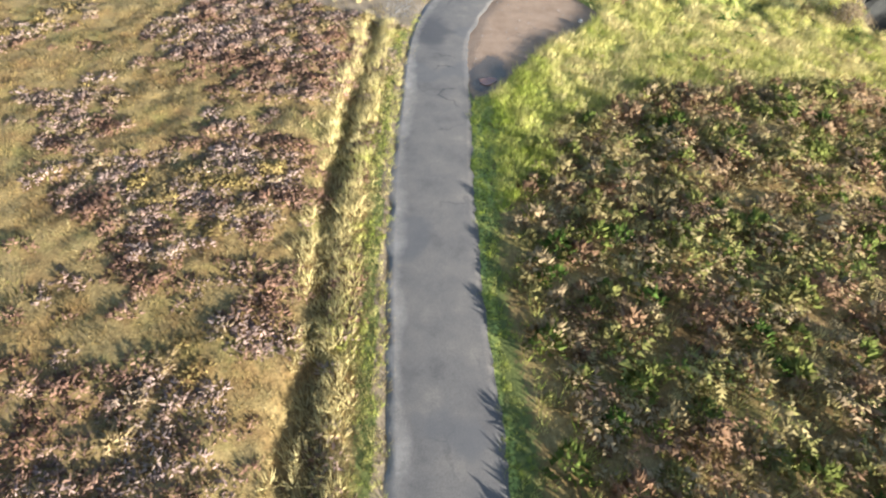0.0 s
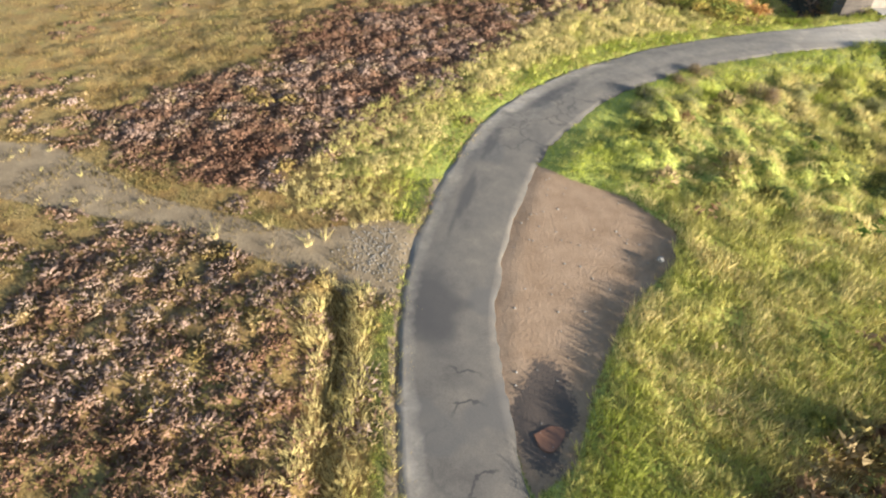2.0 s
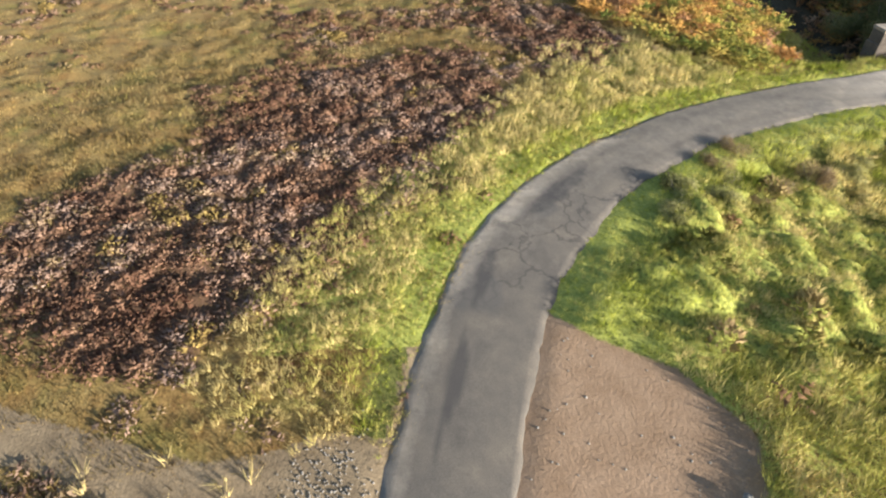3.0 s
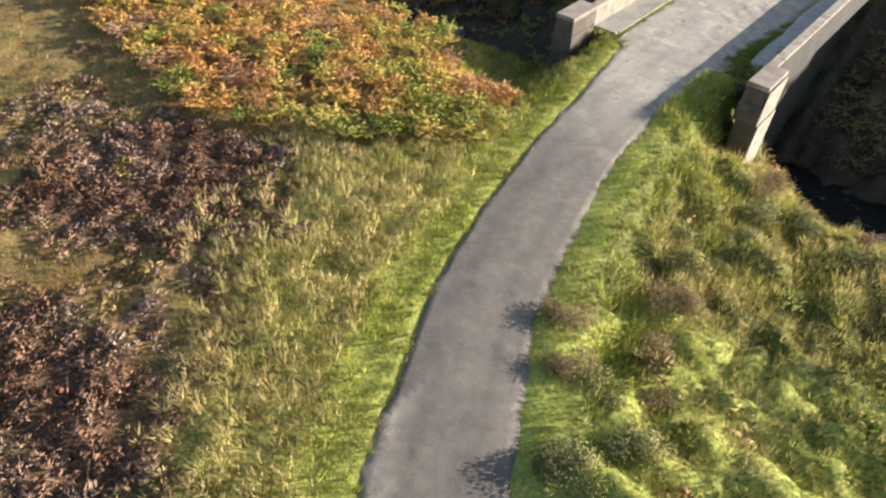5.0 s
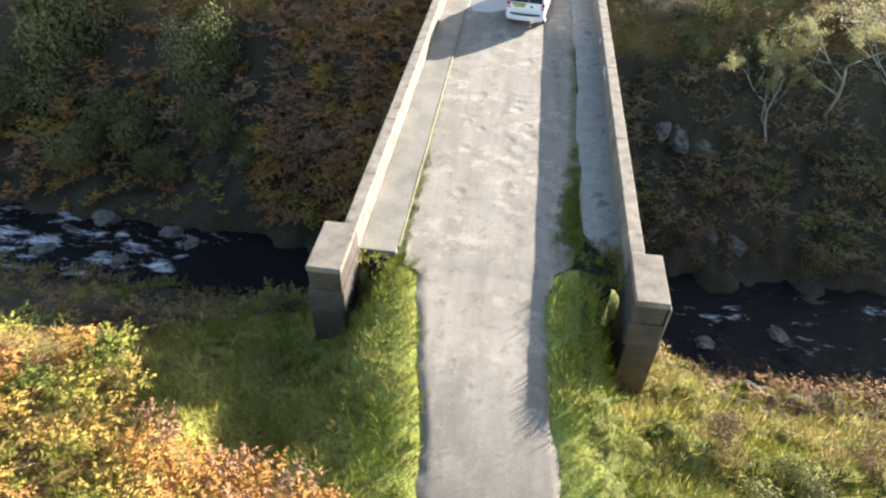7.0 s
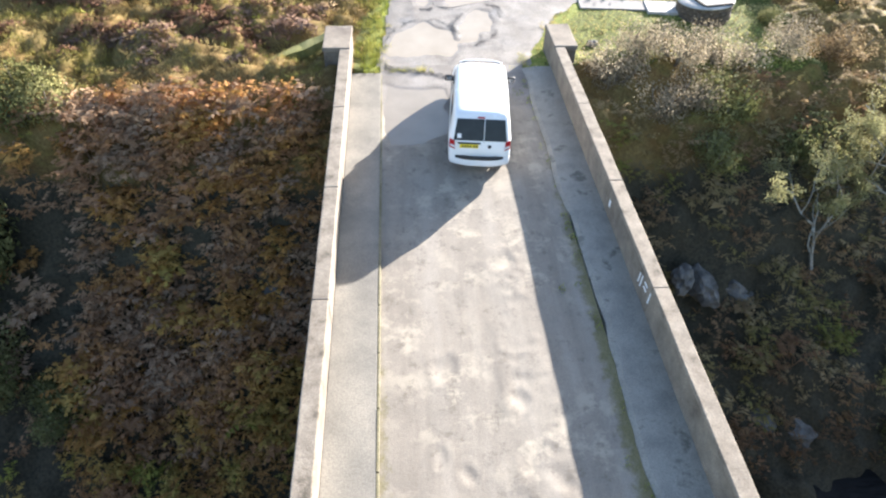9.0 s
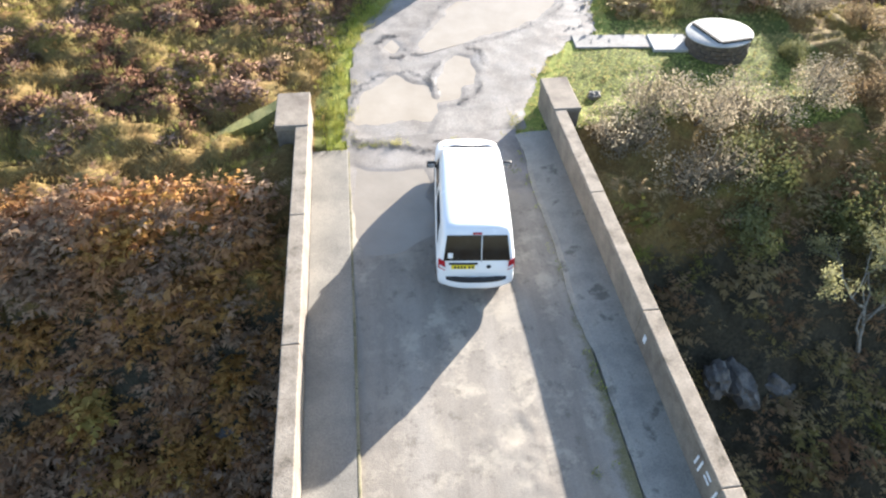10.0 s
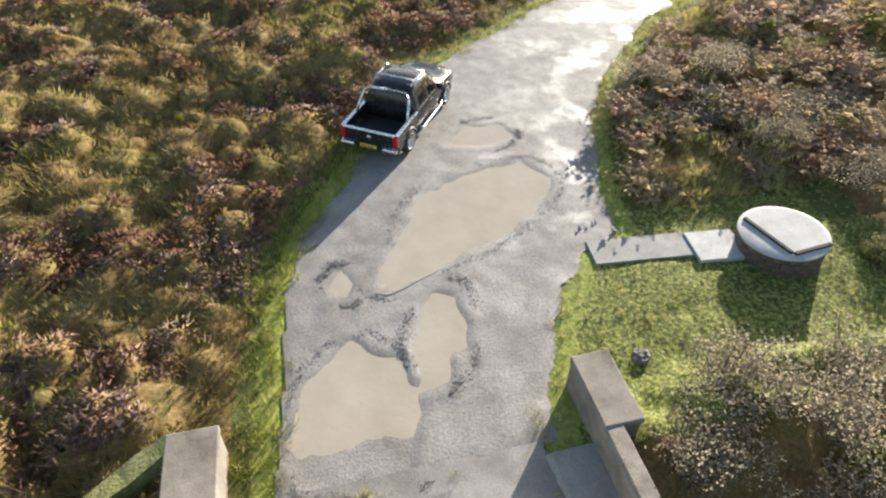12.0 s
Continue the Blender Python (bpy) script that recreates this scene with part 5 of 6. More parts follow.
path_a = tagged(part("garden_path", roughen(box(4.75, 7.75, -0.5, 0.5, -0.15, 0.03, 0.02), 0.8, 0.012), PATH_CONCRETE), "grey worn concrete path through the grass", "path")
path_a.matrix_basis = pose(0.0, 37.45, 0.15, 0, 0, -5)
path_b = tagged(part("paving_slab", roughen(box(-0.75, 0.75, -0.62, 0.62, -0.15, 0.06, 0.02), 0.8, 0.01), PALE_CONCRETE), "pale concrete slab before the tank", "slab")
path_b.matrix_basis = pose(8.45, 36.5, 0.165, 0, 0, -6)


# ---- plants ----
nrng = np.random.default_rng(7)


def tuft(n, height, spread, width, lean, seed):
    """A tuft of blades, each one triangle."""
    r = np.random.default_rng(seed)
    a, b = r.uniform(0, 2 * np.pi, n), r.uniform(0, 2 * np.pi, n)
    q = spread * np.sqrt(r.uniform(0, 1, n))
    base = np.column_stack([q * np.cos(a), q * np.sin(a), np.full(n, -0.04)])
    h = height * r.uniform(0.55, 1.1, n)
    out = lean * h * r.uniform(0.3, 1.2, n)
    tip = base + np.column_stack([out * np.cos(a), out * np.sin(a), h + 0.04])
    w = width * r.uniform(0.6, 1.2, n)
    off = np.column_stack([np.cos(b) * w, np.sin(b) * w, np.zeros(n)])
    out = np.column_stack([base[:, :2] / spread * 0.9, np.full(n, 0.8)])
    return np.stack([base - off, base + off, tip], 1).reshape(-1, 3), np.arange(3 * n).reshape(-1, 3), np.repeat(out, 3, 0)


def heather_clump(n, radius, height, seed, size=0.16, width=0.035, rise=0.75):
    """A cushion of short sprigs over a dome."""
    r = np.random.default_rng(seed)
    a = r.uniform(0, 2 * np.pi, n)
    c = np.sqrt(r.uniform(0, 1, n))
    lob = 1 + 0.25 * np.sin(a * 3 + seed)
    p = np.column_stack([radius * lob * c * np.cos(a), radius * lob * c * np.sin(a), height * (1 - c ** 2.2) * r.uniform(0.75, 1.05, n)])
    d = np.column_stack([c * np.cos(a), c * np.sin(a), np.full(n, rise)]) + r.normal(0, 0.35, (n, 3)) * (1, 1, 0.6)
    d /= np.linalg.norm(d, axis=1, keepdims=True)
    s = r.normal(0, 1, (n, 3))
    s = np.cross(d, s)
    s /= np.linalg.norm(s, axis=1, keepdims=True)
    ln, wd = size * r.uniform(0.6, 1.3, (n, 1)), width * r.uniform(0.7, 1.3, (n, 1))
    out = np.column_stack([c * np.cos(a) * 1.1, c * np.sin(a) * 1.1, 1.05 - 0.7 * c])
    return np.stack([p - s * wd - d * 0.03, p + s * wd - d * 0.03, p + d * ln], 1).reshape(-1, 3), np.arange(3 * n).reshape(-1, 3), np.repeat(out, 3, 0)


def bracken_plant(fronds, length, seed, pairs=6):
    """Arching fronds with paired, tapering leaflets."""
    r = np.random.default_rng(seed)
    co = []
    for k in range(fronds):
        a = 2 * np.pi * k / fronds + r.uniform(-0.5, 0.5)
        ln = length * r.uniform(0.7, 1.15)
        rise, droop = r.uniform(0.5, 0.95), r.uniform(0.3, 0.8)
        out, side = np.array([np.cos(a), np.sin(a), 0]), np.array([-np.sin(a), np.cos(a), 0])

        def spine(s):
            return out * ln * s * 0.8 + np.array([0, 0, ln * (rise * s - droop * 0.75 * s * s) + 0.12])
        for j in range(pairs):
            s0, s1 = 0.18 + 0.8 * j / pairs, 0.18 + 0.8 * (j + 0.85) / pairs
            p, q = spine(s0) + r.normal(0, 0.02, 3), spine(s1) + r.normal(0, 0.02, 3)
            wide = ln * 0.3 * (1 - s0) ** 0.7 * r.uniform(0.6, 1.3)
            for sg in (-1, 1):
                tipv = (p + q) / 2 + side * sg * wide + out * ln * 0.1 - np.array([0, 0, wide * r.uniform(0.0, 0.4)])
                co += [p, q, tipv]
        co += [spine(0.95), spine(0.95) + side * 0.02, spine(1.08)]
        co += [np.array([0.0, 0, -0.1]) + side * 0.012, np.array([0.0, 0, -0.1]) - side * 0.012, spine(0.4)]
    co = np.array(co)
    out = np.column_stack([co[:, :2] / length * 1.1, np.full(len(co), 0.75)])
    return co, np.arange(len(co)).reshape(-1, 3), out


def plant_out(name, templates, x, y, scale, tint, material, label, category, lift=0.0, lean=0.12, swell=0.0, lump=0.9, dome=None):
    """Sets one template at each place and joins all into one mesh. dome: the cushions' width, height, seed, colour spread and gaps."""
    if dome:
        wide, high, seed, spread_by, gaps = dome
        h, own = domes(x, y, wide, seed)
        keep = nrng.uniform(0, 1, len(x)) > np.asarray(gaps) * (1 - step(h, 0.1, 0.45))
        high = np.broadcast_to(high, h.shape)[keep]
        x, y, h, own, scale, tint = x[keep], y[keep], h[keep], own[keep], scale[keep], (tint + spread_by * (own - 0.5))[keep]
        scale = scale * (0.7 + 0.4 * h)
    z = ground_z(x, y) + lift
    z = np.where((y > DECK_S - 0.1) & (y < 9.5) & (x > DECK_L) & (x < DECK_R), lift - 0.02, z)
    which = nrng.integers(0, len(templates), len(x))
    e = 0.25
    tilt_x, tilt_y = (ground_z(x - e, y) - ground_z(x + e, y)) / (2 * e), (ground_z(x, y - e) - ground_z(x, y + e)) / (2 * e)
    if swell:
        # the plants' own cushions, a stride or less across
        h = [vnoise(x + dx, y + dy, lump, 259) for dx, dy in ((-e, 0), (e, 0), (0, -e), (0, e))]
        tilt_x, tilt_y = tilt_x + swell * (h[0] - h[1]) / (2 * e), tilt_y + swell * (h[2] - h[3]) / (2 * e)
    if dome:
        z = z + high * h
        f = 0.12
        tilt_x = tilt_x + 1.1 * high * (domes(x - f, y, wide, seed)[0] - domes(x + f, y, wide, seed)[0]) / (2 * f)
        tilt_y = tilt_y + 1.1 * high * (domes(x, y - f, wide, seed)[0] - domes(x, y + f, wide, seed)[0]) / (2 * f)
    cos, tris, tints, forms, base = [], [], [], [], 0
    for k, (tv, tf, tn) in enumerate(templates):
        m = which == k
        n = int(m.sum())
        if not n:
            continue
        a = nrng.uniform(0, 2 * np.pi, n)
        c, s = np.cos(a) * scale[m], np.sin(a) * scale[m]
        lx, ly = nrng.normal(0, lean, n), nrng.normal(0, lean, n)
        vx = tv[None, :, 0] * c[:, None] - tv[None, :, 1] * s[:, None] + tv[None, :, 2] * lx[:, None]
        vy = tv[None, :, 0] * s[:, None] + tv[None, :, 1] * c[:, None] + tv[None, :, 2] * ly[:, None]
        vz = tv[None, :, 2] * scale[m][:, None]
        cos.append(np.stack([vx + x[m][:, None], vy + y[m][:, None], vz + z[m][:, None]], 2).reshape(-1, 3))
        tris.append((tf[None] + (np.arange(n) * len(tv))[:, None, None]).reshape(-1, 3) + base)
        tints.append(np.repeat(tint[m], len(tv)))
        ca, sa = np.cos(a)[:, None], np.sin(a)[:, None]
        fx = tn[None, :, 0] * ca - tn[None, :, 1] * sa + tilt_x[m][:, None] * 0.9
        fy = tn[None, :, 0] * sa + tn[None, :, 1] * ca + tilt_y[m][:, None] * 0.9
        f = np.stack([fx, fy, np.broadcast_to(tn[None, :, 2], fx.shape)], 2).reshape(-1, 3)
        forms.append(f / np.linalg.norm(f, axis=1, keepdims=True))
        base += n * len(tv)
    ob = new(name, mesh_of(name, np.vstack(cos), np.vstack(tris), {"tint": np.clip(np.concatenate(tints), 0, 1), "form": np.vstack(forms)}, False, [material]))
    return tagged(ob, label, category, kind="stuff")


def jittered(cell, x0=-30, x1=45, y0=-46, y1=60):
    """Places on a loose grid."""
    gx, gy = np.meshgrid(np.arange(x0, x1, cell), np.arange(y0, y1, cell))
    x = gx.ravel() + nrng.uniform(0, cell, gx.size)
    y = gy.ravel() + nrng.uniform(0, cell, gx.size)
    return x, y


AXIS = [(60, -21), (20, -21), (5, -15), (-1, 0), (-1.5, 32), (3, 45), (15, 56)]


def survey(x, y):
    """Which plants may grow at each place."""
    s = {}
    s["gap"], s["yard"] = road_gap(x, y), area_dist(x, y, YARD)
    s["lay"], s["trk"] = area_dist(x, y, LAYBY), area_dist(x, y, TRACK)
    s["east"], s["hole"] = east_of_road(x, y), gorge_depth(x, y)
    s["far"], _ = line_dist(x, y, AXIS)
    s["ditch"], _ = line_dist(x, y, DITCH)
    deck = (x > DECK_L - 1.0) & (x < DECK_R + 0.95) & (y > 5.8) & (y < 33.05)
    endverge = ((y < 7.6) & (x < -3.2) | (y < 9.2) & (x > 0.35) | (y > 31.2)) & (x > DECK_L + 0.03) & (x < DECK_R - 0.03)
    slabs = ((x > 4.0) & (x < 7.9) & (np.abs(y - (37.05 - (x - 4.4) * 0.11)) < 0.55)) | ((x > 7.7) & (x < 9.3) & (np.abs(y - 36.45) < 0.68))
    tankd = np.hypot(x - 10.15, y - 35.95) < 1.4
    pud = np.hypot(x - 23.5, y + 19.5) < 0.8
    s["open"] = (s["gap"] > -0.1) & (s["yard"] > 0.15 - 0.75 * vnoise(x, y, 0.45, 121) ** 1.5) & ((s["lay"] > 0.05) | ~s["east"]) & (~deck | endverge) & ~slabs & ~tankd & ~pud & (s["hole"] > -9.55) & (np.hypot(x - 16.0, y + 23.7) > 1.3)
    s["open"] &= ~((y > 7.3) & (y < 31.6) & (x > DECK_L - 0.5) & (x < DECK_R + 0.5) & ~endverge)
    s["south"] = y < 14
    s["left"] = x < np.interp(y, [31, 37, 42, 48.4, 53.2, 61], [-1.5, 0, 2.5, 5.5, 10.5, 22])
    return s


def patch(x, y, size, seed, share, soft=0.11):
    """A ragged patchwork mask that covers about that share."""
    return step(fbm(x, y, size, seed, 4), 0.5 + (0.5 - share) * 0.5 - soft, 0.5 + (0.5 - share) * 0.5 + soft)


def heather_share(x, y, s):
    west = ~s["east"] & s["south"]
    thick = heath_share(x, y) > 0.5
    br = area_dist(x, y, BRACKEN_S)
    share = np.where(west & (x > 12), 0.85 * patch(x, y, 2.2, 145, 0.22 + 0.33 * step(y, -30, -27)), 0.0)
    share = np.where(west & (x <= 12), 0.9 * patch(x, y, 4, 151, 0.3), share)
    share = np.where(west, np.maximum(share, np.where(x > 12, 0.82, 0.95) * heath_share(x, y)), share)
    share = np.where(west & ((br < 0.8) | (y > -3.5) & (x > -13)), 0.04, share)
    share = np.where(west & (s["gap"] < 3.0 + 2.0 * (x < 6)) & ~thick & (s["ditch"] > 1.2), share * 0.05, share)
    share = np.where(s["east"] & s["south"], 0.0, share)
    north = ~s["south"]
    share = np.where(north & (s["yard"] > 1.1) & s["left"], 0.95 * patch(x, y, 1.8, 161, 0.4), share)
    share = np.where(north & ~s["left"], patch(x, y, 3.0, 171, 0.3) * (s["yard"] > 4) * (y > 38.5), share)
    share = np.where(north & (y < 31.5), 0.0, share)
    return share * s["open"] * (s["trk"] > 0.1) * (s["ditch"] > 0.35) * (s["hole"] > -1.0)


def scrub_share(x, y, s):
    d = area_dist(x, y, SCRUB_E) + 2.0 * (fbm(x, y, 3, 181) - 0.5)
    share = np.where(s["east"] & s["south"] & (d < 0), 0.5, 0.0)
    share = np.where(s["east"] & s["south"] & (d >= 0), np.where((y > -12) & (x < 14), np.where(x < 6.5, np.where(y > -4, 0.25, 0.5), 0.14), 0.12) * patch(x, y, 2.5, 183, 0.45), share)
    nr = ~s["south"] & ~s["left"] & (y > 38.6) & (s["yard"] > 0.8)
    share = np.where(nr, 0.85 * patch(x, y, 2.4, 185, 0.62), share)
    share = np.where(~s["south"] & (x > 3) & (s["hole"] < -0.4), 0.8, share)
    share = np.where(s["south"] & (s["hole"] < -1.2), 0.7, share)
    return share * s["open"] * (s["gap"] > np.where(x > 14, 2.0, 1.1)) * ~((x > DECK_L - 0.6) & (x < DECK_R + 0.6) & (y > 5) & (y < 33))


def bracken_share(x, y, s):
    d = area_dist(x, y, BRACKEN_S) + 1.8 * (fbm(x, y, 2.2, 191) - 0.5)
    share = np.where(~s["east"] & s["south"] & (d < 0), 0.92, 0.0)
    share = np.where(~s["south"] & (x < -4) & (s["hole"] < -0.25), np.where(x + 2 * (fbm(x, y, 3, 193) - 0.5) > -14.5 - 0.5 * np.maximum(y - 27, 0), 0.9, 0.25), share)
    return share * s["open"]


def pick(cell, share_of, far0=15, far1=27, x0=-30, last=34):
    x, y = jittered(cell, x0)
    s = survey(x, y)
    share = share_of(x, y, s) * (1 - 0.75 * step(s["far"], far0, far1)) * (s["far"] < last)
    keep = nrng.uniform(0, 1, len(x)) < share
    return x[keep], y[keep], {k: v[keep] for k, v in s.items()}


# heather
x, y, s = pick(0.34, heather_share)
tint = 0.47 + 1.1 * (fbm(x, y, 2.4, 201, 3) - 0.5) + 0.05 * nrng.normal(0, 1, len(x)) + 0.3 * step(vnoise(x, y, 1.1, 205), 0.72, 0.86)
tint = np.where(s["south"], np.where(x < 12, tint + 0.06, tint + 0.14), tint)
plant_out("heather", [heather_clump(50, 0.3, 0.17, k, 0.1, 0.028, 0.35) for k in range(7)], x, y, nrng.uniform(0.75, 1.3, len(x)) * np.where(y > 30, 1.15, 1.0), tint, HEATHER, "dense cushions of brown and faded purple heather", "heather", -0.06, 0.12, 0.0, 0.9, (0.75, 0.03, 211, 0.34, 0.32))


# tawny moor grass
def moor_share(x, y, s):
    h, b, c = heather_share(x, y, s), bracken_share(x, y, s), scrub_share(x, y, s)
    west = ~s["east"] & s["south"] & (s["hole"] > -1.5)
    nw = ~s["south"] & s["left"] & (s["yard"] > 0.9) & (s["hole"] > -0.5)
    ne = ~s["south"] & ~s["left"] & (s["yard"] > 1.5) & (y > 37.6)
    base = np.where(west | nw, 1.0, np.where(ne, 0.35, 0.0))
    base = np.where(s["trk"] < 0, 0.6 * patch(x, y, 1.3, 71, 0.5), base)
    near = west & (s["gap"] < 5.2) & (x < 14)
    return base * np.where(near, 0.5, 1.0) * (1 - (0.97 - 0.5 * step(vnoise(x, y, 1.3, 219), 0.72, 0.84)) * h) * (1 - 0.8 * b) * (1 - c) * s["open"] * (s["ditch"] > 0.1)


x, y, s = pick(0.3, moor_share)
tint = -0.02 + 0.75 * fbm(x, y, 2.5, 211, 3) + 0.3 * hummocks(x, y) + 0.18 + 0.07 * nrng.normal(0, 1, len(x)) + 0.35 * step(vnoise(x, y, 1.6, 215), 0.75, 0.92)
tint = np.where(s["south"], tint, 0.6 + 1.5 * (fbm(x, y, 3.0, 217, 3) - 0.42) + 0.05 * nrng.normal(0, 1, len(x)))
plant_out("moor_grass", [tuft(22, 0.13, 0.26, 0.014, 1.2, 30 + k) for k in range(6)], x, y, nrng.uniform(0.6, 1.3, len(x)) * np.where(y > 30, 1.1 + 0.4 * step(vnoise(x, y, 1.1, 229), 0.66, 0.85), np.where(x < 12, 1.2, 1.0)), tint, MOORGRASS, "tufts of tawny autumn moor grass", "grass", -0.02, 0.12, 0.0, 0.9, (1.15, np.where(y > 30, 0.07, 0.02), 221, 0.4, np.where(y > 30, 0.45, 0.2)))


# green grass: verges, slopes, the lawn by the tank
def green_share(x, y, s):
    west = ~s["east"] & s["south"] & (s["hole"] > -4)
    east = s["east"] & s["south"] & (s["hole"] > -4)
    d = np.maximum(s["gap"], 0)
    wide = np.where(x < 14, np.where((x < 5) & (y > -13), 8.0, 5.2), 2.4) + 1.5 * (fbm(x, y, 2, 221) - 0.5)
    base = np.where(west, step(wide - d, -0.6, 0.8), 0.0)
    base = base * (1 - 0.8 * heath_share(x, y) * (x < 5))
    base = np.where(west & (y > -3.5) & (x > -9.5), np.maximum(base, 0.95), base)
    base = np.where(east, 1.0, base)
    yard = ~s["south"] & (s["hole"] > -1.2)
    base = np.where(yard & (s["yard"] < 1.05 + 2.2 * (fbm(x, y, 1.2, 225) - 0.5)), 0.95, base)
    base = np.where(yard & (x > 1.5) & (y < 38.3) & (y > 31), 0.65, base)
    base = np.where(yard & ~s["left"] & (y >= 38.3) & (s["yard"] > 1.2), 0.8, base)
    base = np.where(yard & s["left"] & (s["yard"] > 1.6) & (x < 3), np.maximum(base, 0.4 * patch(x, y, 1.9, 227, 0.45)), base)
    base = np.where(~s["south"] & (x < DECK_L) & (x > -8.0) & (y > 29.5) & (y < 33.2), 0.9, base)
    base = np.where(east & (area_dist(x, y, SCRUB_E) + 2.0 * (fbm(x, y, 3, 181) - 0.5) < 0), 0.16, base)
    base = np.where(s["trk"] < 0, 0.03, base)
    return base * s["open"] * (1 - 0.75 * scrub_share(x, y, s)) * (1 - 0.7 * bracken_share(x, y, s)) * np.where(s["gap"] < 0.1, 0.5, 1)


x, y, s = pick(0.212, green_share, 13, 28)
short = ((s["gap"] < np.where(s["east"] & (x < 9) & s["south"], 1.35, 0.9)) & ~((x > 0.3) & (y > 3) & (y < 7.2)) | (s["yard"] < 1.6) | (~s["south"] & (x > 1.5) & (y < 38)))
far_pale = np.where(s["south"], np.where(s["east"], np.where((x < 14) & (y > -4), 0.42 * step(s["gap"], 1.5, 2.2), 0.46 * step(s["gap"], 0.8, 4.0)), np.where(x < 4, 0.5, 0.58) * step(s["gap"] + 1.6 * (fbm(x, y, 1.5, 235) - 0.5), 0.3 + 0.4 * (x < 8), 1.7) * (1 - step(y, -5, -2))), np.where(x > 1.5, 0.5, 0.2))
tint = 0.04 + 0.28 * (~s["east"] & (x > 14) & s["south"]) + 0.12 * (s["east"] & (x < 14) & (s["gap"] < 1.4) & s["south"]) + 0.6 * fbm(x, y, 1.6, 231, 3) + far_pale + 0.1 * nrng.normal(0, 1, len(x))
sc = np.where(short, np.where(~s["south"] & (x < 1.5), 0.75, 0.55), 1.0) * nrng.uniform(0.7, 1.3, len(x))
lawn = ~s["south"] & (x > 1.5) & (y < 38.5)
sc = np.where(s["south"] & (x < 14) & (~s["east"] & (x > 5) | s["east"] & (x > 5.5) & (y < -3)), sc * 0.68, sc)
slope = s["south"] & ~s["east"] & (x <= 5)
sc = np.where(slope, sc * np.where(short, 1.2, 0.85), sc)
tint = np.where(slope, tint + np.where(short, 0.12, 0.14), tint)
nw = ~s["south"] & s["left"] & (s["yard"] > 1.5)
sc = np.where(nw, sc * 0.5, sc)
tint = np.where(nw, tint + 0.2, tint)
sc = np.where(lawn, sc * (0.2 + 0.6 * fbm(x, y, 1.4, 237, 3)) * (1 + 0.6 * step(0.8 - s["yard"], 0, 0.6)), sc)
tint = np.where(lawn, tint + 0.28 + 0.4 * (fbm(x, y, 1.1, 239, 3) - 0.5), tint)
plant_out("grass", [tuft(17, 0.3, 0.13, 0.012, 0.65, 50 + k) for k in range(6)], x, y, sc, tint, GREENGRASS, "green roadside grass with pale seeding tips", "grass", 0.0, 0.15, 0.0, 0.9, (0.85, np.where(short, 0.04, np.where(s["south"] & (x < 12), 0.19, 0.12)), 231, 0.34, np.where(short, 0.0, 0.3)))

# orange bracken on the near bank and rust bracken on the far slope
x, y, s = pick(0.31, lambda x, y, s: bracken_share(x, y, s) * np.where(y > 20, 0.85, 0.25 + 0.75 * step(vnoise(x, y, 0.9, 247), 0.22, 0.42)), 18, 34, -46, 46)
tint = 0.47 + 1.4 * (fbm(x, y, 2.0, 241, 3) - 0.5) + 0.5 * (vnoise(x, y, 0.8, 243) - 0.5) + 0.05 * nrng.normal(0, 1, len(x))
tint = np.minimum(tint, 0.72)
tint = np.where(y > 20, 0.8 + 0.45 * (fbm(x, y, 2, 245) - 0.5) * 2 + 0.1 * nrng.normal(0, 1, len(x)), tint)
plant_out("bracken", [bracken_plant(6, 0.5, 70 + k, 8) for k in range(6)], x, y, nrng.uniform(0.65, 1.25, len(x)) * np.where(y > 20, 1.75, 1.12) * (1 + 0.9 * step(s["far"], 18, 34)), tint, BRACKEN, "bracken turning yellow, orange and rust", "bracken", -0.05, 0.12, 0.0, 0.9, (1.05, 0.42, 241, 0.5, np.where(y > 20, 0.15, 0.6)))

# rank scrub
x, y, s = pick(0.36, lambda x, y, s: scrub_share(x, y, s) * (0.25 + 0.75 * step(vnoise(x, y, 1.1, 259), 0.2, 0.42)), 16, 32)
tint = 0.54 + 0.9 * (fbm(x, y, 2.2, 251, 3) - 0.5) + 0.6 * (vnoise(x, y, 0.7, 255) - 0.5) + 0.08 * nrng.normal(0, 1, len(x)) - 0.4 * step(2.4 - s["gap"], 0, 1) * s["south"]
tint = np.where(s["south"] & (x < 14) & (x > -20) & (s["hole"] > -2), 0.34 + 0.7 * (tint - 0.5), tint)
# eastern gorge scrub: near side tinted dark brown in place of tree shade
tint = np.where((s["hole"] < -1.5) & (x > 0), np.where(y > 20, 0.58, 0.85) + 0.4 * (tint - 0.5), tint)
size = nrng.uniform(0.6, 1.15, len(x)) * (0.45 + 1.2 * vnoise(x, y, 1.1, 259)) * np.where((s["hole"] < -1) & ~s["south"], 1.15, np.where(s["south"] & (x < 14), 0.75, 1.0)) * (1 + 0.8 * step(s["far"], 16, 32))
rise = np.where((s["gap"] < 3.2) | (y > 30) & (y < 40.5), 0.1, np.where(s["south"] & (x > 14), 0.34, 0.45) * np.where(s["south"], step(s["gap"], 2.5, 5.5), 1.0))
ne = (y > 38) & (x > 3)
plant_out("scrub", [bracken_plant(4, 0.55, 90 + k, 6) for k in range(9)], x[~ne], y[~ne], size[~ne], tint[~ne], SCRUB, "rank scrub of dying brown and green fronds", "scrub", -0.05, 0.2, 0.0, 1.1, (1.2, rise[~ne], 251, 0.4, 0.4))
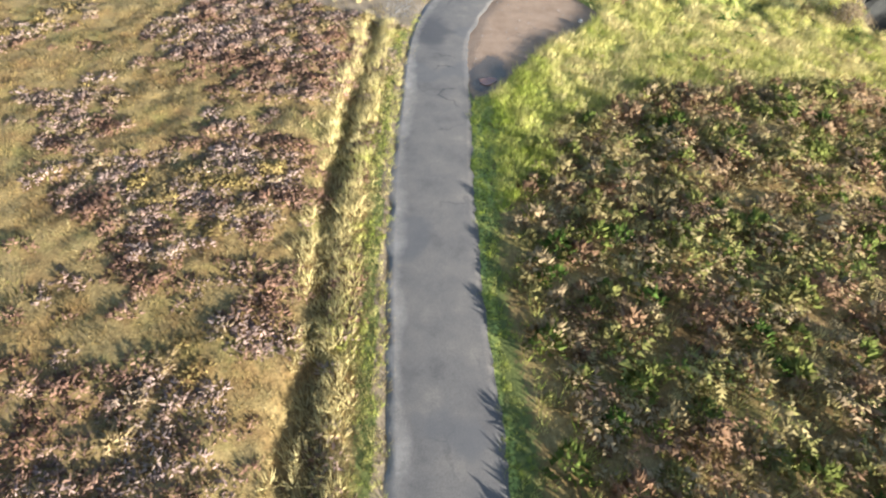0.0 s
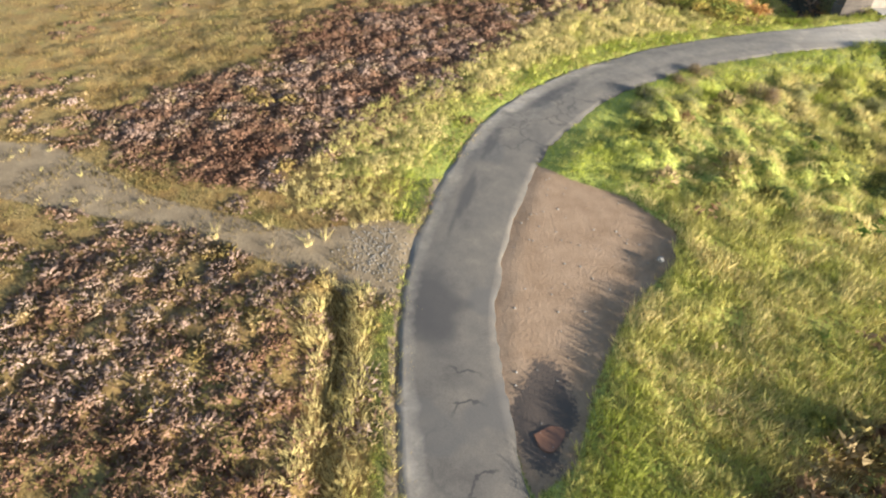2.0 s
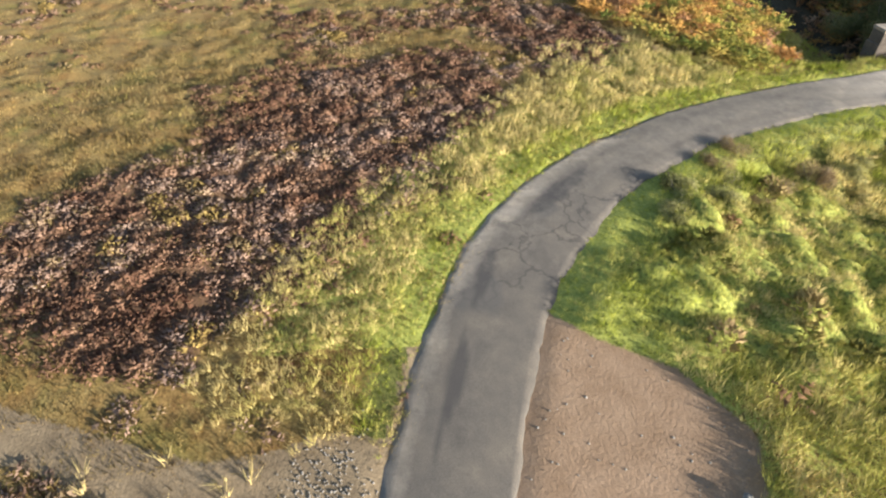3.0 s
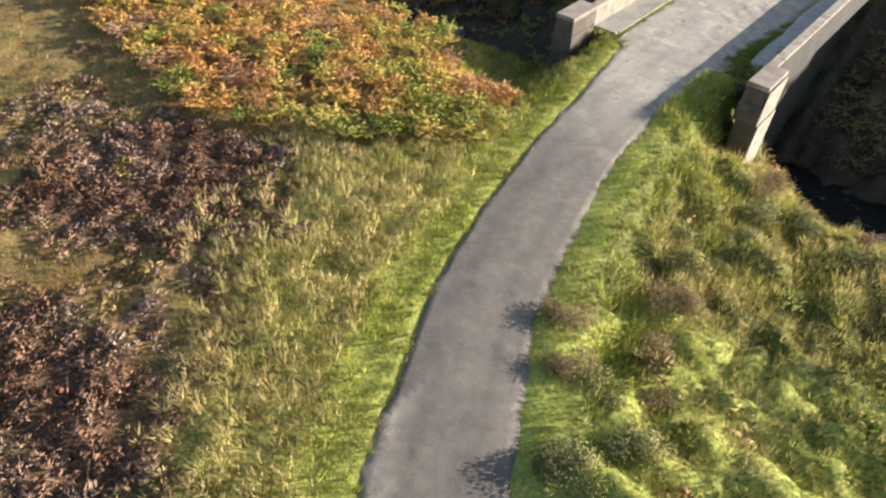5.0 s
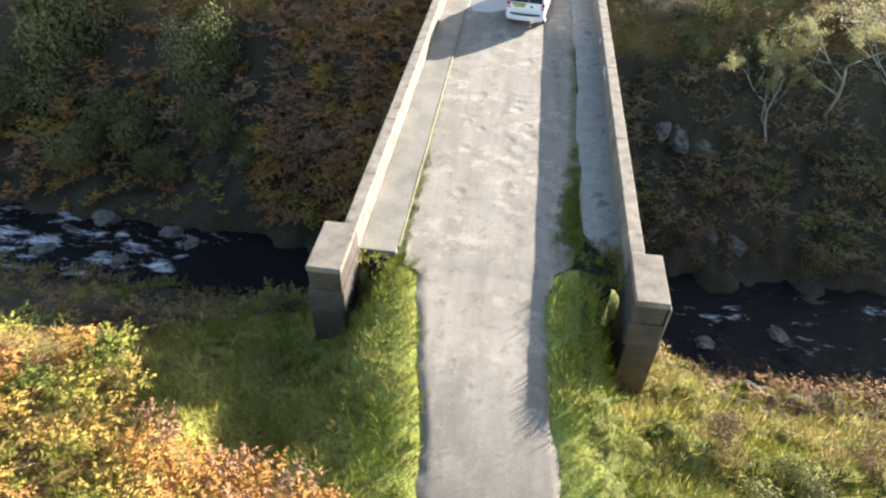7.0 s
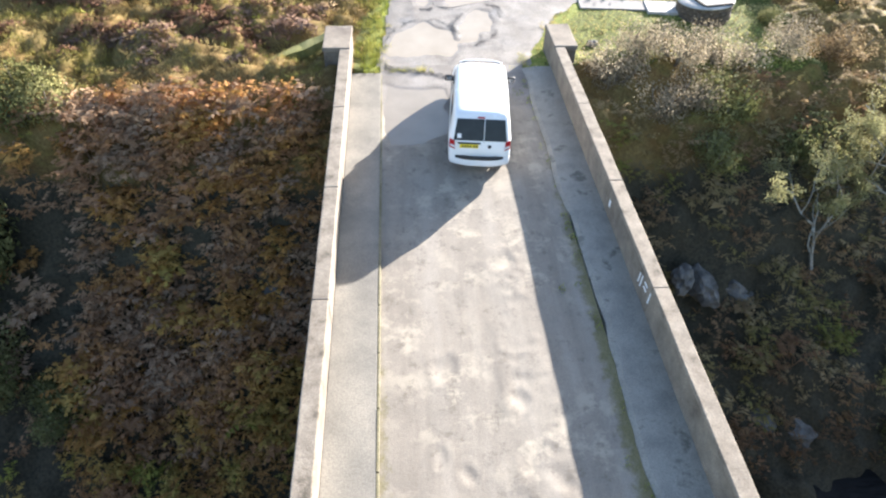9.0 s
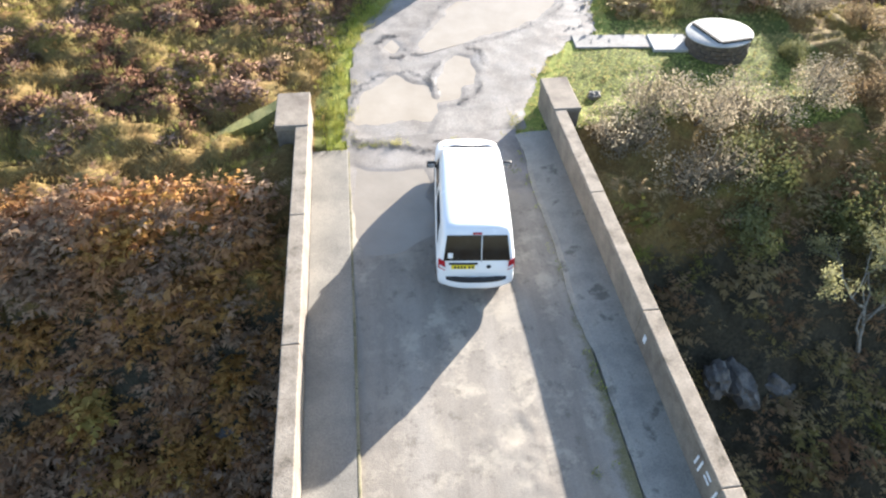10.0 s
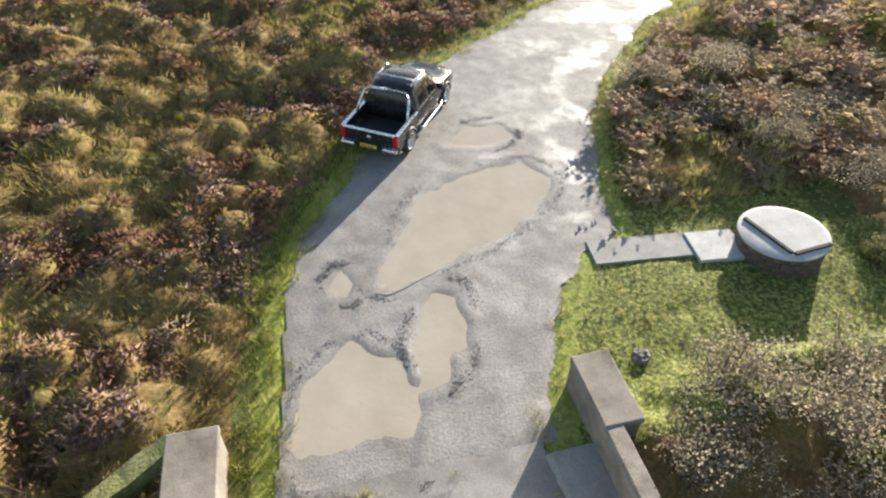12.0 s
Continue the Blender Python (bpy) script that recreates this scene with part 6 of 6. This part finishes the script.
plant_out("fern_scrub", [bracken_plant(6, 0.6, 90 + k, 7) for k in range(9)], x[ne], y[ne], size[ne] * 1.1, 0.3 + 0.8 * tint[ne], FERN, "thicket of dying ferns, mauve-brown with green gaps", "scrub", -0.05, 0.2, 0.0, 1.1, (1.3, rise[ne] * 0.8, 251, 0.5, 0.5))


# low rounded clumps with dark gaps between them
def clump_share(x, y, s):
    d = area_dist(x, y, SCRUB_E) + 2.0 * (fbm(x, y, 3, 181) - 0.5)
    share = np.where(s["east"] & s["south"] & (d < 0.5), 0.72, 0.0)
    share = np.where(s["east"] & s["south"] & (x < 14) & (y > -13) & (y < 0.5) & (s["gap"] > 2.3) & (s["hole"] > -3), np.where(x < 6.5, 0.4, 0.12) * patch(x, y, 2.4, 263, 0.6), share)
    share = np.where(~s["south"] & ~s["left"] & (y > 39) & (s["yard"] > 1.0), 0.15, share)
    return share * s["open"] * (s["gap"] > 1.2) * ~((x > DECK_L - 1) & (x < DECK_R + 1) & (y > 5) & (y < 33))


x, y, s = pick(0.62, clump_share, 16, 32)
far_east = s["south"] & (x > 14)
tint = np.where(far_east, 0.5, np.where(s["south"], 0.36, 0.58)) + np.where(far_east, 0.24, 0.13) * nrng.normal(0, 1, len(x)) + 0.5 * (fbm(x, y, 2.5, 265, 3) - 0.5)
plant_out("undergrowth", [heather_clump(120, 0.36, 0.55, 140 + k, 0.13, 0.04) for k in range(8)], x, y, nrng.uniform(0.45, 1.5, len(x)), tint, SCRUB, "rounded clumps of bracken, bramble and tussock", "undergrowth", -0.05, 0.2)


# ---- bushes and trees ----
def leaves(points, size, seed, flat=0.3):
    """Small pointed leaves, two triangles each."""
    r = np.random.default_rng(seed)
    n = len(points)
    d = r.normal(0, 1, (n, 3)) + (0, 0, flat)
    d /= np.linalg.norm(d, axis=1, keepdims=True)
    s = np.cross(d, r.normal(0, 1, (n, 3)))
    s /= np.linalg.norm(s, axis=1, keepdims=True)
    ln = size * r.uniform(0.6, 1.3, (n, 1))
    co = np.stack([points, points + d * ln * 0.5 + s * ln * 0.28, points + d * ln, points + d * ln * 0.5 - s * ln * 0.28], 1).reshape(-1, 3)
    i = np.arange(n)[:, None] * 4
    return co, np.vstack([i + (0, 1, 2), i + (0, 2, 3)])


def bush(name, seed, material, label, count=4000, size=0.075, tone=0.4):
    """A thing about 1 m in radius and 1 m high: stems and a ragged crown of leaves."""
    r = np.random.default_rng(seed)
    thing = tagged(new(name), label, "bush", group="bushes on the banks")
    lobes = [(r.uniform(-0.6, 0.6), r.uniform(-0.6, 0.6), r.uniform(0.25, 0.65), r.uniform(0.3, 0.5)) for _ in range(9)]
    bm = bmesh.new()
    pts, tints, forms = [], [], []
    for k, (a, b, c, rad) in enumerate(lobes):
        n = count // len(lobes)
        v = r.normal(0, 1, (n, 3))
        v /= np.linalg.norm(v, axis=1, keepdims=True)
        v *= rad * r.uniform(0.55, 1.12, (n, 1)) * np.where(r.uniform(0, 1, (n, 1)) > 0.93, 1.25, 1)
        p = v + (a, b, c)
        pts.append(p[p[:, 2] > 0.02])
        forms.append((v / rad + np.array((a, b, c - 0.2)) * 0.8)[p[:, 2] > 0.02])
        tints.append(np.full(len(pts[-1]), tone + r.uniform(-0.3, 0.3)) + r.normal(0, 0.07, len(pts[-1])))
        t = tube([(a * 0.15, b * 0.15, -0.3), (a * 0.5, b * 0.5, c * 0.4), (a, b, c), (a * 1.2, b * 1.2, c + rad * 0.8)], [0.03, 0.022, 0.014, 0.005], 5)
        me = bpy.data.meshes.new("stem")
        t.to_mesh(me)
        t.free()
        bm.from_mesh(me)
        bpy.data.meshes.remove(me)
    part("branchwork", bm, BARK, thing, "thin grey stems")
    pts = np.vstack(pts)
    co, tr = leaves(pts, size, seed)
    crown = new("foliage", mesh_of("foliage", co, tr, {"tint": np.clip(np.repeat(np.concatenate(tints), 4), 0, 1), "form": np.repeat(np.vstack(forms), 4, 0)}, False, [material]))
    crown.parent = thing
    return thing


def bare_tree(name, seed, height, label, leaf_count, lean):
    """A slender tree: trunk, forking pale limbs and sparse leaves."""
    r = random.Random(seed)
    thing = tagged(new(name), label, "tree", group="trees in the gorge")
    twigs, ends = [], []

    def grow(p, d, length, rad, depth):
        pts, q, w = [p], p.copy(), d.copy()
        for _ in range(4):
            w = (w + Vector((r.gauss(0, 0.16), r.gauss(0, 0.16), r.gauss(0.05, 0.1)))).normalized()
            q = q + w * length / 4
            pts.append(q.copy())
        twigs.append((pts, [rad, rad * 0.85, rad * 0.7, rad * 0.6, rad * 0.5], depth))
        if depth >= 3:
            ends.extend(pts[1:])
        if depth < 4:
            for k in range(3 if depth < 2 else 2):
                at = pts[2 + (k % 3)]
                e = (w + Vector((r.gauss(0, 0.75), r.gauss(0, 0.75), r.gauss(0.1, 0.35)))).normalized()
                grow(at.copy(), e, length * r.uniform(0.58, 0.8), rad * 0.52, depth + 1)
    grow(Vector((0, 0, -0.4)), Vector((lean[0], lean[1], 1)).normalized(), height * 0.42, height * 0.014, 0)
    for nm, lo, hi, lab in (("trunk", 0, 0, "grey trunk"), ("branchwork", 1, 9, "pale bare limbs")):
        bm = bmesh.new()
        for pts, rad, depth in twigs:
            if lo <= depth <= hi:
                t = tube(pts, rad, 6 if depth < 2 else 4)
                me = bpy.data.meshes.new("twig")
                t.to_mesh(me)
                t.free()
                bm.from_mesh(me)
                bpy.data.meshes.remove(me)
        part(nm, bm, PALE_BARK, thing, lab)
    rn = np.random.default_rng(seed)
    e = np.array([tuple(v) for v in ends])
    p = e[rn.integers(0, len(e), leaf_count)] + rn.normal(0, 0.1, (leaf_count, 3))
    co, tr = leaves(p, 0.075, seed)
    crown = new("crown", mesh_of("crown", co, tr, {"tint": np.clip(np.repeat(rn.normal(0.95, 0.15, leaf_count), 4), 0, 1), "form": np.repeat(p - e.mean(0), 4, 0)}, False, [BUSHLEAF]))
    crown.parent = thing
    return thing


KINDS = [bush("bush", 301, BUSHLEAF, "dense grey-green bush on the grassy bank"), bush("bush", 302, BUSHLEAF, "dense grey-green bush on the grassy bank"),
         bush("bush", 303, RUSTLEAF, "twiggy brown bush with thinning leaves", 4400, 0.058, 0.5), bush("bush", 304, BROWNLEAF, "twiggy brown bush with thinning leaves", 4400, 0.055, 0.6),
         bush("bush", 305, BUSHLEAF, "large rounded grey-green bush on the gorge's side", 9000, 0.06, 0.36)]
BUSHES = [(3.9, -1.6, 0.8, 0.7, 0), (5.6, -6.3, 0.7, 0.55, 2), (6.2, -7.4, 0.6, 0.4, 2), (5.2, -8.4, 0.8, 0.6, 0), (6.6, -9.4, 0.8, 0.55, 1), (5.9, -10.8, 0.9, 0.6, 0), (7.4, -11.6, 0.8, 0.5, 0),
          (3.4, -7.2, 0.8, 0.5, 2), (4.7, -2.6, 0.9, 0.9, 0), (5.2, -4.6, 0.9, 0.8, 2), (5.3, -1.2, 0.85, 0.65, 0), (5.8, 0.4, 0.8, 0.6, 1), (6.6, 3.0, 0.9, 0.7, 1), (8.8, 2.0, 1.1, 0.9, 0),
          (4.9, 3.8, 0.9, 0.9, 2), (4.3, -8.4, 0.8, 0.5, 2), (10.5, 4.2, 1.3, 1.0, 2), (8.8, 4.4, 1.3, 1.0, 2), (10.5, 0.8, 1.3, 1.1, 1), (12.5, 2.4, 1.5, 1.2, 2), (5.2, 1.9, 0.9, 0.8, 1), (12.0, -1.5, 1.2, 1.1, 0),
          (5.5, 31.9, 1.6, 1.3, 3), (4.6, 30.2, 1.3, 1.5, 3), (7.0, 31.0, 1.5, 1.5, 3), (6.4, 29.0, 1.5, 1.6, 3), (9.4, 31.2, 1.6, 1.5, 3), (8.6, 29.2, 1.6, 1.6, 0), (11.8, 32.0, 1.5, 1.2, 3), (14.5, 32.4, 1.6, 1.2, 2),
          (11.0, 42.6, 1.4, 1.1, 3), (12.8, 40.6, 1.2, 0.9, 3), (14.6, 38.3, 1.4, 0.9, 3), (15.4, 41.8, 1.4, 1.0, 3), (10.4, 45.6, 1.3, 1.1, 3), (14.0, 45.4, 1.5, 1.2, 3),
          (16.8, 36.4, 1.3, 1.0, 2), (12.9, 35.0, 0.8, 0.7, 1), (17.5, 44.5, 1.5, 1.2, 2), (-18.6, 25.2, 2.9, 4.0, 4), (-25.6, 25.6, 3.6, 4.6, 4), (-22.0, 28.6, 2.8, 3.2, 4), (-28.0, 23.0, 3.0, 3.6, 4), (-22.0, 22.6, 2.6, 3.0, 4), (-29.0, 28.5, 3.4, 3.6, 4),
          (-17.0, 22.2, 2.0, 2.2, 4), (-25.0, 20.6, 2.2, 2.2, 4), (-16.0, 28.6, 1.8, 1.8, 4), (-19.8, 20.8, 1.8, 1.6, 4), (-14.6, 21.2, 1.5, 1.4, 4), (8.0, 27.5, 1.4, 1.2, 1), (12.0, 28.0, 1.8, 1.6, 0), (16.5, 29.5, 2.2, 1.8, 3), (18.0, 24.0, 2.2, 2.0, 0), (14.8, 20.0, 1.4, 1.3, 1)]
brng = random.Random(9)
used = set()
for bx, by, br, bh, kind in BUSHES:
    m = Matrix.Translation((bx, by, float(ground_z(np.array([bx]), np.array([by]))[0]) - 0.08)) @ Matrix.Rotation(brng.uniform(0, 6.28), 4, "Z") @ Matrix.Diagonal((br, br, bh, 1))
    if kind not in used:
        KINDS[kind].matrix_basis = m
        used.add(kind)
    else:
        b = copy_thing(KINDS[kind], Matrix.Identity(4))
        b.matrix_basis = m
for tx, ty, th, seed, n, lean in ((12.4, 25.2, 7.0, 401, 8500, (0.05, 0.1)), (15.2, 26.5, 8.0, 402, 9500, (0.1, -0.05)), (18.5, 27.0, 6.5, 403, 2200, (0.0, 0.0))):
    tr = bare_tree("tree", seed, th, "slender pale-limbed tree with sparse leaves in the gorge", n, lean)
    tr.location = (tx, ty, float(ground_z(np.array([tx]), np.array([ty]))[0]))


# ---- rocks ----
def boulder(x, y, z, sx, sy, sz, seed, label):
    bm = bmesh.new()
    bmesh.ops.create_icosphere(bm, subdivisions=3, radius=1)
    for v in bm.verts:
        d = v.co.normalized()
        v.co = d * (1 + 0.35 * noise.noise(d * 1.3 + Vector((seed, 0, 0))) + 0.3 * noise.noise(d * 3 + Vector((0, seed, 0))) + 0.16 * noise.noise(d * 8 + Vector((seed, seed, 0))))
        v.co = Vector((v.co.x * sx, v.co.y * sy, v.co.z * sz))
    ob = part("rock", bm, STONE)
    ob.matrix_basis = pose(x, y, z, 0, 0, seed * 47)
    return tagged(ob, label, "rock", group="scattered rocks")


for k, (a, b, c, r1, r2, r3) in enumerate([(-9.33, 26.36, -2.15, 0.42, 0.35, 0.4), (-8.0, 24.42, -4.75, 0.75, 0.5, 0.5), (-22.7, 18.2, -9.5, 0.8, 0.6, 0.4), (-18.6, 17.6, -9.5, 0.6, 0.4, 0.35), (-17.2, 17.0, -9.6, 0.5, 0.4, 0.3),
                                           (7.6, 24.6, -5.3, 0.9, 0.45, 0.6), (8.8, 24.6, -5.8, 0.85, 0.4, 0.55), (9.6, 24.6, -6.2, 0.6, 0.4, 0.5), (6.7, 24.5, -4.8, 0.6, 0.4, 0.5), (9.2, 21.3, -8.6, 1.1, 0.6, 0.6), (10.8, 20.4, -8.8, 0.9, 0.6, 0.5),
                                           (-24.5, 15.4, -9.6, 0.7, 0.5, 0.35), (-20.3, 15.2, -9.6, 0.5, 0.4, 0.3), (12.0, 15.2, -9.6, 0.5, 0.4, 0.25), (8.5, 14.2, -9.6, 0.4, 0.4, 0.25), (4.5, 33.35, 0.02, 0.26, 0.2, 0.16), (17.6, -14.6, 0.25, 0.12, 0.1, 0.09)]):
    boulder(a, b, c, r1, r2, r3, k + 1, "pale weathered boulder in the gorge" if k < 15 else "small pale stone beside the road")


# ---- loose stones ----
def pebble(seed):
    r = np.random.default_rng(seed)
    v = np.array([(1, 0, 0), (-1, 0, 0), (0, 1, 0), (0, -1, 0), (0, 0, 0.8), (0, 0, -0.6)], float) * r.uniform(0.7, 1.3, (6, 1))
    f = np.array([(0, 2, 4), (2, 1, 4), (1, 3, 4), (3, 0, 4), (2, 0, 5), (1, 2, 5), (3, 1, 5), (0, 3, 5)])
    return v, f


def strew(name, x, y, z, size, material, label):
    tv = [pebble(k) for k in range(5)]
    n = len(x)
    a = nrng.uniform(0, 6.28, n)
    k = nrng.integers(0, 5, n)
    v = np.stack([tv[i][0] for i in range(5)])[k] * size[:, None, None]
    co = np.stack([v[:, :, 0] * np.cos(a)[:, None] - v[:, :, 1] * np.sin(a)[:, None] + x[:, None], v[:, :, 0] * np.sin(a)[:, None] + v[:, :, 1] * np.cos(a)[:, None] + y[:, None], v[:, :, 2] + z[:, None]], 2).reshape(-1, 3)
    tr = (tv[0][1][None] + (np.arange(n) * 6)[:, None, None]).reshape(-1, 3)
    return tagged(new(name, mesh_of(name, co, tr, None, False, [material])), label, "stones", kind="stuff")


PEBBLE = stony("pebble", [(0.3, (0.1, 0.093, 0.082)), (0.5, (0.16, 0.15, 0.135)), (0.75, (0.25, 0.235, 0.215))], 7, 40, 0.004)
xs, ys = [], []
for k, p in enumerate(PUDDLES):
    q = smooth_line(list(p) + [p[0]], 900)
    q = np.repeat(q, 2, 0) + nrng.normal(0, 0.08, (1800, 2))
    c = q.mean(0)
    q = q + (q - c) / np.hypot(*(q - c).T)[:, None] * 0.27
    m = fbm(q[:, 0], q[:, 1], 1.2, 301) > (0.54 if k < 2 else 0.6)
    xs.append(q[m, 0])
    ys.append(q[m, 1])
# a low ridge of grit where the gravel meets the bridge
xs.append(nrng.uniform(-4.1, -0.9, 1500))
ys.append(np.interp(xs[-1], [-4.1, -2.6, -1.7, -0.9], [31.6, 31.2, 30.9, 30.9]) + 0.25 * (vnoise(xs[-1], xs[-1] * 0, 0.9, 303) - 0.5) + nrng.normal(0, 0.13, 1500))
x, y = np.concatenate(xs), np.concatenate(ys)
m = (y > 30.6) & ((area_dist(x, y, YARD) < -0.2) | (y < 31.4))
x, y = x[m], y[m]
strew("loose_stones", x, y, yard_height(x, y) + 0.025, nrng.uniform(0.005, 0.018, len(x)), PEBBLE, "dark loose stones heaped round the puddles")
x, y = nrng.normal(16.2, 0.9, 420), nrng.normal(-23.9, 0.6, 420)
m = (road_gap(x, y) > 0.02) & (ground_z(x, y) > -0.25)
x, y = x[m], y[m]
strew("loose_stones", x, y, ground_z(x, y) + 0.015, nrng.uniform(0.015, 0.045, len(x)), PEBBLE, "pale broken stones at the track's mouth")
x, y = nrng.uniform(11, 25, 260), nrng.uniform(-21, -13, 260)
m = (area_dist(x, y, LAYBY) < -0.2) & (road_gap(x, y) > 0.1)
x, y = x[m], y[m]
strew("loose_stones", x, y, ground_z(x, y) + 0.01, nrng.uniform(0.015, 0.05, len(x)), STONE, "scattered small stones on the reddish lay-by")

# moss and grass along the bridge's shaded gutter
x = nrng.uniform(0.3, 1.24, 9000)
y = nrng.uniform(8.0, 30.5, 9000)
m = nrng.uniform(0, 1, 9000) < step(x - 1.25, -0.9 * (1 - step(y, 9, 16)) - 0.16 - 0.3 * (vnoise(x, y, 0.8, 307) - 0.5), -0.05) * (1 - 0.93 * step(y, 9.5, 15)) * step(y, 7.9, 9.8)
x, y = x[m], y[m]
# and a thinner line along the other kerb
x2, y2 = -4.14 + np.abs(nrng.normal(0, 0.09, 170)), 7.4 + 6 * nrng.uniform(0, 1, 170) ** 2.2
x, y = np.concatenate([x, x2]), np.concatenate([y, y2])
tv = [tuft(14, 0.07, 0.1, 0.014, 0.9, 120 + k) for k in range(4)]
k = nrng.integers(0, 4, len(x))
co = np.concatenate([tv[i][0] + (a, b, 0.02) for i, a, b in zip(k, x, y)])
tr = np.concatenate([tv[0][1] + 42 * i for i in range(len(x))])
tagged(new("moss", mesh_of("moss", co, tr, {"tint": np.repeat(np.clip(nrng.normal(0.2, 0.15, len(x)), 0, 1), 42), "form": np.tile((0.0, 0.0, 1.0), (len(co), 1))}, False, [GREENGRASS])), "olive moss and short grass in the bridge gutter", "moss", kind="stuff")
